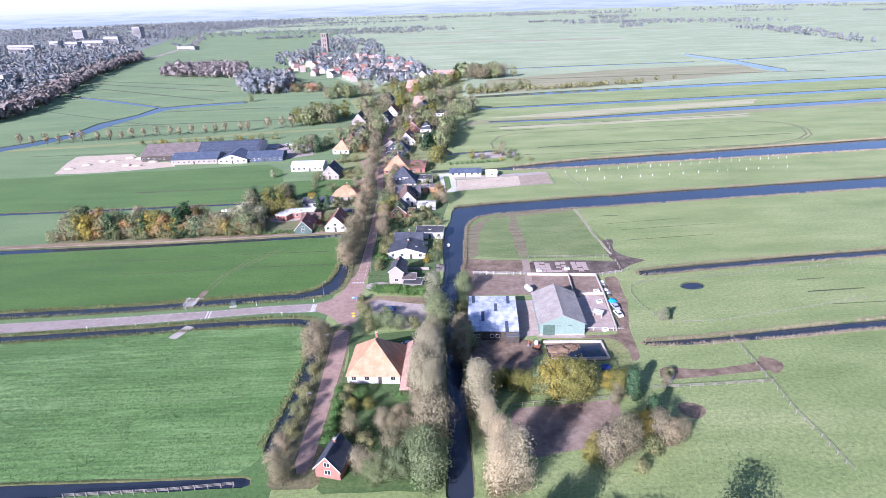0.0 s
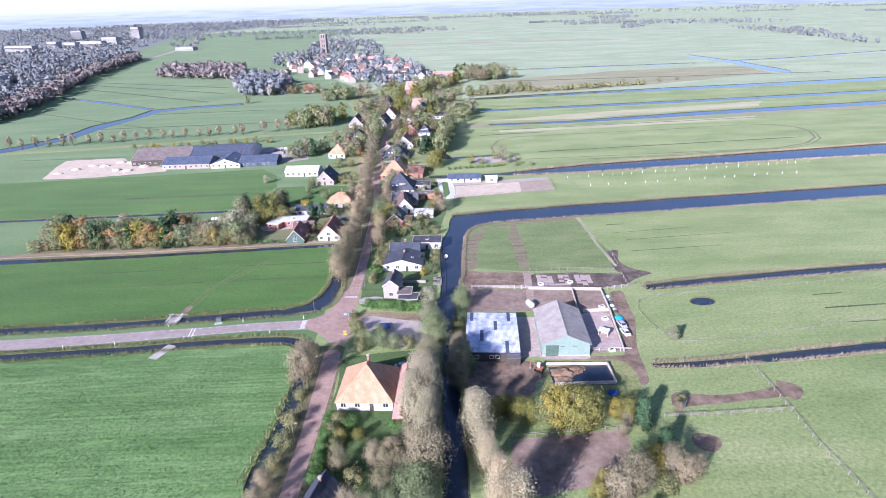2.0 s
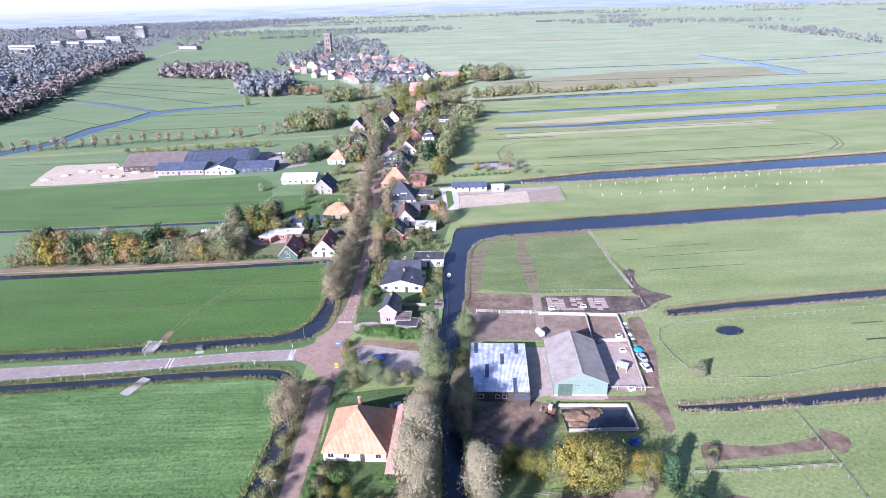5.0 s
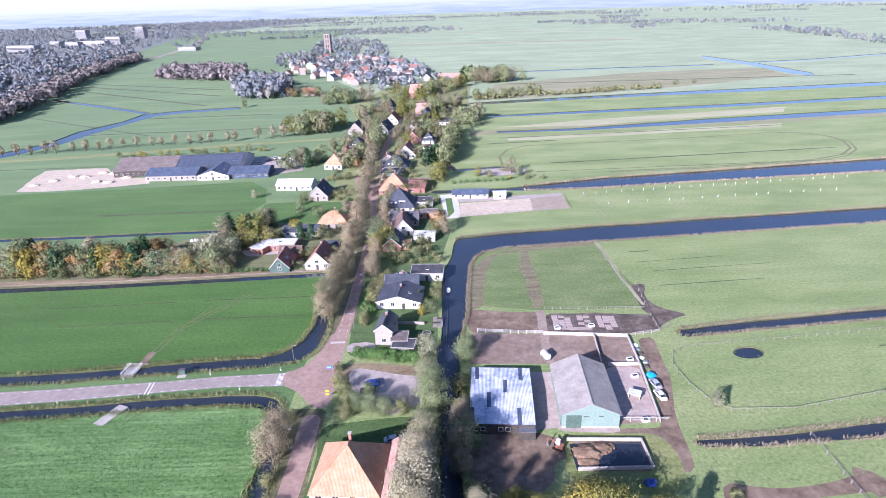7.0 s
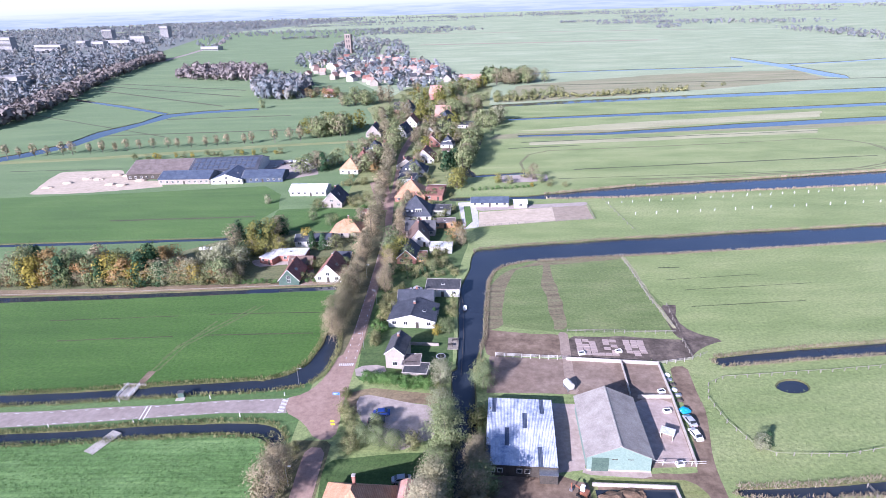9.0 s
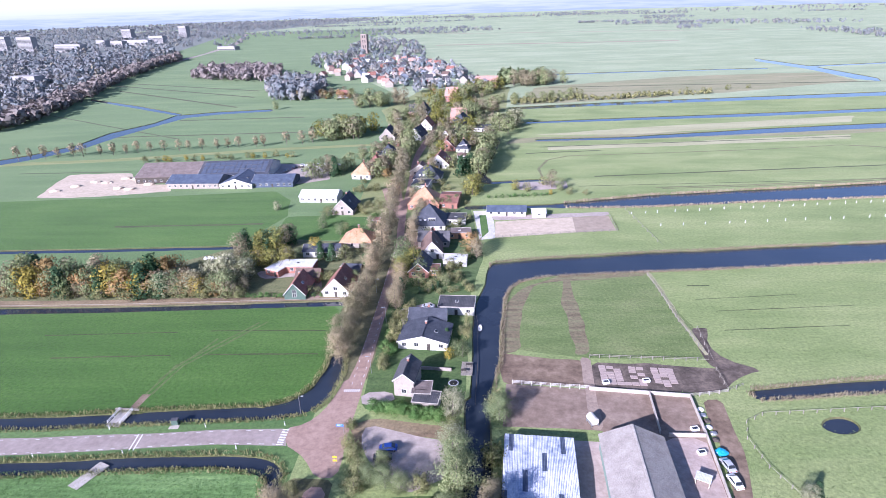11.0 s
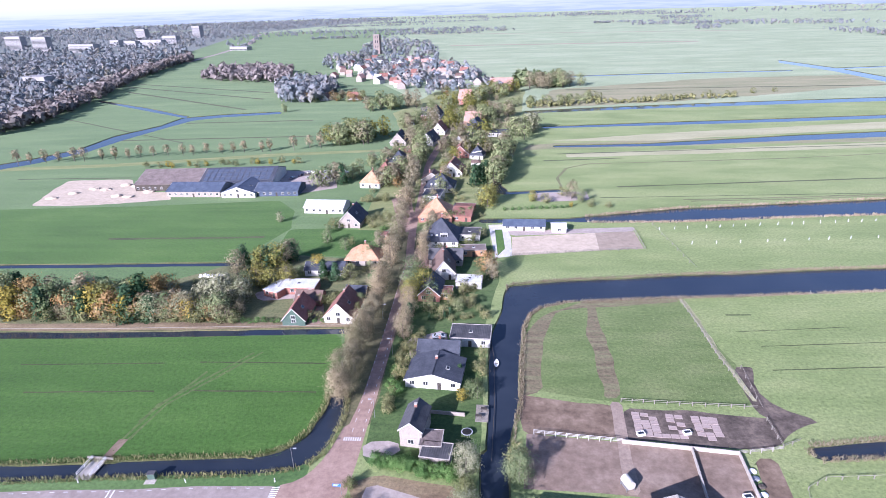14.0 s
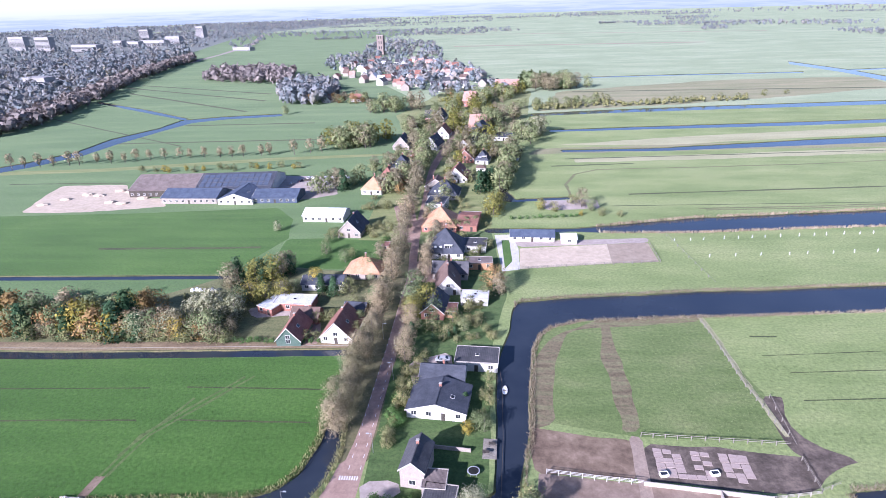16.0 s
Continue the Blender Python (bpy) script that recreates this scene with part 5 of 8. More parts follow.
TREES.setdefault('bush', []).extend([(-2.0, 232.9, 2.9, 1.0), (-2.5, 237.5, 2.2, 1.0), (-26.6, 118.5, 3.2, 1.0), (-26.0, 121.3, 2.8, 1.0), (-27.9, 124.0, 3.4, 1.0), (-26.9, 127.7, 3.3, 1.0), (-18.2, 117.3, 2.6, 1.0), (-17.2, 118.7, 2.5, 1.0), (-15.0, 119.1, 2.1, 1.0), (-13.8, 118.9, 2.8, 1.0), (-63.1, 264.2, 2.9, 1.0), (-58.0, 262.8, 4.0, 1.0), (-54.5, 264.8, 3.6, 1.0), (-52.0, 265.1, 3.9, 1.0), (-48.0, 268.7, 3.4, 1.0), (-48.2, 332.3, 2.4, 1.0), (-60.5, 454.9, 2.0, 1.0), (-48.6, 336.0, 2.3, 1.0), (-22.7, 343.4, 2.3, 1.0), (-16.1, 364.1, 3.4, 1.0), (-14.3, 350.3, 3.5, 1.0), (-24.0, 392.1, 2.2, 1.0), (-51.6, 467.6, 3.0, 1.0), (-47.0, 460.0, 2.9, 1.0)])
TREES.setdefault('bush', []).extend([(-66.0, 375.0, 2.6, 1.0), (-15.7, 429.1, 3.0, 1.0), (-66.4, 348.4, 3.1, 1.0), (-57.0, 419.0, 3.4, 1.0), (-53.6, 461.3, 2.7, 1.0), (-57.4, 477.9, 3.1, 1.0), (-57.3, 344.1, 3.4, 1.0), (-49.9, 475.9, 2.4, 1.0), (-47.7, 418.8, 3.3, 1.0), (-15.8, 323.1, 2.0, 1.0), (-47.4, 325.4, 3.1, 1.0), (-10.5, 403.0, 2.0, 1.0), (-59.0, 317.1, 3.5, 1.0), (-28.0, 347.0, 2.5, 1.0), (-63.5, 390.2, 3.1, 1.0), (-14.1, 376.4, 2.9, 1.0), (-57.1, 300.9, 2.4, 1.0), (-49.1, 455.6, 3.0, 1.0), (-67.7, 337.5, 2.9, 1.0), (-24.0, 336.6, 2.3, 1.0), (-57.2, 473.8, 3.2, 1.0), (-7.8, 431.2, 3.3, 1.0), (-61.7, 462.9, 2.8, 1.0), (-62.8, 409.3, 3.0, 1.0)])
TREES.setdefault('bush', []).extend([(-67.9, 400.5, 2.7, 1.0), (-62.4, 432.7, 3.2, 1.0), (-14.0, 315.1, 2.1, 1.0), (-56.7, 403.2, 2.8, 1.0), (-26.9, 430.2, 3.3, 1.0), (-4.3, 351.2, 2.1, 1.0), (-15.2, 430.3, 2.5, 1.0), (-55.3, 304.2, 2.4, 1.0), (-17.2, 375.6, 2.6, 1.0), (-14.7, 438.8, 2.9, 1.0), (-51.5, 345.7, 2.8, 1.0), (-20.3, 388.0, 2.8, 1.0), (-62.8, 392.6, 2.4, 1.0), (-21.1, 350.4, 2.6, 1.0), (-20.6, 311.4, 2.8, 1.0), (-47.5, 331.5, 2.1, 1.0), (-10.0, 309.1, 2.4, 1.0), (-9.3, 479.0, 3.4, 1.0), (-21.3, 437.1, 2.4, 1.0), (-14.1, 336.5, 3.4, 1.0), (-18.3, 423.8, 2.4, 1.0), (-54.0, 352.2, 2.6, 1.0), (-116.6, 276.5, 1.8, 1.0), (-52.6, 264.2, 2.2, 1.0)])
TREES.setdefault('bush', []).extend([(-57.9, 264.5, 3.2, 1.0), (-102.5, 276.3, 2.5, 1.0), (-103.2, 279.0, 2.1, 1.0), (-48.1, 288.9, 1.9, 1.0), (-86.7, 261.8, 3.0, 1.0), (-76.1, 286.1, 2.4, 1.0), (-91.8, 276.7, 2.7, 1.0), (-122.2, 274.2, 2.1, 1.0), (-110.2, 277.9, 2.3, 1.0), (-99.2, 270.2, 1.9, 1.0), (-48.8, 275.6, 3.3, 1.0), (-65.6, 289.0, 3.3, 1.0), (-102.1, 257.4, 3.2, 1.0), (-91.2, 266.9, 2.0, 1.0), (-104.5, 281.1, 3.1, 1.0), (-103.8, 257.0, 2.3, 1.0), (-115.1, 262.2, 1.9, 1.0), (-94.0, 275.5, 2.1, 1.0), (-111.1, 264.0, 1.8, 1.0), (-128.2, 275.3, 2.2, 1.0), (-77.2, 289.0, 2.9, 1.0), (-85.4, 283.9, 3.2, 1.0), (-126.5, 281.2, 3.0, 1.0), (-87.5, 284.2, 3.0, 1.0)])
TREES.setdefault('hedge', []).extend([(-29.7, 109.0, 3.0, 1.0), (-29.5, 110.6, 2.8, 1.0), (-29.7, 113.0, 2.7, 1.0), (-29.6, 114.7, 2.9, 1.0), (-29.7, 116.3, 2.1, 1.0), (-29.3, 118.3, 2.9, 1.0), (-29.5, 120.7, 2.3, 1.0), (-29.4, 122.6, 2.9, 1.0), (-29.5, 124.0, 2.6, 1.0), (-29.2, 126.3, 2.2, 1.0), (-29.7, 128.4, 2.4, 1.0), (-29.5, 129.8, 2.5, 1.0), (-24, 127, 3, 1.0), (-13, 126, 2.5, 1.0), (-10.5, 124, 3, 1.0), (-25.0, 187.7, 3.2, 1.0), (-23.5, 187.4, 2.6, 1.0), (-22.2, 187.6, 2.9, 1.0), (-20.7, 186.9, 3.1, 1.0), (-19.0, 186.6, 3.3, 1.0), (-18.3, 186.7, 3.2, 1.0), (-16.7, 186.4, 3.0, 1.0), (-14.6, 185.9, 3.1, 1.0), (-14.0, 185.0, 3.0, 1.0)])
TREES.setdefault('hedge', []).extend([(-12.1, 185.0, 2.8, 1.0), (-10.4, 185.3, 3.1, 1.0), (-9.1, 184.3, 3.2, 1.0), (-7.7, 184.6, 3.1, 1.0), (-24, 214, 3, 1.0), (-83.0, 249.5, 1.5, 1.0), (-80.5, 250.0, 1.8, 1.0), (-78.2, 249.5, 1.7, 1.0), (-75.9, 249.8, 2.0, 1.0), (-73.5, 250.1, 2.0, 1.0), (-70.6, 249.9, 1.6, 1.0), (-68.6, 249.7, 1.8, 1.0), (-66.0, 250.3, 1.5, 1.0), (-63.4, 250.0, 1.9, 1.0), (-61.1, 250.2, 2.0, 1.0), (-59.1, 250.2, 1.5, 1.0), (-56.6, 250.3, 1.6, 1.0), (-54.0, 250.4, 1.7, 1.0), (-51.9, 250.9, 1.9, 1.0), (-49.2, 251.2, 1.9, 1.0), (-46.9, 251.1, 1.5, 1.0), (7.3, 360.4, 1.8, 1.0), (11.3, 360.8, 1.8, 1.0), (14.5, 361.0, 1.9, 1.0)])
TREES.setdefault('hedge', []).extend([(18.0, 361.3, 1.7, 1.0), (21.0, 361.7, 2.3, 1.0), (25.1, 362.1, 1.8, 1.0), (28.0, 362.3, 1.8, 1.0), (31.4, 362.8, 2.1, 1.0), (35.3, 363.2, 1.8, 1.0), (37.9, 363.8, 1.7, 1.0), (-26.2, 216.5, 2.8, 1.0), (-25.5, 223.0, 2.7, 1.0)])
TREES.setdefault('poplar', []).extend([(-5.5, 127, 20, 1.0), (-8.1, 124, 16, 1.0), (-5, 133, 21, 1.0), (-7.6, 130, 17, 1.0), (-4.5, 139, 20, 1.0), (-7.1, 136, 16, 1.0), (-4.7, 121, 19, 1.0), (-5.2, 115, 18, 1.0), (5.5, 124, 14, 1.0), (6.5, 117, 16, 1.0), (8, 110, 13, 1.0), (9.5, 99, 19, 1.0), (8.5, 92, 19, 1.0), (12, 93, 16, 1.0), (4, 64, 17, 1.0), (9, 67, 18, 1.0), (14, 63, 18, 1.0), (8, 73, 13, 1.0)])
TREES.setdefault('willow', []).extend([(-4.5, 172, 9, 1.0), (68, 160, 4.5, 1.0), (-5, 186, 8, 1.0), (-102.7, 253.5, 6.8, 1.0), (-99.0, 264.8, 7.0, 1.0), (-99.1, 263.8, 6.7, 1.0), (-93.8, 264.0, 8.4, 1.0), (-94.4, 268.4, 6.7, 1.0), (-91.7, 266.0, 8.9, 1.0), (-85.8, 265.8, 7.1, 1.0), (-100, 345, 5, 1.0), (20.8, 530.4, 14.2, 1.0), (20.8, 534.1, 14.1, 1.0), (30.2, 540.2, 15.3, 1.0), (33.7, 545.6, 15.8, 1.0), (-118.7, 254.3, 5.8, 1.0), (-110.6, 252.7, 7.6, 1.0), (-100.8, 255.4, 7.4, 1.0), (-90.8, 257.3, 6.4, 1.0)])
TREES.setdefault('gold', []).extend([(26, 124.5, 11, 1.0), (41, 127, 5, 1.0), (44, 108, 7, 1.0), (-7, 211, 4, 1.0), (-162.0, 253.0, 9.5, 1.0), (-159.8, 253.0, 8.9, 1.0), (-132.3, 254.3, 9.4, 1.0), (-120.6, 253.0, 8.0, 1.0), (-98.8, 253.3, 6.4, 1.0), (-66, 290, 7, 1.0), (-211.5, 451.0, 4.5, 1.0), (-207.2, 448.4, 4.0, 1.0), (-197.4, 452.0, 4.1, 1.0), (-185.7, 451.7, 3.9, 1.0), (-151.9, 455.0, 4.3, 1.0), (-143.0, 454.1, 4.4, 1.0), (-128.1, 455.8, 3.3, 1.0), (40, 365, 3, 1.0)])
TREES.setdefault('conifer', []).extend([(46, 122, 9, 1.0), (47.5, 112, 8, 1.0), (70, 161.5, 4, 1.0), (-8, 222, 4, 1.0), (-26, 255, 5, 1.0), (-134.8, 251.7, 8.9, 1.0), (-165.3, 262.4, 10.1, 1.0), (-112.5, 251.8, 7.3, 1.0), (-111.2, 251.8, 7.4, 1.0), (-95.4, 289.5, 11.4, 1.0), (-86.8, 290.6, 10.4, 1.0), (-78.8, 297.9, 8.8, 1.0), (-62, 283, 8, 1.0), (-57, 281, 8, 1.0), (-84.1, 407.9, 12.5, 1.0), (-7.9, 402.0, 13.0, 1.0), (-5.0, 405.6, 12.1, 1.0), (-2.5, 409.1, 11.5, 1.0), (-1.7, 414.7, 11.9, 1.0), (-19.2, 251.8, 3.0, 1.0), (-14.4, 254.1, 2.5, 1.0), (-12.8, 255.8, 3.2, 1.0)])
TREES.setdefault('rust', []).append((-1, 287, 10, 1.0))
TREES.setdefault('autumn', []).extend([(-1, 366, 12, 1.0), (2, 372, 10, 1.0)])
TREES.setdefault('hedge', []).extend([(-47.2 - 0.02 * i, 303 + i * 2.1, 2.2 + 0.3 * (i % 3), 1.0) for i in range(15)])
# undergrowth and front row of the tree belt along the ditch
rf = random.Random(41)
for i in range(46):
    x = -176 + i * 2.05 + rf.uniform(-0.8, 0.8)
    TREES.setdefault(rf.choice(('bare', 'bush', 'round', 'bush', 'rust', 'gold' if i % 6 == 0 else 'bare')), []).append((x, 249.0 + 0.02 * (x + 120) + rf.uniform(-0.2, 1.6), rf.uniform(2.8, 5.6), 1.0))
TREES.setdefault('conifer', []).extend([(-150.0, 252.5, 9.5, 1.1), (-119.0, 252.5, 10.5, 1.1), (-116.5, 256.0, 12.0, 1.0)])
# garden trees between the houses along the village road
for i in range(95):
    y = rf.uniform(395, 800)
    x = -34 + max(0, (y - 520) * 0.06) + rf.choice((-1, 1)) * rf.uniform(6, 36)
    TREES.setdefault(rf.choice(('bare', 'bare', 'round', 'rust', 'bush', 'willow')), []).append((x, y, rf.uniform(4, 8.5), 1.0))
for i in range(26):
    TREES.setdefault(rf.choice(('bare', 'round', 'rust')), []).append((rf.uniform(-196, -136), rf.uniform(712, 745), rf.uniform(6, 11), 1.0))
TREES.setdefault('alley', []).extend([(-325.8, 462.0, 10.2, 1.0), (-317.9, 463.7, 8.1, 1.0), (-307.0, 464.4, 10.3, 1.0), (-298.2, 465.4, 8.2, 1.0), (-289.2, 469.0, 10.2, 1.0), (-281.9, 468.9, 9.9, 1.0), (-270.7, 471.9, 8.2, 1.0), (-261.1, 471.9, 9.9, 1.0), (-252.3, 474.1, 7.9, 1.0), (-246.1, 478.2, 8.9, 1.0), (-237.3, 479.5, 8.0, 1.0), (-227.5, 481.1, 8.5, 1.0), (-217.0, 482.5, 8.2, 1.0), (-210.1, 483.4, 7.9, 1.0), (-199.9, 483.3, 8.7, 1.0), (-189.6, 485.5, 8.4, 1.0), (-182.1, 487.5, 8.4, 1.0), (-174.1, 487.8, 8.8, 1.0), (-161.8, 489.5, 8.5, 1.0), (-156.2, 490.8, 9.6, 1.0), (-139.6, 492.9, 10.7, 1.0), (-129.0, 496.5, 10.2, 1.0), (-121.3, 498.1, 12.3, 1.0)])


def smooth(p, times=2):
    for _ in range(times):
        p = [q for a, b in zip(p, p[1:] + p[:1]) for q in (
            (0.75 * a[0] + 0.25 * b[0], 0.75 * a[1] + 0.25 * b[1]), (0.25 * a[0] + 0.75 * b[0], 0.25 * a[1] + 0.75 * b[1]))]
    return p


def area(p):
    return 0.5 * sum(a[0] * b[1] - b[0] * a[1] for a, b in zip(p, p[1:] + p[:1]))


def grow(p, d):
    """The outline moved outwards by d."""
    if area(p) < 0:
        p = p[::-1]
    out = []
    for a, b, c in zip(p[-1:] + p[:-1], p, p[1:] + p[:1]):
        u, w = Vector(b) - Vector(a), Vector(c) - Vector(b)
        n = Vector((u.y, -u.x)).normalized() + Vector((w.y, -w.x)).normalized()
        n = n.normalized() if n.length > 1e-6 else Vector((u.y, -u.x)).normalized()
        out.append((b[0] + n.x * d, b[1] + n.y * d))
    return out


def wobble(p, amount, seed):
    """A straight outline broken into short, slightly uneven pieces."""
    r = random.Random(seed)
    out = []
    for a, b in zip(p, p[1:] + p[:1]):
        n = max(1, min(14, int(math.dist(a, b) / 5)))
        for i in range(n):
            u = i / n
            out.append((a[0] + (b[0] - a[0]) * u + r.uniform(-amount, amount), a[1] + (b[1] - a[1]) * u + r.uniform(-amount, amount)))
    return out


# region, surface, edge wobble, kind of outline; later ones lie over earlier ones
REGIONS = [
    ("right_pasture", "grass_pasture", 0.0),
    ("left_fields", "grass_polder", 0.0), ("far_fields", "grass_far_hazed", 0.0), ("reedland", "reedland", 3.0), ("reedland_b", "reedland", 1.5), ("beige1", "grass_beige", 0.8), ("beige2", "grass_beige", 0.8),
    ("village_green", "grass_rough", 1.0), ("forest_floor", "floor_hazed", 0.0), ("forest_floor_b", "floor_hazed", 0.0), ("forest_floor_c", "floor_hazed", 0.0), ("garden_left", "track_grass", 1.0), ("ditch_bank", "reeds", 0.4), ("lawn_left", "grass_lush", 0.4), ("verge_village", "verge", 0.3), ("verge_low", "verge", 0.3),
    ("fieldB", "grass_lush", 0.3), ("crop2", "grass_lush", 0.2), ("crop", "grass_crop", 0.3), ("padd", "grass_pasture", 0.3),
    ("gardens", "grass_lawn", 0.4), ("garden_farm", "grass_lawn", 0.4),
    ("patch_n", "grass_grazed", 0.5), ("rim", "worn", 0.9), ("strip_c", "worn", 0.8), ("mud_y", "mud_dark", 0.9), ("mud_r", "mud", 0.5), ("mud_r2", "mud", 0.5), ("dirt_n", "mud", 0.7), ("mudtop", "mud_dark", 0.7), ("track", "mud", 0.5), ("yard_s", "mud", 0.6),
    ("paddock_s", "earth_pen", 0.4), ("path_r", "mud", 0.4), ("pen", "earth_pen", 0.0), ("pen_conc", "concrete_pink", 0.1), ("pen_path", "trodden", 0.25), ("pit_grass", "grass_rough", 0.4), ("yard_c", "concrete_pink", 0.0), ("front_conc", "concrete_pink", 0.2), ("pit", "mud", 0.1),
    ("dirt_p", "reeds", 0.4), ("drive", "gravel", 0.2), ("yard5", "gravel", 0.3), ("plot", "gravel", 0.4), ("court", "brick_paving", 0.2), ("court2", "gravel", 0.2), ("court3", "brick_paving", 0.2), ("court4", "brick_paving", 0.2), ("parking", "gravel", 0.4), ("yard_a", "gravel", 0.2), ("arena", "sand", 0.0), ("arena_b", "sand_wet", 0.0),
    ("paving", "paving_white", 0.0), ("green_tri", "grass_lush", 0.0), ("farm_sand", "sand", 0.8), ("farm_yard", "gravel", 0.4), ("lane", "grass_rough", 0.0),
    ("road_main", "asphalt", 0.0), ("road_red", "brick_paving", 0.0), ("road_low", "brick_paving", 0.0), ("road_n1", "brick_paving", 0.0),
    ("junction", "brick_paving", 0.0),
]
WATER = ["d1", "d2", "d2s", "d3", "d4", "d5", "canal", "canal_s", "canal_n", "canal_v", "c3", "c4", "c5", "c6", "c7", "c8", "r1b", "r2b", "l1", "l2", "pond"]
PLAN["gardens"] = [(-29, 188), (-29, 300), (-30, 345), (-2, 345), (2, 300), (4, 285), (-1, 250), (-2, 188)]
PLAN["right_pasture"] = [(-45, -400), (-45, 640), (60, 640), (1500, 820), (3000, 900), (3000, -400)]
PLAN["left_fields"] = [(-40, 60), (-40, 330), (-48, 480), (-70, 700), (-200, 1000), (-330, 1700), (-300, 2600), (-3000, 2600), (-3000, 60)]
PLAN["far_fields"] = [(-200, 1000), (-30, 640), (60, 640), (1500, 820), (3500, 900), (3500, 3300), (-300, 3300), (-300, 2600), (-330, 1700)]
PLAN["garden_left"] = [(-178, 247), (-178, 268), (-160, 272), (-125, 276), (-100, 300), (-78, 305), (-46, 300), (-43, 251), (-120, 247)]
PLAN["village_green"] = [(-60, 330), (-60, 500), (-90, 640), (-60, 780), (40, 780), (30, 640), (12, 500), (-2, 400), (-2, 345), (-30, 340)]
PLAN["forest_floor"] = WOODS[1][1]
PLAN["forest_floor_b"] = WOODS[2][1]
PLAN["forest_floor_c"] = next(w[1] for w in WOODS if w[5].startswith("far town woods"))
PLAN["lawn_left"] = [(-90, 306), (-47, 303), (-47.5, 333), (-72, 336), (-92, 335)]
PLAN["verge_village"] = [(-41.5, 200), (-28.5, 200), (-28.5, 330), (-44, 330)]
PLAN["verge_low"] = [(-41.5, 96), (-30.2, 96), (-30.2, 164), (-40.5, 164)]
PLAN["ditch_bank"] = [(-322, 240), (-123, 243.2), (-85, 245.2), (-44, 247.4), (-44, 250.8), (-85, 249.6), (-123, 248.4), (-322, 244)]
PLAN["garden_farm"] = [(-30, 94), (-30, 158), (-6, 160), (-3, 94)]
ROADS = {"road_main": "asphalt road", "road_red": "red", "road_low": "red", "road_n1": "red", "junction": "red"}


def build_ground():
    polys, kinds = [], []
    far = 4900.0
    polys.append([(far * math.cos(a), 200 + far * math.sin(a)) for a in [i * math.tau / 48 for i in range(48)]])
    kinds.append(("base", "grass_far_hazed"))
    for i, (name, mat, wob) in enumerate(REGIONS):
        p = PLAN[name]
        p = wobble(p, wob, i) if wob else p
        if wob or name in ("junction", "road_red", "road_low", "road_n1"):
            p = smooth(p, 1)
        polys.append(p)
        kinds.append((name, mat))
    for i, (x0, y0, x1, y1, w, mat) in enumerate(STRIPS):
        u = Vector((x1 - x0, y1 - y0)).normalized() * w / 2
        p = [(x0 - u.y, y0 + u.x), (x1 - u.y, y1 + u.x), (x1 + u.y, y1 - u.x), (x0 + u.y, y0 - u.x)]
        polys.append(wobble(p, min(0.5, w * 0.2), 900 + i))
        kinds.append(("strip", mat))
    for i, name in enumerate(WATER):
        p = smooth(wobble(PLAN[name], 0.25, 50 + i), 1)
        polys += [grow(p, 0.9), p]
        kinds += [(name, "bank"), (name, "bed")]
    verts, faces = [], []
    for p in polys:
        if area(p) < 0:
            p = p[::-1]
        faces.append(list(range(len(verts), len(verts) + len(p))))
        verts += [Vector(q) for q in p]
    vs, _, fs, _, _, of = geometry.delaunay_2d_cdt(verts, [], faces, 0, 1e-4)
    low = set()
    for f, o in zip(fs, of):
        if any(kinds[k][1] == "bed" for k in o):
            low.update(f)
    pts = [(v.x, v.y, -0.8 if i in low else 0.0) for i, v in enumerate(vs)]
    sheets, waters = {}, {}
    for f, o in zip(fs, of):
        if not o:
            continue
        k = max(o)
        name, mat = kinds[k]
        if name in ROADS:
            sheets.setdefault(name, []).append((f, mat))
        else:
            sheets.setdefault("ground", []).append((f, "bank" if mat == "bed" else mat))
        for q in o:
            if kinds[q][1] in ("bank", "bed"):
                waters.setdefault(kinds[q][0], []).append(f)
                break

    def sheet(name, tris, level=None):
        used = {}
        for f, _ in tris:
            for i in f:
                used.setdefault(i, len(used))
        me = bpy.data.meshes.new(name)
        me.from_pydata([pts[i] if level is None else (pts[i][0], pts[i][1], level) for i in used], [], [[used[i] for i in f] for f, _ in tris])
        slots = []
        for (f, mat), pl in zip(tris, me.polygons):
            if mat not in slots:
                slots.append(mat)
                me.materials.append(MATS[mat])
            pl.material_index = slots.index(mat)
        return new(name, me)

    tagged(sheet("ground", sheets["ground"]), "flat green polder pasture with fields, gardens and bare earth", "ground", kind="structure")
    for n, what in ROADS.items():
        tagged(sheet("road", sheets[n]), "grey asphalt country road" if n == "road_main" else "reddish brick-paved village road", "road", kind="structure")
    for n, tris in waters.items():
        tagged(sheet("water", [(f, "water") for f in tris], -0.35), "still dark water in a straight polder ditch" if n[0] != "c" else "still dark blue canal water", "water", kind="structure")


build_ground()

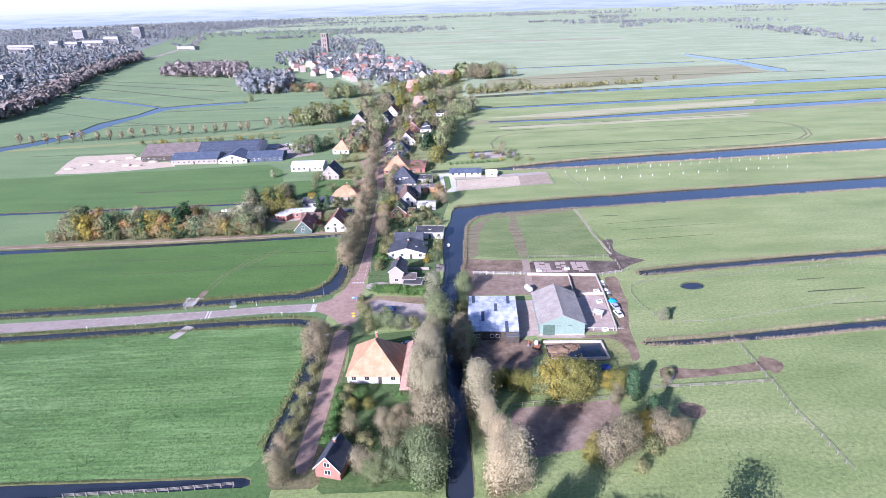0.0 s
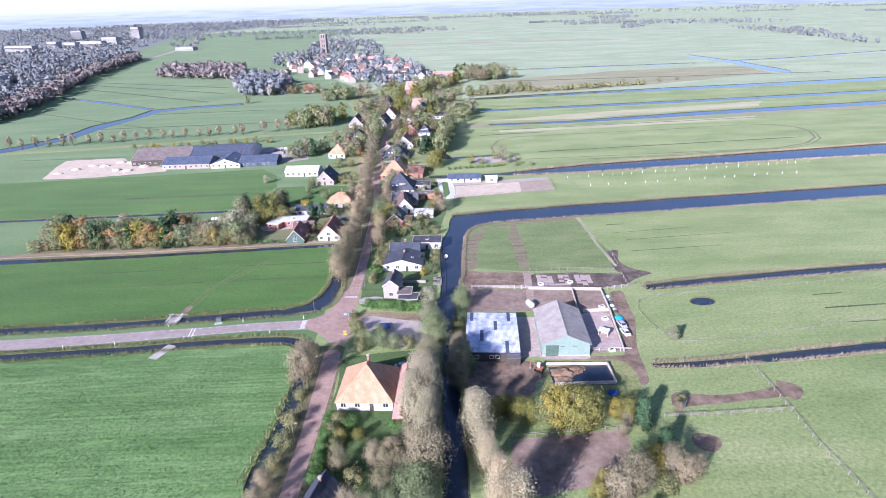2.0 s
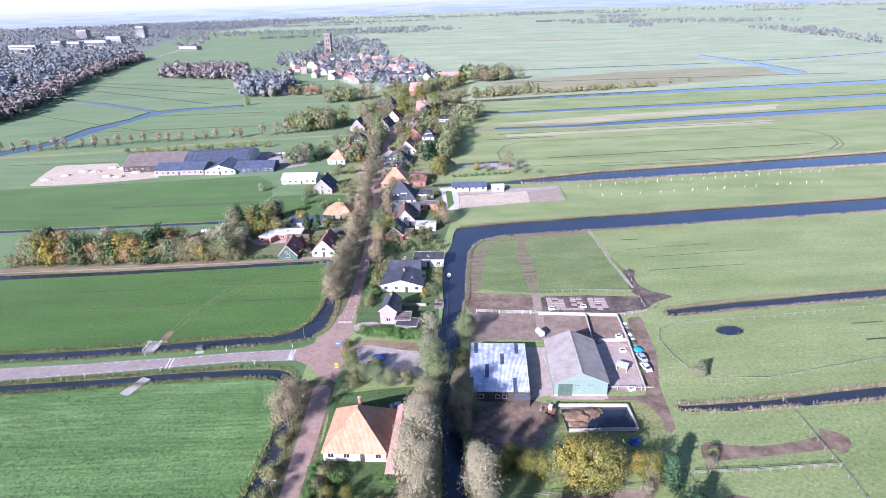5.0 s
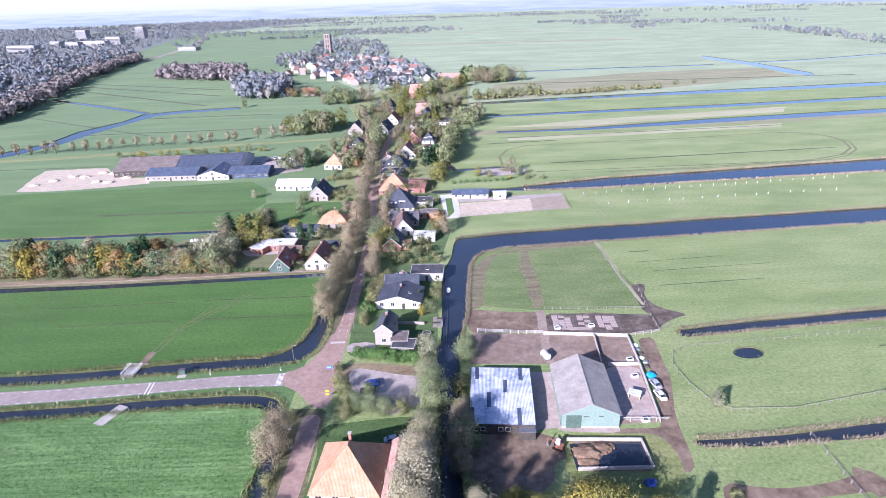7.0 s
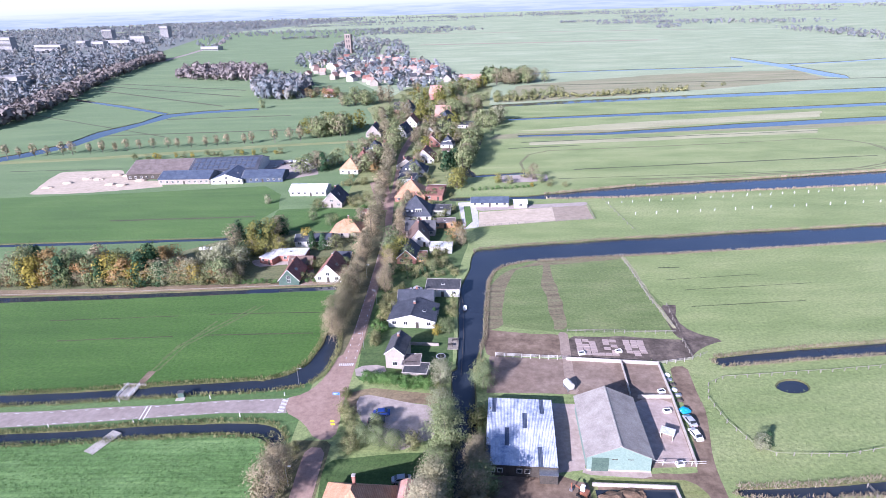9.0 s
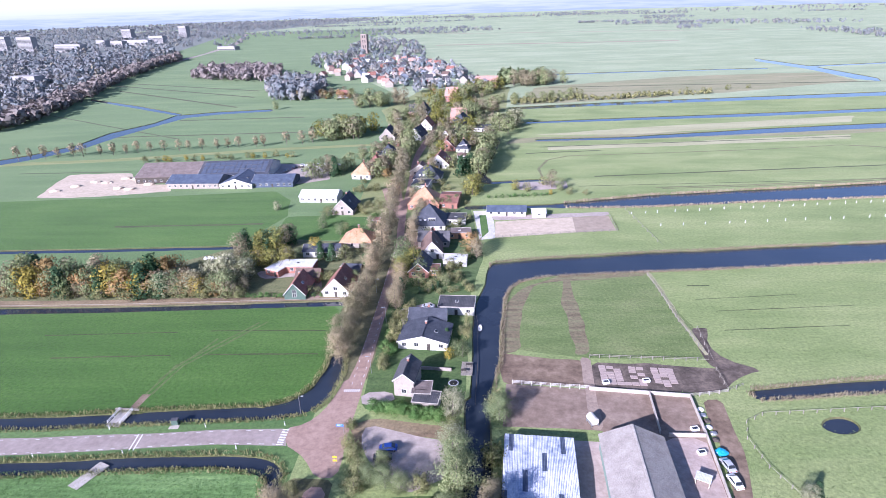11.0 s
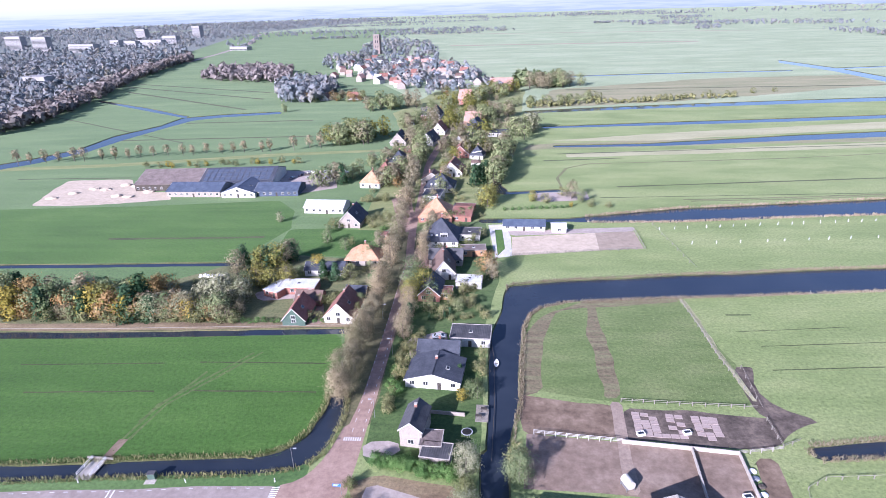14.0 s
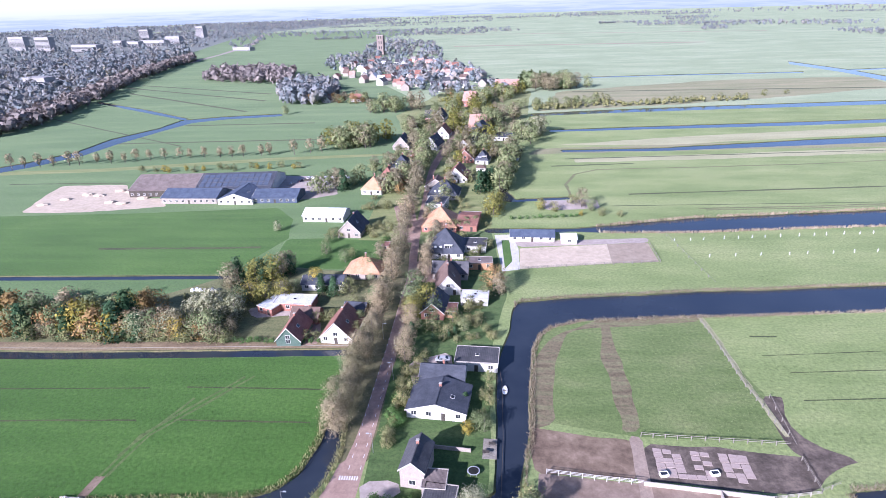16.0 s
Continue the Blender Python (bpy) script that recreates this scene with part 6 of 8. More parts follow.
# ---- backdrop of painted far haze ----
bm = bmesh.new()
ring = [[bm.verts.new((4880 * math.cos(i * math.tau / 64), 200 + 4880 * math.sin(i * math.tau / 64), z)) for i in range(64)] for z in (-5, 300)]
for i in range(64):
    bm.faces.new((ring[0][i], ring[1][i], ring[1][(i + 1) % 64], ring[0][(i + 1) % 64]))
# The ring emits its own light: haze paling upwards into sky is painted on.
m, nt, b = nodes_of("haze_glow", 1.0, 0.0)
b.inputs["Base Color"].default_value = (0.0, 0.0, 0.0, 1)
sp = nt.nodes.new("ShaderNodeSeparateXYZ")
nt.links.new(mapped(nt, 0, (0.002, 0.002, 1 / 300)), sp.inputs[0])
# Bluish streaks painted low on the ring as far tree belts.
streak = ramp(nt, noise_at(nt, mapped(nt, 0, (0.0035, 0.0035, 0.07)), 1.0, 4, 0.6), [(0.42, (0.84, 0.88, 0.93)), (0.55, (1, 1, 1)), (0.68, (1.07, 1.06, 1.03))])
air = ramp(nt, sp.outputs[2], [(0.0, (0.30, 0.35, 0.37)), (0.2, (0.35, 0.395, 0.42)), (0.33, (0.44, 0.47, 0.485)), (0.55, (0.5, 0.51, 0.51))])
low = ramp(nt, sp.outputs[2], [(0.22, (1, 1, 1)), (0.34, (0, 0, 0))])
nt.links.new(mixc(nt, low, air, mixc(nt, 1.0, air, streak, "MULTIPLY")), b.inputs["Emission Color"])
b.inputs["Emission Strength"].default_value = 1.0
tagged(part("backdrop", bm, "haze_glow"), "glowing backdrop painted with pale haze below the sky", "backdrop", kind="structure")


# ---- houses ----
def house(kind, x, y, w, d, rot, eave, ridge, typ, roof, wall, label, detail=True):
    e = thing(kind, pose(x, y, 0, 0, 0, rot), label, "house" if kind in ("house", "bungalow", "cottage", "farmhouse", "garden_house") else "building")
    o, t = 0.35, 0.18
    bm = bmesh.new()
    if typ in ("gf", "gs"):
        prof = [(0, 0), (1, 0), (1, eave), (0.5, ridge - 0.12), (0, eave)]
        pa = [(u * w, 0, z) if typ == "gf" else (0, u * d, z) for u, z in prof]
        pb = [(u * w, d, z) if typ == "gf" else (w, u * d, z) for u, z in prof]
        va, vb = [bm.verts.new(p) for p in pa], [bm.verts.new(p) for p in pb]
        bm.faces.new(va if typ == "gs" else va[::-1])
        bm.faces.new(vb[::-1] if typ == "gs" else vb)
        for i in range(5):
            j = (i + 1) % 5
            bm.faces.new((va[i], va[j], vb[j], vb[i]))
        bmesh.ops.recalc_face_normals(bm, faces=bm.faces)
    elif typ == "mono":
        box(bm, 0, 0, 0, w, d, eave)
    else:
        box(bm, 0, 0, 0, w, d, eave - (0.05 if typ == "hip" else 0.12))
    body = part("wall", bm, wall, e)
    span, run = (w, d) if typ in ("gf", "mono") else (d, w)

    def put(a, b, c):
        return (a, b, c) if typ in ("gf", "mono") else (b, a, c)

    if typ in ("gf", "gs"):
        k = (ridge - eave) / (span / 2)
        for s in (0, 1):
            bm = bmesh.new()
            a0, z0 = (-o if s == 0 else span + o), eave - k * o
            q = [(a0, z0), (span / 2, ridge), (span / 2, ridge + t), (a0, z0 + t)]
            lo = [bm.verts.new(put(a, -o, z)) for a, z in q]
            hi = [bm.verts.new(put(a, run + o, z)) for a, z in q]
            bm.faces.new(lo), bm.faces.new(hi[::-1])
            for i in range(4):
                j = (i + 1) % 4
                bm.faces.new((lo[i], hi[i], hi[j], lo[j]))
            bmesh.ops.recalc_face_normals(bm, faces=bm.faces)
            part("roof", bm, roof, e)
        if detail:
            for s in (0, 1):
                bm = bmesh.new()
                a0 = -o if s == 0 else span + o
                q = [(a0, eave - k * o - 0.12), (span / 2, ridge - 0.12), (span / 2, ridge + t + 0.05), (a0, eave - k * o + t + 0.05)]
                lo = [bm.verts.new(put(a, -o - 0.06, z)) for a, z in q]
                hi = [bm.verts.new(put(a, -o - 0.003, z)) for a, z in q]
                bm.faces.new(lo), bm.faces.new(hi[::-1])
                for i in range(4):
                    j = (i + 1) % 4
                    bm.faces.new((lo[i], hi[i], hi[j], lo[j]))
                bmesh.ops.recalc_face_normals(bm, faces=bm.faces)
                part("bargeboard", bm, "plaster_white", e)
        if detail and typ == "gf" and w > 6:
            ang = math.atan2(ridge - eave, span / 2)
            bm = boxes((-0.55, -0.7, 0.0, 0.55, 0.7, 0.08))
            bm.transform(Matrix.Translation((span * 0.74, d * 0.4, ridge - (ridge - eave) * 0.48 + t + 0.02)) @ Matrix.Rotation(ang, 4, "Y"))
            rw = part("roof_window", bm, "plaster_white", e)
            bm = boxes((-0.42, -0.56, 0.08, 0.42, 0.56, 0.1))
            bm.transform(Matrix.Translation((span * 0.74, d * 0.4, ridge - (ridge - eave) * 0.48 + t + 0.02)) @ Matrix.Rotation(ang, 4, "Y"))
            part("pane", bm, "glass", rw)
        bm = bmesh.new()
        a, b2 = put(span / 2 - 0.14, -o, ridge + t - 0.06), put(span / 2 + 0.14, run + o, ridge + t + 0.08)
        box(bm, min(a[0], b2[0]), min(a[1], b2[1]), a[2], max(a[0], b2[0]), max(a[1], b2[1]), b2[2])
        part("ridge", bm, roof, e)
    elif typ == "hip":
        bm = bmesh.new()
        rl = max(0.4, abs(w - d) / 2 + 0.3)
        cx, cy = w / 2, d / 2
        top = [(cx - rl, cy), (cx + rl, cy)] if w >= d else [(cx, cy - rl), (cx, cy + rl)]
        base = [bm.verts.new(p) for p in ((-o, -o, eave - 0.2), (w + o, -o, eave - 0.2), (w + o, d + o, eave - 0.2), (-o, d + o, eave - 0.2))]
        rim = [bm.verts.new((v.co.x, v.co.y, eave)) for v in base]
        t0, t1 = [bm.verts.new((*p, ridge)) for p in top]
        bm.faces.new(base[::-1])
        for i in range(4):
            j = (i + 1) % 4
            bm.faces.new((base[i], base[j], rim[j], rim[i]))
        if w >= d:
            fs = [(rim[0], rim[1], t1, t0), (rim[1], rim[2], t1), (rim[2], rim[3], t0, t1), (rim[3], rim[0], t0)]
        else:
            fs = [(rim[0], rim[1], t0), (rim[1], rim[2], t1, t0), (rim[2], rim[3], t1), (rim[3], rim[0], t0, t1)]
        for f in fs:
            bm.faces.new(f)
        part("roof", bm, roof, e)
        if detail and roof == "slate":
            z0 = eave + (ridge - eave) * 0.16
            y0 = -o + (d / 2 + o) * 0.2
            dm = part("dormer", boxes((w * 0.5, y0, z0, w * 0.5 + 3.0, y0 + 2.6, z0 + 1.5), (w * 0.5 - 0.15, y0 - 0.2, z0 + 1.5, w * 0.5 + 3.15, y0 + 2.9, z0 + 1.62)), "plaster_white", e)
            for k in range(3):
                part("pane", boxes((w * 0.5 + 0.15 + 0.95 * k, y0 - 0.04, z0 + 0.35, w * 0.5 + 0.95 + 0.95 * k, y0, z0 + 1.3)), "glass", dm)
            for k in (0.22, 0.36):
                part("roof_window", boxes((w * k, y0 + 0.1, z0 + 0.3, w * k + 0.9, y0 + 0.7, z0 + 1.1)), "paint_white", e)
    elif typ == "mono":
        bm = bmesh.new()
        q = [(-o, eave), (span + o, eave), (span + o, eave + 0.2), (span * 0.5, ridge), (-o, eave + 0.2)]
        lo, hi = [bm.verts.new((a, -o, z)) for a, z in q], [bm.verts.new((a, run + o, z)) for a, z in q]
        bm.faces.new(lo), bm.faces.new(hi[::-1])
        for i in range(5):
            j = (i + 1) % 5
            bm.faces.new((lo[i], hi[i], hi[j], lo[j]))
        bmesh.ops.recalc_face_normals(bm, faces=bm.faces)
        part("roof", bm, roof, e)
    else:
        part("roof", boxes((-0.15, -0.15, eave - 0.12, w + 0.15, d + 0.15, eave + 0.06)), roof, e)
        if detail and w > 7:
            sk = part("skylight", boxes((w * 0.45, d * 0.4, eave + 0.06, w * 0.45 + 1.2, d * 0.4 + 1.2, eave + 0.2)), "plaster_white", e)
            part("pane", boxes((w * 0.45 + 0.12, d * 0.4 + 0.12, eave + 0.2, w * 0.45 + 1.08, d * 0.4 + 1.08, eave + 0.23)), "glass", sk)
        part("parapet", boxes((-0.2, -0.2, eave + 0.02, w + 0.2, 0, eave + 0.16), (-0.2, d, eave + 0.02, w + 0.2, d + 0.2, eave + 0.16),
                              (-0.2, 0, eave + 0.02, 0, d, eave + 0.16), (w, 0, eave + 0.02, w + 0.2, d, eave + 0.16)), "concrete", e)
    if not detail:
        return e
    # windows and a door in the front, windows along the sides
    n = max(1, int(w // 3.2))
    levels = [1.0] + ([3.6] if eave > 5 else []) + ([eave + 0.5] if typ == "gf" and ridge - eave > 2.6 else [])
    for lv, z in enumerate(levels):
        nn = n if z < eave - 1 else 1
        for i in range(nn):
            cx = w * (i + 0.5) / nn
            wide = 0.7 if nn > 1 else 0.75
            if lv == 0 and nn > 1 and i == nn // 2:
                part("door", boxes((cx - 0.5, -0.07, 0, cx + 0.5, 0.02, 2.1)), "wood_dark", e)
                continue
            fr = part("window", boxes((cx - wide, -0.06, z, cx - wide + 0.1, 0.02, z + 1.3), (cx + wide - 0.1, -0.06, z, cx + wide, 0.02, z + 1.3),
                                      (cx - wide + 0.1, -0.06, z, cx + wide - 0.1, 0.02, z + 0.1), (cx - wide + 0.1, -0.06, z + 1.2, cx + wide - 0.1, 0.02, z + 1.3),
                                      (cx - 0.04, -0.055, z + 0.1, cx + 0.04, 0.02, z + 1.2)), "plaster_white", e)
            part("pane", boxes((cx - wide + 0.1, -0.03, z + 0.1, cx - 0.04, 0.01, z + 1.2), (cx + 0.04, -0.03, z + 0.1, cx + wide - 0.1, 0.01, z + 1.2)), "glass", fr)
    for i in range(max(1, int(d // 4))):
        cy = d * (i + 0.5) / max(1, int(d // 4))
        part("window", boxes((-0.05, cy - 0.6, 1.0, 0.01, cy + 0.6, 2.1)), "glass", e)
    if typ in ("gf", "gs", "hip") and kind in ("house", "farmhouse", "cottage", "bungalow", "garden_house"):
        a = (w * 0.5 - 0.3, d * 0.62, ridge - (0.9 if typ != "hip" else 1.6), w * 0.5 + 0.3, d * 0.62 + 0.6, ridge + 0.9)
        ch = part("chimney", boxes(a), "brick_red", e)
        part("chimney_cap", boxes((a[0] - 0.08, a[1] - 0.08, a[5], a[3] + 0.08, a[4] + 0.08, a[5] + 0.12)), "concrete", ch)
    return e


for h in HOUSES:
    house(*h)


# ---- trees ----
def limb(vs, fs, p, q, r0, r1, n=6):
    """A tapered limb from p to q, added to the lists."""
    p, q = Vector(p), Vector(q)
    u = (q - p).normalized()
    s = u.orthogonal().normalized()
    c = u.cross(s)
    k = len(vs)
    for o, r in ((p, r0), (q, r1)):
        for i in range(n):
            a = i * math.tau / n
            vs.append(tuple(o + (s * math.cos(a) + c * math.sin(a)) * r))
    for i in range(n):
        j = (i + 1) % n
        fs.append((k + i, k + j, k + n + j, k + n + i))


def leaves(centres, size, rng, out):
    """Small folded leaf clumps, one at each centre, facing roughly outwards."""
    n = len(centres)

    def unit(v):
        return v / np.maximum(1e-6, np.linalg.norm(v, axis=1))[:, None]

    c = unit(unit(out) + 0.4 * rng.normal(size=(n, 3)))
    b = unit(np.cross(c, rng.normal(size=(n, 3))))
    a = np.cross(b, c)
    s = size * rng.uniform(0.5, 1.3, (n, 1))
    v = np.stack([centres - b * s, centres - a * s * 0.6 - c * s * 0.2, centres + b * s, centres + a * s * 0.6 - c * s * 0.2], 1).reshape(-1, 3)
    i = np.arange(n)[:, None] * 4
    f = np.concatenate([i + [0, 2, 1], i + [0, 3, 2]])
    soft = unit(0.75 * unit(out) + 0.45 * c)
    return v, f, np.repeat(soft, 4, axis=0)


def raw(name, v, f, mat, normals=None):
    """A mesh from plain lists; normals, where given, round off the shading of a crown or a sward."""
    me = bpy.data.meshes.new(name)
    me.from_pydata([tuple(q) for q in v], [], [tuple(int(i) for i in q) for q in f], shade_flat=normals is None)
    me.materials.append(MATS[mat])
    if normals is not None:
        me.normals_split_custom_set_from_vertices([tuple(q) for q in normals])
    return me


# kind: (leaf material, clump count, clump size, leaves for each clump, crown base, crown radius, leaf size)
SPECIES = {
    "poplar": ("leaf_poplar", 120, 0.095, 50, 0.05, 0.20, 0.019, "tall", "tall pale grey-green poplar beside the canal"),
    "bare": ("leaf_bare", 60, 0.13, 42, 0.12, 0.31, 0.026, "loose", "thin-leaved greyish avenue tree in autumn"),
    "alley": ("leaf_bare", 36, 0.13, 30, 0.25, 0.26, 0.034, "loose", "slender roadside tree beside the lane"),
    "round": ("leaf_round", 60, 0.15, 46, 0.08, 0.42, 0.030, "round", "leafy olive-green broadleaf tree"),
    "autumn": ("leaf_autumn", 60, 0.15, 46, 0.05, 0.42, 0.032, "round", "yellow-green tree in autumn leaf"),
    "rust": ("leaf_rust", 60, 0.15, 46, 0.08, 0.40, 0.030, "round", "orange-brown tree in late autumn leaf"),
    "gold": ("leaf_gold", 60, 0.15, 44, 0.05, 0.40, 0.032, "round", "golden yellow autumn tree"),
    "willow": ("leaf_willow", 60, 0.14, 46, 0.05, 0.40, 0.030, "round", "pale silvery willow with soft drooping leaves"),
    "conifer": ("leaf_conifer", 70, 0.11, 46, 0.03, 0.30, 0.034, "cone", "dark green conifer with dense needles"),
    "bush": ("leaf_bush", 36, 0.22, 34, 0.0, 0.60, 0.050, "round", "low greyish-green bush with thin leaves"),
    "hedge": ("leaf_hedge", 36, 0.24, 34, 0.0, 0.66, 0.055, "round", "dense dark green hedge shrub"),
}


def make_tree(kind, variant, level):
    """A tree one metre high: trunk with limbs, and a crown of leaf clumps."""
    mat, n, clump, per, base, rad, leaf, form, label = SPECIES[kind]
    if level == 2 and form != "cone" and kind not in ("hedge", "bush"):
        n, per, leaf = int(n * 1.3), int(per * 1.3), leaf * 0.64
    elif level == 1:
        per, leaf = int(per * 0.36), leaf * 1.2
    elif level == 0:
        per, leaf = int(per * 0.17), leaf * 1.75
    rng = np.random.default_rng(17 * variant + len(kind) * 101 + sum(map(ord, kind)))
    vs, fs = [], []
    limb(vs, fs, (0, 0, -0.02), (0.01, 0, base + 0.25), 0.022, 0.015)
    limb(vs, fs, (0.01, 0, base + 0.24), (0.0, 0.01, 0.85), 0.015, 0.004)
    pts = []
    for i in range(n):
        z = rng.uniform(0, 1)
        if form == "tall":
            r = rad * (0.45 + 0.75 * math.sin(math.pi * min(1, z * 0.86 + 0.1))) * (1 - 0.5 * z)
        elif form == "cone":
            r = rad * (1.02 - z)
        elif form == "loose":
            r = rad * math.sqrt(max(0.05, 1 - (1.7 * z - 0.75) ** 2 * 0.9))
        else:
            r = rad * math.sqrt(max(0.05, 1 - (1.75 * z - 0.8) ** 2))
        a = rng.uniform(0, math.tau)
        q = r * math.sqrt(rng.uniform(0.1, 1.0)) * rng.uniform(0.8, 1.15)
        pts.append((q * math.cos(a), q * math.sin(a), base + (0.98 - base - clump * 0.4) * z + clump * 0.3))
    for p in pts[: 18 if form != "tall" else 26]:
        h = max(0.05, p[2] - 0.25 * rng.uniform(0.5, 1.2))
        limb(vs, fs, (0, 0, min(h, 0.8)), p, 0.008, 0.002, 4)
    cs, outs = [], []
    for p in pts:
        g = rng.normal(size=(per, 3)) * clump * 0.52
        g[:, 2] *= 1.5 if form == "tall" else 0.8
        cs.append(np.array(p) + g)
        outs.append(g / clump + 0.9 * (np.array(p) - (0, 0, base + 0.35)) / max(rad, 0.2))
    c = np.concatenate(cs)
    c[:, 2] = np.clip(c[:, 2], 0.01, 1.0)
    v, f, nv = leaves(c, leaf, rng, np.concatenate(outs))
    return raw("trunk", vs, fs, "bark"), raw("crown", v, f, mat, nv), label


TREE_MESH = {}
rt = random.Random(9)
ALL = sorted(((y, x, kind, h, w) for kind, rows in TREES.items() for x, y, h, w in rows))
single, far_trees = 0, {}
for y, x, kind, h, w in ALL:
    if kind == "poplar":
        h, w = h * rt.uniform(0.74, 1.12), w * rt.uniform(0.85, 1.15)
    if -182 < x < -84 and 247 < y < 270 and kind != "bush":
        y, h = max(250.5, y - 2.0), h * 1.28
        kind = "rust" if kind == "autumn" and int(x) % 2 else kind
    nm = "hedge_shrub" if kind == "hedge" else "bush" if kind == "bush" else "tree"
    k = (kind, rt.randrange(3), 2 if y < 190 or (y < 270 and -45 < x < -22) else 1 if y < 380 else 0)
    if k not in TREE_MESH:
        TREE_MESH[k] = make_tree(*k)
    trunk, crown, label = TREE_MESH[k]
    m = Matrix.Translation((x, y, -0.02)) @ Matrix.Rotation(rt.uniform(0, 6.28), 4, "Z") @ Matrix.Diagonal((h * w, h * w, h, 1))
    single += nm == "tree"
    if nm == "tree" and single > 290:
        far_trees.setdefault(kind, []).append((m, trunk, crown, label))
        continue
    e = thing(nm, m, label, "hedge" if nm == "hedge_shrub" else nm, kind + " planting")
    new("trunk", trunk).parent = e
    new("crown", crown).parent = e
for kind, rows in far_trees.items():
    bm = bmesh.new()
    vs, fs, ms, ns, base = [], [], [], [], 0
    for m, trunk, crown, label in rows:
        mm = np.array(m)
        for slot, me in ((0, trunk), (1, crown)):
            co = np.empty(len(me.vertices) * 3)
            me.vertices.foreach_get("co", co)
            co = co.reshape(-1, 3) @ mm[:3, :3].T + mm[:3, 3]
            vs.append(co)
            no = np.zeros(len(me.corner_normals) * 3)
            me.corner_normals.foreach_get("vector", no)
            to = np.empty(len(me.loops), dtype=np.int32)
            me.loops.foreach_get("vertex_index", to)
            turned = np.empty((len(me.vertices), 3))
            turned[to] = no.reshape(-1, 3) @ np.array(m.to_3x3().inverted())
            ns.append(turned / np.linalg.norm(turned, axis=1)[:, None])
            fs += [tuple(i + base for i in p.vertices) for p in me.polygons]
            ms += [slot] * len(me.polygons)
            base += len(co)
    bm.free()
    me = bpy.data.meshes.new("distant_trees")
    me.from_pydata(np.concatenate(vs).tolist(), [], fs, shade_flat=False)
    me.normals_split_custom_set_from_vertices(np.concatenate(ns).tolist())
    me.materials.append(MATS["bark"])
    me.materials.append(MATS[SPECIES[kind][0]])
    me.polygons.foreach_set("material_index", ms)
    tagged(new("distant_trees", me), "distant village trees: " + label, "trees", kind="stuff")


# ---- woods too far to count ----
def inside(p, q):
    c = False
    for a, b in zip(q, q[1:] + q[:1]):
        if (a[1] > p[1]) != (b[1] > p[1]) and p[0] < (b[0] - a[0]) * (p[1] - a[1]) / (b[1] - a[1]) + a[0]:
            c = not c
    return c


def wood(name, outline, n, h, mat, label, seed):
    """Many small crowns of leaf clumps, joined."""
    rng = np.random.default_rng(seed)
    lo, hi = np.min(outline, axis=0), np.max(outline, axis=0)
    cs, outs = [], []
    tries = 0
    while len(cs) < n and tries < n * 40:
        tries += 1
        p = rng.uniform(lo, hi)
        if not inside(p, outline):
            continue
        t = h * rng.uniform(0.55, 1.2)
        k = 26 if p[1] < 1700 else 13
        q = rng.normal(size=(k, 3))
        q /= np.linalg.norm(q, axis=1)[:, None]
        q *= rng.uniform(0.6, 1.0, (k, 1))
        cs.append(np.array([p[0], p[1], t * 0.56]) + q * np.array([t * 0.36, t * 0.36, t * 0.44]))
        outs.append(q + np.array([0, 0, 0.15]))
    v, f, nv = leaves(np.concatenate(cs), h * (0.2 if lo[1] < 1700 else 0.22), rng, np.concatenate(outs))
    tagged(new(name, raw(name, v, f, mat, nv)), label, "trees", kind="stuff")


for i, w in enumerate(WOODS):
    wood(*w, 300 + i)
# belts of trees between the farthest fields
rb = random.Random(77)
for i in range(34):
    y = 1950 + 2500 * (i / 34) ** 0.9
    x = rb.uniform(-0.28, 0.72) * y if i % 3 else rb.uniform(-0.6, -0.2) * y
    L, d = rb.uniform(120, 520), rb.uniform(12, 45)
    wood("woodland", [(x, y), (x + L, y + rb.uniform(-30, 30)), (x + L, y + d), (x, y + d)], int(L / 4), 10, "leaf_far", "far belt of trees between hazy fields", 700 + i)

# ---- the far village and town ----
rv = random.Random(21)
for x, y in VILLAGE:
    typ = rv.choice(("gf", "gs"))
    roof = rv.choice(("tile_redbrown", "tile_pink", "roof_cement", "slate_grey", "tile_brown", "roof_white"))
    house("house", x, y, rv.uniform(8, 11), rv.uniform(9, 13), rv.choice((-20, -12, 5, 12)), rv.uniform(4.5, 5.5), rv.uniform(8, 9.5), typ, roof, rv.choice(("plaster_white", "brick_pale", "brick_pale")),
          "village house with pale walls and a pitched roof", False)
for i in range(26):
    y = 405 + i * 9.5 + rv.uniform(-2, 2)
    x = rv.choice((-27, -19, -12, -58, -66)) + rv.uniform(-2, 2) + max(0, (y - 520) * 0.05)
    big = rv.random() < 0.6
    house("house" if big else "shed", x, y, rv.uniform(7, 9) if big else rv.uniform(4, 7), rv.uniform(9, 12) if big else 5, rv.choice((-10, -4, 3, 86)), 2.7, rv.uniform(6.5, 8.2) if big else 4.0, rv.choice(("gf", "gs", "hip")),
          rv.choice(("slate", "tile_redbrown", "tile_brown", "slate_grey", "tile_pink")), rv.choice(("plaster_white", "brick_red", "brick_pale")), "village house with a steep tiled roof" if big else "small garden shed behind a house")
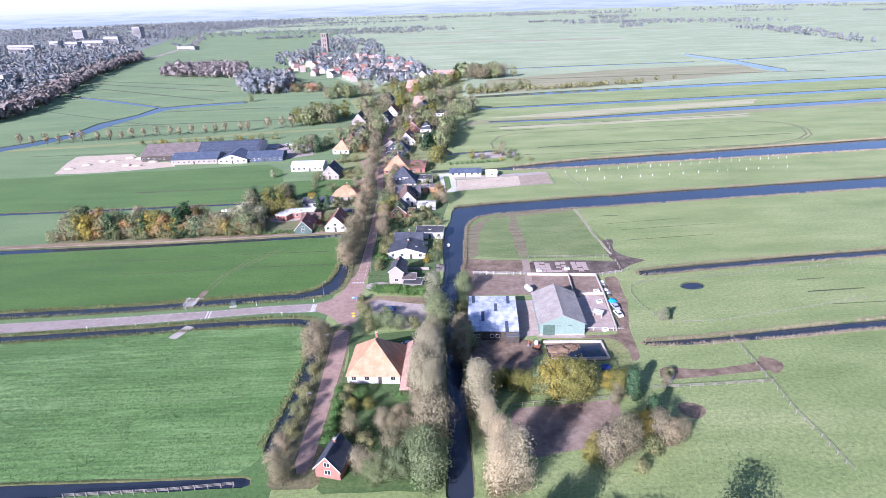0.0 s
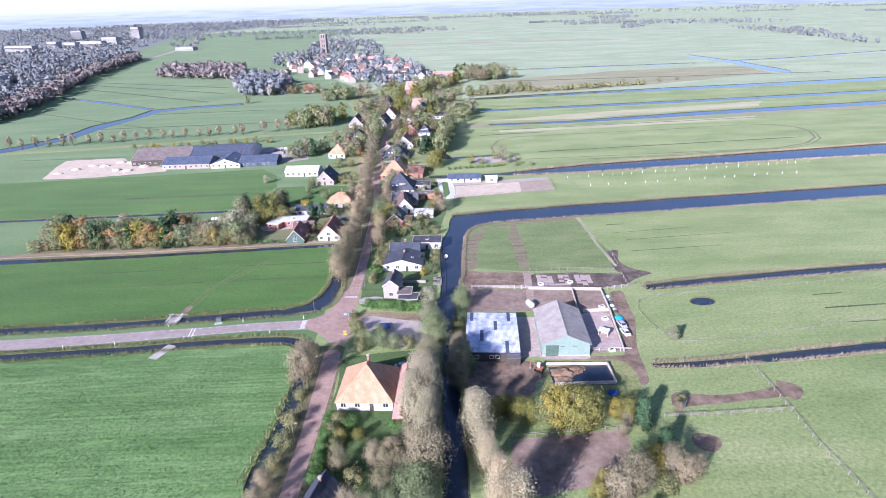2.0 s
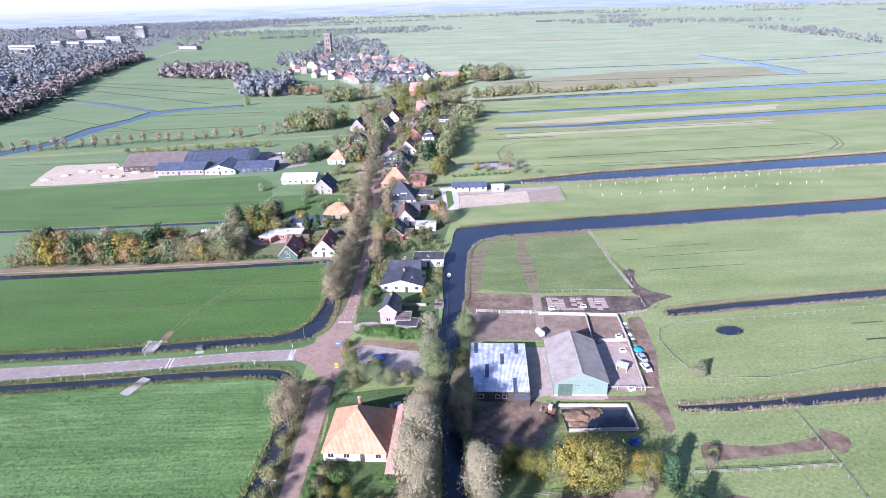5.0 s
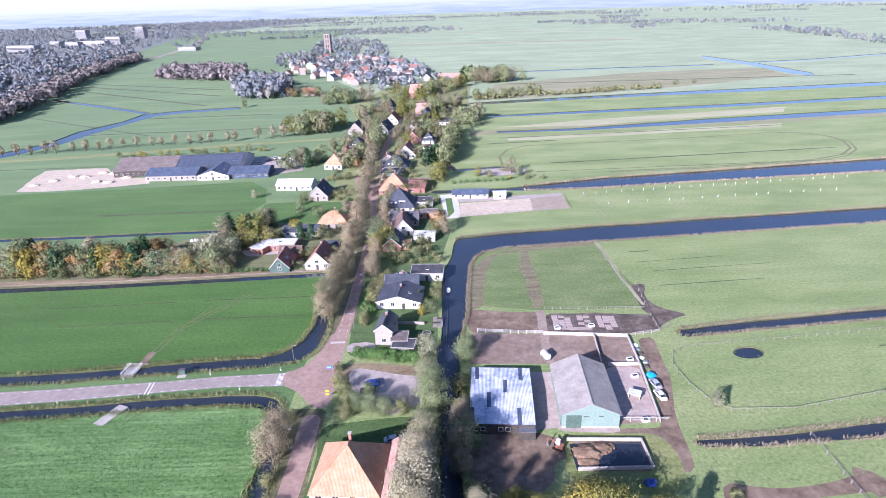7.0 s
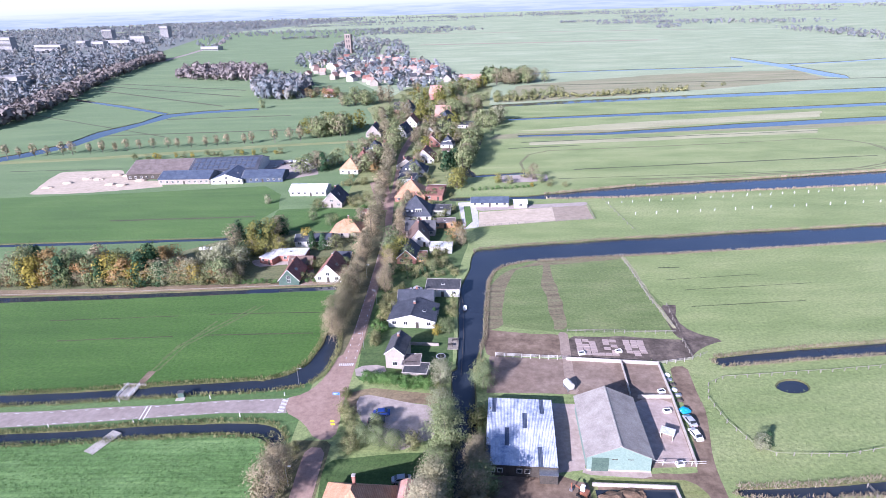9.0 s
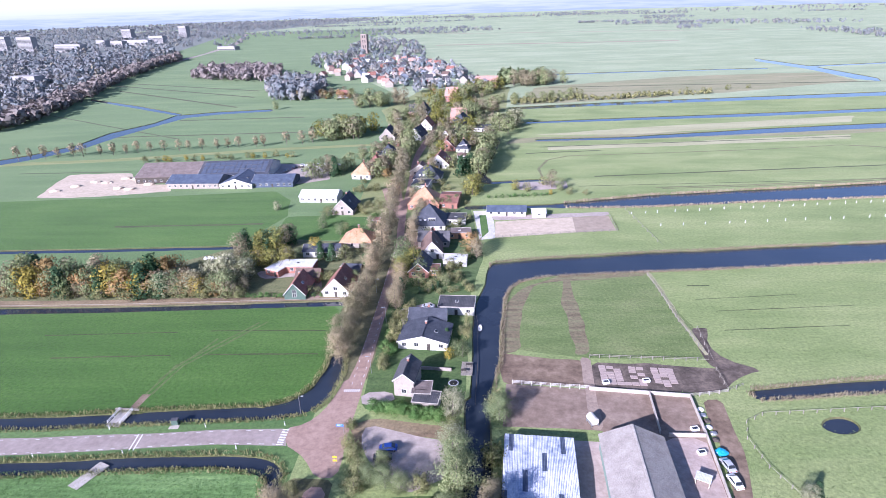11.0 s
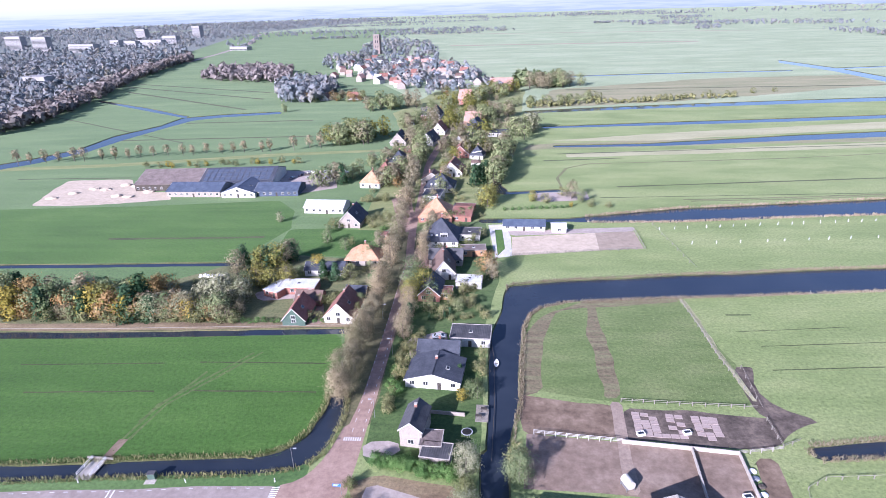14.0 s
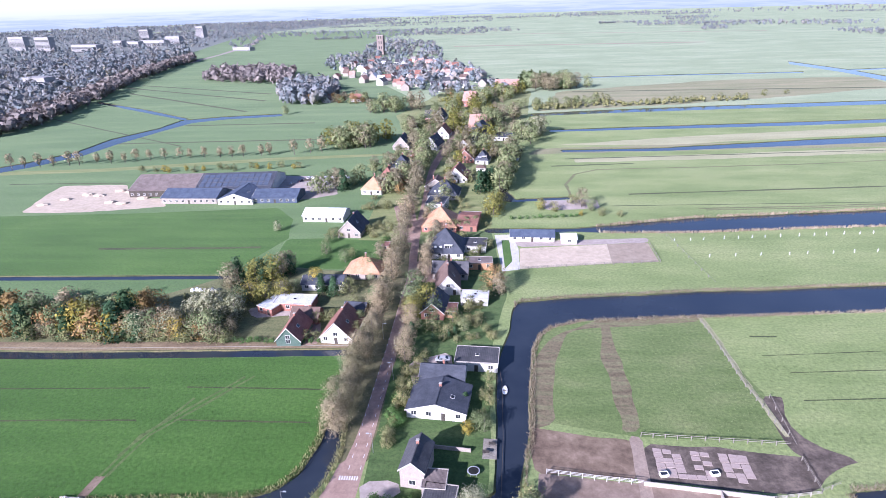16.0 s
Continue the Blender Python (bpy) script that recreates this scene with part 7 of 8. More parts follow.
for x, y, w, d, r, h in FLATS:
    e = thing("apartment_building", pose(x, y, 0, 0, 0, r), "pale concrete apartment block with rows of windows", "building")
    part("wall", boxes((0, 0, 0, w, d, h)), "concrete_far", e)
    part("roof", boxes((-0.4, -0.4, h, w + 0.4, d + 0.4, h + 0.8)), "concrete_far", e)
    for k in range(int(h // 3.2) - 1):
        part("window", boxes((1.0, -0.15, 1.2 + 3.2 * k, w - 1.0, 0.0, 2.6 + 3.2 * k)), "glass", e)
e = thing("church_tower", pose(-236, 1334, 0, 0, 0, -8), "tall brown brick church tower with a blunt top", "tower")
part("shaft", boxes((0, 0, 0, 13, 13, 37)), "brick_tower", e)
part("parapet", boxes((-0.4, -0.4, 37, 13.4, 13.4, 38.2)), "brick_pale", e)
for z in (12, 22, 31):
    for x in (4.0, 8.5):
        part("window", boxes((x, -0.2, z, x + 1.6, 0, z + 5)), "glass", e)


# ---- corrugated shed and green barn ----
e = thing("shed", pose(5.7, 152.8, 0, 0, 0, -4.5), "low dark shed under a blue-mottled white corrugated roof", "building")
W, D = 15.6, 23.0
part("wall", boxes((0.2, 0.2, 0, W - 0.2, D - 0.2, 3.0)), "wood_dark", e)
for i in range(15):
    for j in range(4):
        x0, x1 = W * i / 15, W * (i + 1) / 15
        y0, y1 = D * j / 4, D * (j + 1) / 4
        z = [3.15 + 0.5 * (1 - abs(2 * y / D - 1)) for y in (y0, y1)]
        bm = bmesh.new()
        k = 6
        for s in range(k):
            a, b2 = x0 + (x1 - x0) * s / k, x0 + (x1 - x0) * (s + 1) / k
            za, zb = (0.05 if s % 2 else 0), (0 if s % 2 else 0.05)
            bm.faces.new([bm.verts.new(p) for p in ((a, y0, z[0] + za), (b2, y0, z[0] + zb), (b2, y1 + 0.06, z[1] + zb + 0.01), (a, y1 + 0.06, z[1] + za + 0.01))])
        clear = (i * 7 + j * 5) % 11 == 0
        part("roof_sheet", bm, "slate_blue" if clear else "roof_sheet", e)
part("roof_deck", boxes((-0.1, 0, 3.0, W + 0.1, D, 3.1)), "wood_dark", e)
for x in (0.9, 2.6, 6.8, 8.5, 12.0):
    fr = part("window", boxes((x, 0.1, 1.0, x + 1.2, 0.22, 1.15), (x, 0.1, 2.05, x + 1.2, 0.22, 2.2), (x, 0.1, 1.15, x + 0.12, 0.22, 2.05), (x + 1.08, 0.1, 1.15, x + 1.2, 0.22, 2.05)), "plaster_white", e)
    part("pane", boxes((x + 0.12, 0.14, 1.15, x + 1.08, 0.22, 2.05)), "glass", fr)
part("lean_to_roof", boxes((W - 4, -1.6, 2.3, W, 0.3, 2.4)), "steel", e)
part("lean_to_wall", boxes((W - 3.9, -1.5, 0, W - 0.1, 0.2, 2.3)), "wood_dark", e)

e = thing("barn", pose(27.9, 154.2, 0, 0, 0, -3.0), "green-clad barn under a grey fibre-cement gable roof", "barn")
W, D, E, R = 13.6, 20.5, 4.0, 7.0
bm = bmesh.new()
a = [bm.verts.new(p) for p in ((0, 0, 0), (W, 0, 0), (W, 0, E), (W / 2, 0, R - 0.1), (0, 0, E))]
b2 = [bm.verts.new((v.co.x, D, v.co.z)) for v in a]
bm.faces.new(a), bm.faces.new(b2[::-1])
for i in range(5):
    bm.faces.new((a[i], b2[i], b2[(i + 1) % 5], a[(i + 1) % 5]))
bmesh.ops.recalc_face_normals(bm, faces=bm.faces)
part("wall", bm, "cladding_teal", e)
for s in (0, 1):
    for i in range(8):
        y0, y1 = -0.4 + (D + 0.8) * i / 8, -0.4 + (D + 0.8) * (i + 1) / 8 + 0.03
        bm = bmesh.new()
        xa, za = (-0.45, E - 0.2) if s == 0 else (W + 0.45, E - 0.2)
        lo = [bm.verts.new(p) for p in ((xa, y0, za), (W / 2, y0, R), (W / 2, y0, R + 0.12), (xa, y0, za + 0.12))]
        hi = [bm.verts.new((v.co.x, y1, v.co.z + 0.01)) for v in lo]
        bm.faces.new(lo), bm.faces.new(hi[::-1])
        for k in range(4):
            bm.faces.new((lo[k], hi[k], hi[(k + 1) % 4], lo[(k + 1) % 4]))
        bmesh.ops.recalc_face_normals(bm, faces=bm.faces)
        part("roof_sheet", bm, "roof_cement", e)
part("ridge", boxes((W / 2 - 0.2, -0.4, R + 0.08, W / 2 + 0.2, D + 0.4, R + 0.2)), "concrete", e)
part("door", boxes((1.0, -0.1, 0, 4.6, 0.0, 3.6)), "wood_green", e)
part("plinth", boxes((-0.05, -0.06, 0, W + 0.05, 0.0, 0.4)), "concrete", e)
for x in (5.2, 8.6):
    part("vent", boxes((x, -0.06, 3.2, x + 1.2, 0.0, 3.35)), "wood_dark", e)


# ---- walls of the pens ----
def wall_run(name, pts, h, t, mat, label, category="wall"):
    e = thing(name, Matrix.Translation((*pts[0], 0)), label, category)
    for a, b in zip(pts, pts[1:]):
        L = math.dist(a, b)
        n = max(1, round(L / 2.4))
        r = math.atan2(b[1] - a[1], b[0] - a[0])
        for i in range(n):
            bm = boxes((L * i / n + 0.01, -t / 2, -0.02, L * (i + 1) / n - 0.01, t / 2, h))
            bm.transform(Matrix.Translation((a[0] - pts[0][0], a[1] - pts[0][1], 0)) @ Matrix.Rotation(r, 4, "Z"))
            part("panel", bm, mat, e)
    return e


wall_run("pen_wall", [(30.6, 196.8), (55.5, 193.9)], 1.1, 0.2, "concrete", "whitewashed concrete wall along the cattle pen")
wall_run("pen_wall", [(55.5, 193.6), (54.5, 179.1), (51.9, 155.0)], 1.1, 0.2, "concrete", "whitewashed concrete wall beside the muddy track")
wall_run("pen_wall", [(45.6, 194.8), (44.2, 180.0)], 1.1, 0.2, "concrete", "concrete dividing wall between the pens")
wall_run("pen_wall", [(45.8, 179.1), (54.3, 179.0)], 1.1, 0.2, "concrete", "concrete cross wall between the pens")
wall_run("pit_wall", [(28.2, 149.7), (45.3, 148.8), (45.2, 140.0), (28.8, 140.2)], 0.9, 0.25, "concrete", "white concrete wall round the slurry pit")
wall_run("retaining_wall", [(-19.9, 206.5), (-6.0, 205.0)], 1.0, 0.25, "brick_pale", "low brick wall between two gardens")
wall_run("bank_board", [(-200, 243.0), (-163, 243.9), (-123.5, 244.9), (-85.8, 246.8), (-44.1, 249.0)], 0.12, 0.12, "wood_grey", "timber bank edging along the ditch", "edging")
wall_run("bank_board", [(0.6, 190), (1.4, 210), (1.4, 231.8), (0.3, 244)], 0.1, 0.12, "wood_dark", "timber bank edging along the canal", "edging")
bm = boxes((28.6, 140.4, 0.01, 45.0, 148.5, 0.05))
tagged(part("water", bm, "water"), "dark slurry water in a concrete pit", "water", kind="structure")
rng = np.random.default_rng(5)
bm = bmesh.new()
for x, y, r, h in ((32.0, 145.2, 3.4, 1.3), (35.4, 146.6, 2.6, 0.9), (31.4, 142.6, 2.4, 0.8), (37.4, 147.2, 1.5, 0.5)):
    res = bmesh.ops.create_icosphere(bm, subdivisions=3, radius=1)
    for v in res["verts"]:
        k = 1 + 0.28 * noise.noise(v.co * 2.3 + Vector((x, y, 0)))
        v.co = Vector((x + v.co.x * r * k, y + v.co.y * r * 0.8 * k, max(0.0, v.co.z * h * k)))
tagged(part("manure_mound", bm, "manure"), "brown heap of straw manure in the pit", "heap")


# ---- fences ----
def fence(pts, rails, h, gap, mat):
    e = thing("fence", Matrix.Translation((*pts[0], 0)), "weathered grey post-and-rail fence beside the grazing land" if mat != "plaster_white" else "white-painted post-and-rail fence along the yard", "fence")
    me = bpy.data.meshes.get("post_" + mat + str(h))
    if me is None:
        bm = boxes((-0.08, -0.08, -0.05, 0.08, 0.08, h), (-0.06, -0.06, h, 0.06, 0.06, h + 0.04))
        me = bpy.data.meshes.new("post_" + mat + str(h))
        bm.to_mesh(me), bm.free()
        me.materials.append(MATS[mat])
    for a, b in zip(pts, pts[1:]):
        L = math.dist(a, b)
        n = max(1, round(L / gap))
        r = math.atan2(b[1] - a[1], b[0] - a[0])
        o = Vector((a[0] - pts[0][0], a[1] - pts[0][1], 0))
        for i in range(n):
            p = new("post", me)
            p.parent = e
            p.matrix_basis = Matrix.Translation(o + Vector((math.cos(r), math.sin(r), 0)) * L * i / n) @ Matrix.Rotation(r + 0.05 * math.sin(i * 3.1), 4, "Z") @ Matrix.Rotation(0.05 * math.sin(i * 1.7), 4, "X")
        for k in range(rails):
            z = h * (0.9 - 0.75 * k / max(1, rails))
            bm = boxes((0, 0.08, z - 0.045, L, 0.11, z + 0.045))
            bm.transform(Matrix.Translation(o) @ Matrix.Rotation(r, 4, "Z"))
            part("rail", bm, mat, e)


for q in FENCES:
    fence(*q)


def guard_post(x, y, h):
    e = thing("marker_post", Matrix.Translation((x, y, 0)), "short white-wrapped post standing in the pasture", "post", "white posts in the pasture")
    bm = bmesh.new()
    cyl(bm, 0, 0, 0, h, 0.14, 0.12, 8)
    part("sleeve", bm, "paint_white", e)
    part("stake", boxes((-0.05, -0.05, h, 0.05, 0.05, h + 0.3)), "wood_grey", e)


rg = random.Random(4)
for (x0, y0), (x1, y1), n in (((75.0, 333.8), (227.4, 350.0), 24), ((84.8, 317.2), (213.3, 328.7), 14)):
    for i in range(n):
        u = (i + rg.uniform(-0.2, 0.2)) / n
        guard_post(x0 + (x1 - x0) * u, y0 + (y1 - y0) * u, rg.uniform(0.9, 1.4))


# ---- road furniture ----
def mark(x, y, L, w, rot, label="white painted road marking"):
    bm = boxes((-L / 2, -w / 2, 0.004, L / 2, w / 2, 0.012))
    ob = part("road_marking", bm, "paint_white")
    ob.matrix_world = pose(x, y, 0, 0, 0, rot)
    return tagged(ob, label, "marking", "road markings", "structure")


up = [(-122.5, 175.4), (-107.3, 176.0), (-92.6, 177.3), (-77.4, 178.2), (-62.5, 179.8), (-47.1, 180.4)]
dn = [(-118.1, 169.4), (-103.8, 170.5), (-89.5, 171.7), (-75.2, 173.2), (-60.6, 174.5), (-45.4, 174.4)]
for line, side in ((up, -1), (dn, 1)):
    for a, b in zip(line, line[1:]):
        L = math.dist(a, b)
        r = math.degrees(math.atan2(b[1] - a[1], b[0] - a[0]))
        for i in range(int(L // 2.6)):
            u = (i + 0.5) / int(L // 2.6)
            mark(a[0] + (b[0] - a[0]) * u, a[1] + (b[1] - a[1]) * u + side * 0.55, 1.0, 0.12, r)
for dx in (0, 1.0):
    mark(-81.3 + dx, 175.1, 5.6, 0.28, 96, "white painted stop bar across the road")
for i in range(10):
    mark(-45.6, 174.9 + i * 0.58, 1.6, 0.3, 8, "white block of a road hump marking")
for i in range(8):
    mark(-34.3 + i * 0.55, 195.8, 1.2, 0.28, 90, "white block of a road hump marking")
for i in range(26):
    mark(-30.3, 199 + i * 3.6, 1.2, 0.12, 90)
    mark(-32.9, 199 + i * 3.6, 1.2, 0.12, 90)


def bollard(x, y):
    e = thing("bollard", Matrix.Translation((x, y, 0)), "white roadside marker post with a dark band", "bollard", "roadside marker posts")
    part("post", boxes((-0.09, -0.06, 0, 0.09, 0.06, 0.8), (-0.09, -0.06, 0.95, 0.09, 0.06, 1.1)), "paint_white", e)
    part("band", boxes((-0.092, -0.062, 0.8, 0.092, 0.062, 0.95)), "rubber", e)


for x, y in ((-102.7, 169.6), (-81.7, 171.0), (-55.4, 173.2), (-46.3, 181.6), (-118, 168.4), (-66, 180.6), (-90, 179.5)):
    bollard(x, y)


def street_lamp(x, y, rot):
    e = thing("street_lamp", pose(x, y, 0, 0, 0, rot), "grey steel street lamp beside the road", "lamp", "street lamps")
    bm = bmesh.new()
    cyl(bm, 0, 0, 0, 5.6, 0.07, 0.04)
    part("pole", bm, "steel", e)
    part("arm", boxes((0, -0.03, 5.55, 0.9, 0.03, 5.62)), "steel", e)
    part("lamp_head", boxes((0.6, -0.14, 5.48, 1.25, 0.14, 5.6)), "paint_silver", e)


for x, y in ((-28.4, 203.8), (-28.2, 232), (-34.6, 252.8), (-28.5, 282), (-36.8, 150), (-36.8, 122), (-43.5, 186)):
    street_lamp(x, y, 0 if x < -32 else 180)
e = thing("direction_sign", pose(-30.9, 178.7, 0, 0, 0, 0), "blue road direction sign on a grey post", "sign")
bm = bmesh.new()
cyl(bm, 0, 0, 0, 3.0, 0.05, 0.05)
part("post", bm, "steel", e)
sb = part("board", boxes((-1.7, -0.04, 2.3, 0.1, 0.04, 3.0)), "sign_blue", e)
part("lettering", boxes((-1.5, -0.05, 2.75, -0.3, -0.04, 2.85), (-1.5, -0.05, 2.5, -0.6, -0.04, 2.6)), "paint_white", sb)
e = thing("warning_sign", pose(-30.8, 168.8, 0), "pair of yellow warning boards on a post", "sign")
bm = bmesh.new()
cyl(bm, 0, 0, 0, 2.4, 0.05, 0.05)
part("post", bm, "steel", e)
for z in (1.0, 2.0):
    part("board", boxes((-0.5, -0.08, z - 0.2, 0.5, -0.05, z + 0.3)), "paint_yellow", e)
# field bridges and the pump cabinet
e = thing("footbridge", pose(-89.8, 183.9, 0, 0, 0, -3), "concrete field bridge with white rails over the ditch", "bridge")
part("deck", boxes((-1.7, -3.4, -0.2, 1.7, 3.6, 0.06)), "concrete", e)
for x in (-1.7, 1.6):
    rl = part("railing", boxes((x, -2.6, 0.9, x + 0.1, 2.8, 1.05), (x, -2.6, 0.5, x + 0.1, 2.8, 0.6)), "paint_white", e)
    for y in (-2.6, 0, 2.7):
        part("post", boxes((x, y, 0, x + 0.12, y + 0.12, 1.1)), "paint_white", rl)
part("headwall", boxes((-3.2, 2.9, -0.4, 3.2, 3.2, 0.5)), "concrete", e)
e = thing("slab_bridge", pose(-85.8, 163.8, 0, 0, 0, -22), "concrete slab crossing over the field ditch", "bridge")
for i in range(4):
    part("slab", boxes((-1.5, -3.6 + i * 2.0, -0.2, 1.5, -1.66 + i * 2.0, 0.08)), "concrete", e)
e = thing("pump_cabinet", pose(-74.1, 181.6, 0, 0, 0, 4), "dark green pump cabinet beside the ditch", "cabinet")
part("body", boxes((-0.8, -0.5, 0, 0.8, 0.5, 1.5)), "wood_green", e)
part("lid", boxes((-0.9, -0.6, 1.5, 0.9, 0.6, 1.62)), "slate_grey", e)
part("slab", boxes((-1.2, -1.8, -0.02, 1.2, -0.5, 0.08)), "concrete", e)


# ---- vehicles ----
def car(x, y, rot, paint, label):
    e = thing("car", pose(x, y, 0, 0, 0, rot), label, "car")
    prof = [(-2.1, 0.35), (-2.15, 0.75), (-1.95, 0.92), (-1.5, 0.98), (-0.85, 1.42), (0.75, 1.46), (1.55, 1.02), (2.1, 0.9), (2.15, 0.5), (2.05, 0.35)]
    bm = bmesh.new()
    a = [bm.verts.new((px, -0.86 + (0.14 if pz > 1.1 else 0), pz)) for px, pz in prof]
    b = [bm.verts.new((px, 0.86 - (0.14 if pz > 1.1 else 0), pz)) for px, pz in prof]
    bm.faces.new(a), bm.faces.new(b[::-1])
    for i in range(len(prof)):
        j = (i + 1) % len(prof)
        bm.faces.new((a[i], b[i], b[j], a[j]))
    bmesh.ops.recalc_face_normals(bm, faces=bm.faces)
    bmesh.ops.bevel(bm, geom=list(bm.edges), offset=0.05, segments=2, affect="EDGES")
    part("body", bm, paint, e)
    bm = bmesh.new()
    for s in (-1, 1):
        bm.faces.new([bm.verts.new((px, s * py, pz)) for px, py, pz in ((-1.35, 0.87, 1.02), (1.3, 0.87, 1.02), (0.65, 0.745, 1.38), (-0.8, 0.745, 1.36))])
    bm.faces.new([bm.verts.new(q) for q in ((-1.46, -0.75, 1.03), (-1.46, 0.75, 1.03), (-0.9, 0.66, 1.42), (-0.9, -0.66, 1.42))])
    bm.faces.new([bm.verts.new(q) for q in ((1.53, -0.75, 1.06), (1.53, 0.75, 1.06), (0.82, 0.66, 1.47), (0.82, -0.66, 1.47))])
    part("window", bm, "glass", e)
    for wx in (-1.3, 1.3):
        for s in (-1, 1):
            bm = bmesh.new()
            cyl(bm, 0, 0, -0.1, 0.1, 0.32, 0.32, 14)
            bm.transform(Matrix.Translation((wx, s * 0.8, 0.32)) @ Matrix.Rotation(math.pi / 2, 4, "X"))
            wh = part("wheel", bm, "rubber", e)
            bm = bmesh.new()
            cyl(bm, 0, 0, -0.11, 0.11, 0.19, 0.19, 10)
            bm.transform(Matrix.Translation((wx, s * 0.8, 0.32)) @ Matrix.Rotation(math.pi / 2, 4, "X"))
            part("rim", bm, "steel", wh)
    for s in (-0.6, 0.6):
        part("headlight", boxes((2.08, s - 0.16, 0.66, 2.17, s + 0.16, 0.8)), "paint_white", e)
        part("tail_light", boxes((-2.17, s - 0.16, 0.7, -2.08, s + 0.16, 0.84)), "paint_red", e)


car(-19.4, 173.6, 4, "paint_blue", "dark blue car parked on the gravel")
car(-20.3, 170.6, 4, "paint_dark", "navy hatchback parked on the gravel")
car(-12.4, 151.2, 8, "paint_silver", "silver-blue car parked beside the outbuilding")
car(-15.4, 241.6, 2, "paint_silver", "silver car parked on a drive by the garage")
car(55.6, 169.4, 100, "paint_silver", "grey car parked by the pen wall")
car(55.2, 164.6, 100, "paint_white", "white car parked by the pen wall")
car(-22.5, 314, 5, "paint_silver", "silver car on a village drive")
for i in range(7):
    car(-118 + i * 3.4, 420 + (i % 3) * 6, 80 + i * 5, ("paint_silver", "paint_dark", "paint_white")[i % 3], "car parked in the farm yard")


# ---- yard and garden things ----
e = thing("feed_cart", pose(29.0, 183.4, 0, 0, 0, 20), "pale canvas-covered hay feeder standing in the pen", "feeder")
bm = bmesh.new()
cyl(bm, 0, 0, -1.3, 1.3, 1.0, 1.0, 16)
bm.transform(Matrix.Translation((0, 0, 1.5)) @ Matrix.Rotation(math.pi / 2, 4, "X"))
part("cover", bm, "paving_white", e)
for x in (-0.9, 0.9):
    for y in (-1.2, 1.2):
        part("leg", boxes((x - 0.06, y - 0.06, 0, x + 0.06, y + 0.06, 1.4)), "steel", e)
part("rack", boxes((-1.0, -1.3, 0.5, 1.0, 1.3, 0.62)), "steel", e)
e = thing("calf_shelter", pose(48.6, 164.6, 0, 0, 0, -28), "small white animal shelter with an open front", "shelter")
part("wall", boxes((-1.4, 1.0, 0, 1.4, 1.1, 1.7), (-1.4, -1.0, 0, -1.3, 1.0, 1.7), (1.3, -1.0, 0, 1.4, 1.0, 1.7)), "paving_white", e)
part("roof", boxes((-1.6, -1.3, 1.7, 1.6, 1.3, 1.82)), "roof_white", e)
for x, y, l in ((51.5, 173.6, "white plastic water trough in the pen"), (52.6, 181.5, "pale water trough beside the pen wall"), (35.5, 199.8, "white plastic water trough on the slabs"), (46.3, 200.6, "white crate on the concrete slabs"), (48.5, 155.6, "pale green steel container by the wall")):
    e = thing("trough", pose(x, y, 0, 0, 0, 12), l, "trough")
    part("tub", boxes((-0.9, -0.6, 0, 0.9, -0.5, 0.75), (-0.9, 0.5, 0, 0.9, 0.6, 0.75), (-0.9, -0.5, 0, -0.8, 0.5, 0.75), (0.8, -0.5, 0, 0.9, 0.5, 0.75), (-0.8, -0.5, 0, 0.8, 0.5, 0.1)), "paint_white", e)
    part("water", boxes((-0.8, -0.5, 0.5, 0.8, 0.5, 0.55)), "water", e)


def tarp(x, y, mat, label, sx=1.5, sy=1.1, h=1.1):
    bm = bmesh.new()
    bmesh.ops.create_icosphere(bm, subdivisions=3, radius=1)
    for v in bm.verts:
        k = 1 + 0.25 * noise.noise(v.co * 1.9 + Vector((x, y, 0)))
        v.co = Vector((v.co.x * sx * k, v.co.y * sy * k, max(0, v.co.z * h * k)))
    ob = part("tarpaulin", bm, mat)
    ob.matrix_world = pose(x, y, 0)
    tagged(ob, label, "tarpaulin")


tarp(55.8, 173.8, "paint_cyan", "bright blue tarpaulin over a heap by the wall")
tarp(43.1, 135.8, "paint_blue", "dark blue tarpaulin over yard goods")
for i in range(7):
    tarp(-111 + i * 1.5, 284 + 0.4 * (i % 2), "paint_white", "white wrapped silage bale in the field", 0.75, 0.7, 1.2)
for i in range(6):
    tarp(56.2 + 0.3 * (i % 2), 178 + i * 2.2, ("wood_dark", "steel", "paint_white")[i % 3], "heap of farm scrap by the pen wall", 0.9, 0.7, 0.6)
for i in range(9):
    tarp(-245 + (i * 37) % 52, 384 + (i * 23) % 30, "sand", "heap of dug sand in the farm yard", 3.2, 2.4, 1.2)
for i in range(10):
    tarp(-112 + (i * 3.1) % 26, 428 + (i * 5) % 9, ("wood_dark", "paint_white", "steel")[i % 3], "stacked goods in the farm yard", 1.4, 1.2, 1.2)
e = thing("excavator", pose(25.8, 147.2, 0, 0, 0, 150), "small rusty orange excavator by the slurry pit", "excavator")
for y in (-0.8, 0.55):
    part("track", boxes((-1.2, y, 0, 1.2, y + 0.35, 0.5)), "rubber", e)
part("body", boxes((-1.2, -0.75, 0.5, 0.5, 0.75, 1.2)), "paint_rust", e)
cb = part("cab", boxes((-0.3, -0.6, 1.2, 0.6, 0.3, 2.3)), "paint_white", e)
part("pane", boxes((0.6, -0.5, 1.4, 0.63, 0.2, 2.2)), "glass", cb)
bm = boxes((0.5, -0.12, 1.0, 2.4, 0.12, 1.25))
bm.transform(Matrix.Rotation(-0.4, 4, "Y"))
part("boom", bm, "paint_rust", e)
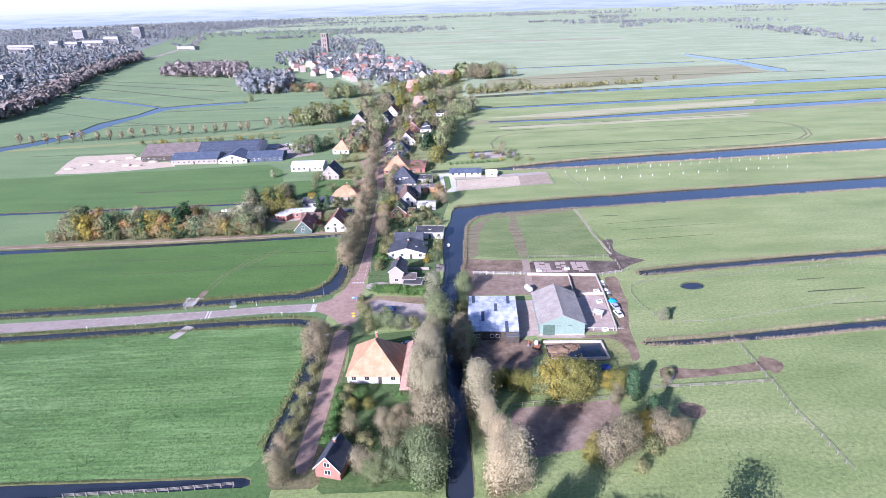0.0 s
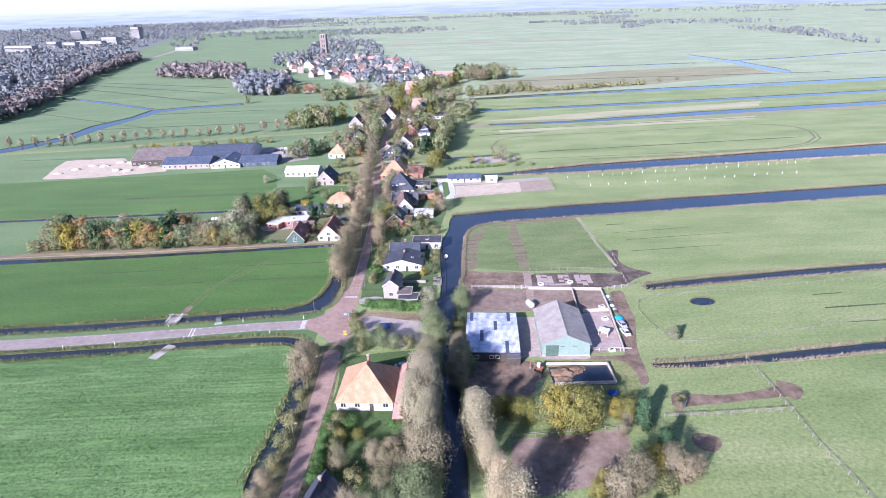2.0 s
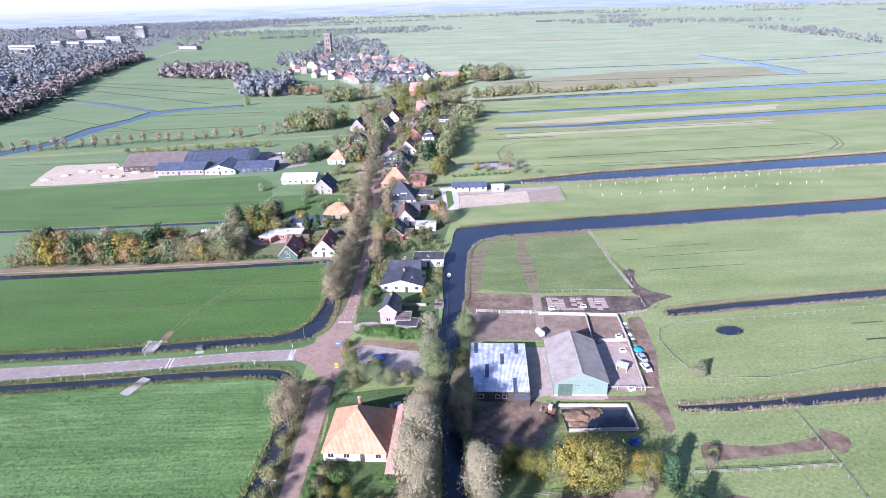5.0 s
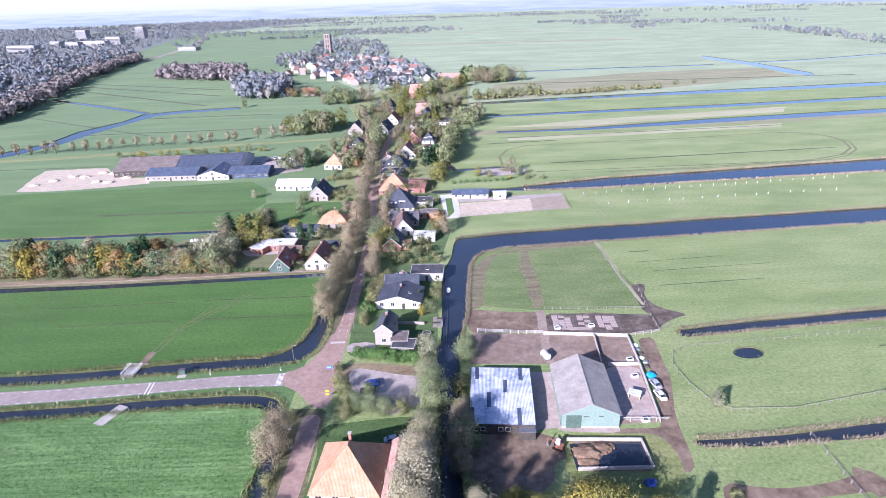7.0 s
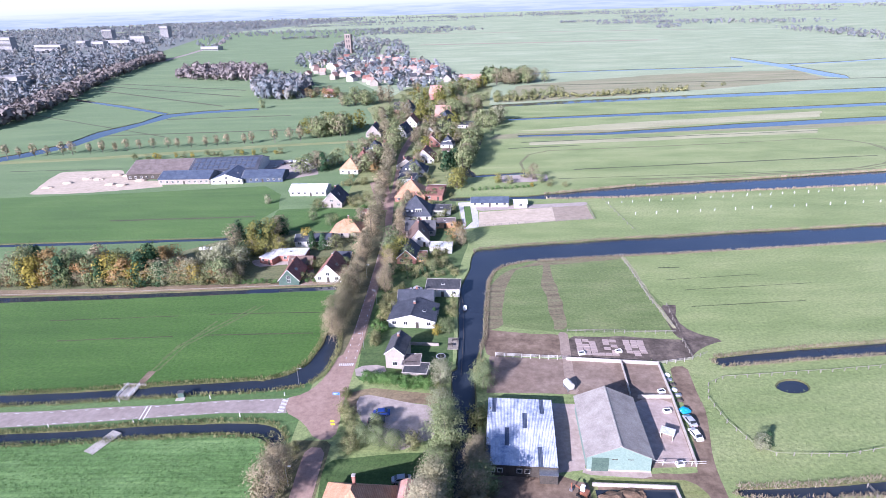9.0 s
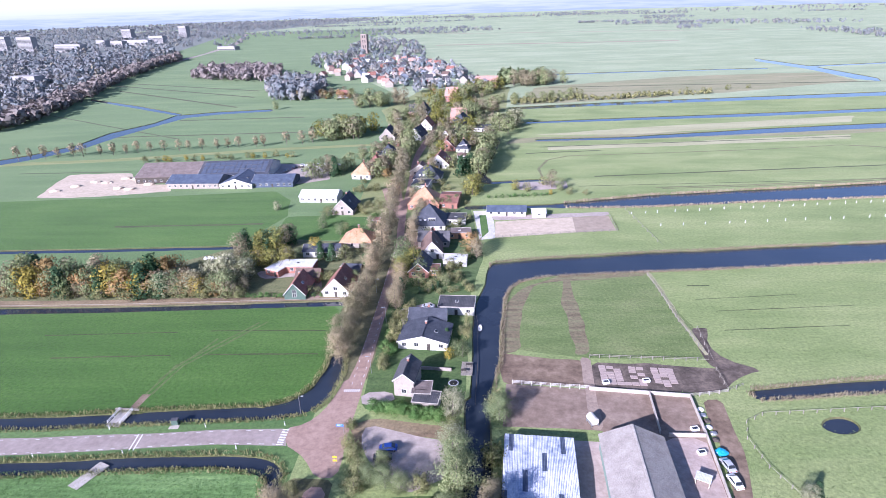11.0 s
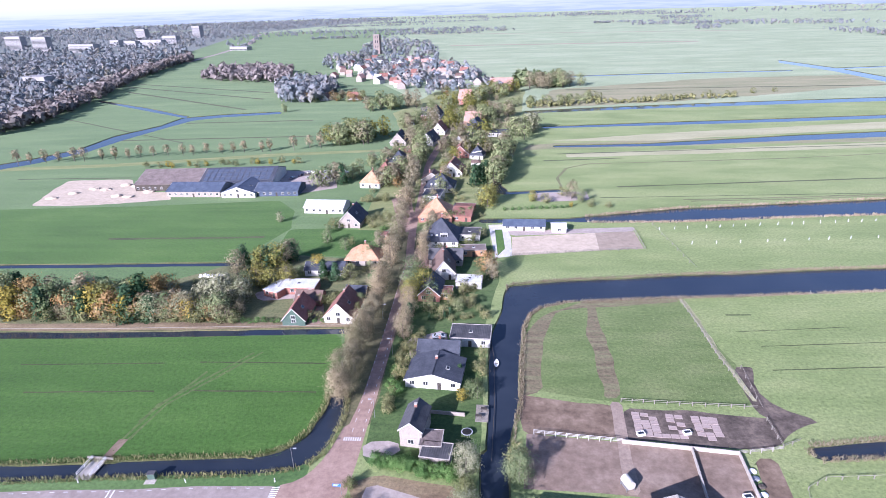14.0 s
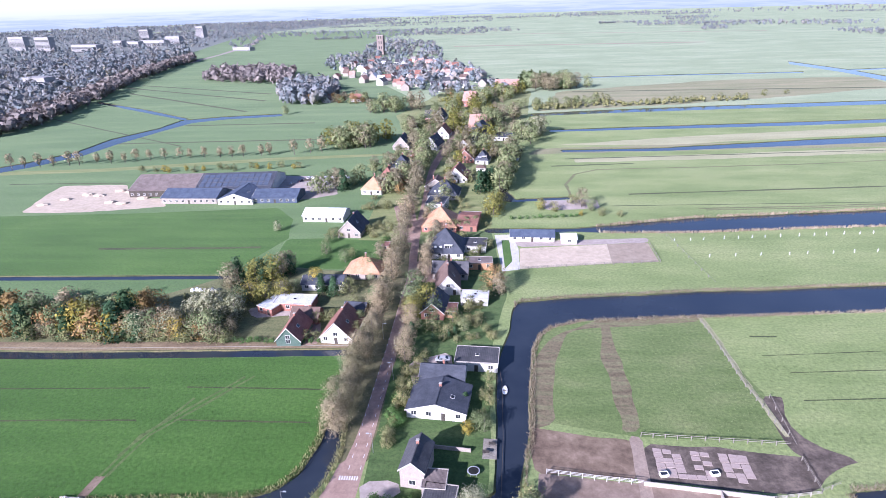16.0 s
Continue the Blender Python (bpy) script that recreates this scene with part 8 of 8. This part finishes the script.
part("stick", boxes((2.4, -0.1, 0.5, 2.65, 0.1, 2.1)), "paint_rust", e)
part("bucket", boxes((2.2, -0.35, 0.05, 2.9, 0.35, 0.5)), "steel", e)
e = thing("trampoline", pose(-5.2, 198.5, 0), "round dark trampoline with a pale rim on the lawn", "trampoline")
bm = bmesh.new()
cyl(bm, 0, 0, 0.72, 0.76, 1.2, 1.2, 24)
part("mat", bm, "rubber", e)
bm = bmesh.new()
for i in range(24):
    a0, a1 = i * math.tau / 24, (i + 1) * math.tau / 24
    bm.faces.new([bm.verts.new((r * math.cos(a), r * math.sin(a), z)) for r, a, z in ((1.15, a0, 0.8), (1.4, a0, 0.78), (1.4, a1, 0.78), (1.15, a1, 0.8))])
part("rim", bm, "paint_silver", e)
for i in range(6):
    a0 = i * math.tau / 6
    part("leg", boxes((1.25 * math.cos(a0) - 0.04, 1.25 * math.sin(a0) - 0.04, 0, 1.25 * math.cos(a0) + 0.04, 1.25 * math.sin(a0) + 0.04, 0.78)), "steel", e)
e = thing("terrace", pose(-3.4, 203.0, 0, 0, 0, -2), "timber deck terrace with garden furniture beside the canal", "deck")
for i in range(12):
    part("plank", boxes((0, i * 0.55, 0.02, 3.2, i * 0.55 + 0.5, 0.14)), "wood_grey", e)
for x, y in ((-2.6, 204.5), (-1.2, 207.2)):
    e = thing("garden_table", pose(x, y, 0.14), "dark garden table on the deck", "table")
    part("tabletop", boxes((-0.8, -0.5, 0.7, 0.8, 0.5, 0.75)), "wood_dark", e)
    for lx in (-0.7, 0.7):
        for ly in (-0.4, 0.4):
            part("leg", boxes((lx - 0.04, ly - 0.04, 0, lx + 0.04, ly + 0.04, 0.7)), "wood_dark", e)
for x, y, r, c in ((2.1, 228.5, 88, "paint_white"),):
    e = thing("rowing_boat", pose(x, y, -0.4, 0, 0, r), "small pale rowing boat moored at the bank", "boat")
    bm = bmesh.new()
    n = 10
    rings = []
    for k, z, s in ((0, 0.0, 0.6), (1, 0.5, 1.0), (2, 0.5, 0.86), (3, 0.12, 0.5)):
        rings.append([bm.verts.new((s * 2.0 * math.cos(i * math.tau / n), s * 0.75 * math.sin(i * math.tau / n) * (1 - 0.3 * max(0, math.cos(i * math.tau / n))), z)) for i in range(n)])
    for a, b in zip(rings, rings[1:]):
        for i in range(n):
            bm.faces.new((a[i], a[(i + 1) % n], b[(i + 1) % n], b[i]))
    bm.faces.new(rings[0][::-1]), bm.faces.new(rings[-1])
    part("hull", bm, c, e)
    part("bench", boxes((-0.2, -0.5, 0.35, 0.2, 0.5, 0.4)), "wood_grey", e)
# concrete slabs in the mud
e = thing("slab_paving", pose(34.5, 199.5, 0, 0, 0, -4), "cracked concrete slabs laid in the mud", "paving")
rs = random.Random(8)
sl = [boxes((0, 0, -0.02, 1.85, 1.35, h)) for h in (0.06, 0.09)]
slab_mesh = []
for b2 in sl:
    me = bpy.data.meshes.new("slab")
    b2.to_mesh(me), b2.free()
    me.materials.append(MATS["concrete_pink"])
    slab_mesh.append(me)
for i in range(12):
    for j in range(6):
        if i > 9 or rs.random() < (0.95 if i == 6 else 0.2 if i > 6 else 0.15 if i < 3 and j > 1 else 0.4 if i != 3 else 0.8):
            continue
        o = new("slab", rs.choice(slab_mesh))
        o.parent = e
        o.matrix_basis = pose(2.0 * i + rs.uniform(-0.1, 0.1), 1.45 * j + rs.uniform(-0.1, 0.1), 0, 0, 0, rs.uniform(-4, 4))
e = thing("slab_paving", pose(59.0, 130.0, 0, 0, 0, -30), "white concrete slab lying in the paddock gateway", "paving")
part("slab", boxes((-0.7, -2.2, -0.02, 0.7, 2.2, 0.08)), "paving_white", e)
# solar panels on the farm roof
hb = [h for h in HOUSES if "solar panels" in h[11] and h[0] == "farm_barn"][0]
slope = math.atan2(hb[7] - hb[6], hb[4] / 2)
for i in range(12):
    for j in range(3):
        ly = 2.0 + j * 4.2
        e = thing("solar_panel", pose(hb[1], hb[2], 0, 0, 0, hb[5]) @ pose(1.5 + i * (hb[3] - 3) / 12, ly, hb[6] + ly * math.tan(slope) + 0.22, math.degrees(slope), 0, 0), "dark blue solar panel on the barn roof", "solar panel", "solar panels on the barn")
        part("frame", boxes((0, 0, 0, 2.6, 3.8, 0.06)), "steel", e)
        part("cell", boxes((0.06, 0.06, 0.06, 2.54, 3.74, 0.08)), "slate_blue", e)


# ---- reeds, tufts and crop leaves ----
def blades(name, spots, h, spread, mat, label, seed, width=0.08, sward=False):
    rng = np.random.default_rng(seed)
    n = len(spots)
    p = np.column_stack([np.array(spots), np.zeros(n)])
    a = rng.uniform(0, math.tau, n)
    s = np.column_stack([np.cos(a), np.sin(a), np.zeros(n)]) * width * rng.uniform(0.6, 1.5, (n, 1))
    lean = rng.normal(size=(n, 3)) * spread
    lean[:, 2] = h * rng.uniform(0.5, 1.25, n)
    v = np.stack([p - s, p + s, p + lean + s * 0.3, p + lean - s * 0.3], 1).reshape(-1, 3)
    i = np.arange(n)[:, None] * 4
    f = i + [0, 1, 2, 3]
    away = np.cross(s, lean) @ np.array([0.0, -0.7, 0.7]) < 0
    f[away] = f[away][:, ::-1]
    up = np.column_stack([rng.normal(size=(n, 2)) * 0.25, np.ones(n)])
    up /= np.linalg.norm(up, axis=1)[:, None]
    tagged(new(name, raw(name, v, f, mat, np.repeat(up, 4, axis=0) if sward else None)), label, "plants", kind="stuff")


def along(outline, lo, hi, density, seed, keep=lambda x, y: True):
    """Spots scattered in a band beside an outline."""
    rng = random.Random(seed)
    out = []
    p = outline if area(outline) > 0 else outline[::-1]
    for a, b in zip(p, p[1:] + p[:1]):
        L = math.dist(a, b)
        if L < 0.01:
            continue
        nx, ny = (b[1] - a[1]) / L, -(b[0] - a[0]) / L
        for _ in range(int(L * density)):
            u, d = rng.random(), rng.uniform(lo, hi)
            x, y = a[0] + (b[0] - a[0]) * u + nx * d, a[1] + (b[1] - a[1]) * u + ny * d
            if keep(x, y) and noise.noise(Vector((x * 0.15, y * 0.15, seed))) > -0.7 + 0.5 * rng.random():
                out.append((x, y))
    return out


blades("reed_fringe", along(PLAN["canal"], 0.3, 1.8, 26, 1, lambda x, y: x > 6 and y < 330), 0.75, 0.35, "leaf_reed", "pale dry reeds along the canal bank", 1)
blades("reed_fringe", along(PLAN["r1b"], 0.2, 1.8, 24, 2, lambda x, y: x < 230), 0.7, 0.3, "leaf_reed", "pale dry reeds along a field ditch", 2)
blades("reed_fringe", along(PLAN["r2b"], 0.2, 1.8, 24, 3, lambda x, y: x < 200), 0.7, 0.3, "leaf_reed", "pale dry reeds along a field ditch", 3)
blades("reed_fringe", along(PLAN["canal_n"], 0.2, 1.6, 10, 4, lambda x, y: x > 45), 1.0, 0.3, "leaf_reed", "pale dry reeds along the canal bank", 4, 0.2)
blades("bank_grass", along(PLAN["d1"], 0.2, 2.0, 20, 5, lambda x, y: x > -190), 0.7, 0.25, "leaf_bush", "rough grass on the ditch banks", 5)
blades("bank_grass", along(PLAN["d2"], 0.2, 2.0, 20, 6, lambda x, y: x > -170), 0.7, 0.25, "leaf_bush", "rough grass on the ditch banks", 6)
blades("bank_grass", along(PLAN["d2s"], 0.2, 2.2, 20, 7), 0.5, 0.3, "leaf_bush", "dry grass on the roadside bank", 7)
rc = random.Random(12)
spots = []
while len(spots) < 42000:
    x, y = rc.uniform(-150, -40), rc.uniform(98, 168)
    if inside((x, y), PLAN["crop"]) and noise.noise(Vector((x * 0.1, y * 0.9, 0))) > -0.2:
        spots.append((x, y))
blades("crop_leaves", spots, 0.15, 0.18, "leaf_crop", "leafy green fodder crop in rows", 8, 0.1, True)
spots = []
while len(spots) < 24000:
    x, y = rc.uniform(-225, -40), rc.uniform(180, 246)
    if inside((x, y), PLAN["crop2"]):
        spots.append((x, y))
blades("meadow_grass", spots, 0.12, 0.12, "leaf_sward", "short green meadow grass", 9, 0.07, True)
spots = []
while len(spots) < 26000:
    x, y = rc.uniform(45, 150), rc.uniform(90, 270)
    if not any(inside((x, y), PLAN[k]) for k in ("canal", "r1b", "r2b", "pond", "pen", "track", "yard_s", "path_r", "mud_y", "mudtop")):
        spots.append((x, y))
blades("meadow_grass", spots, 0.14, 0.2, "leaf_meadow", "tufted pasture grass", 10, 0.1, True)
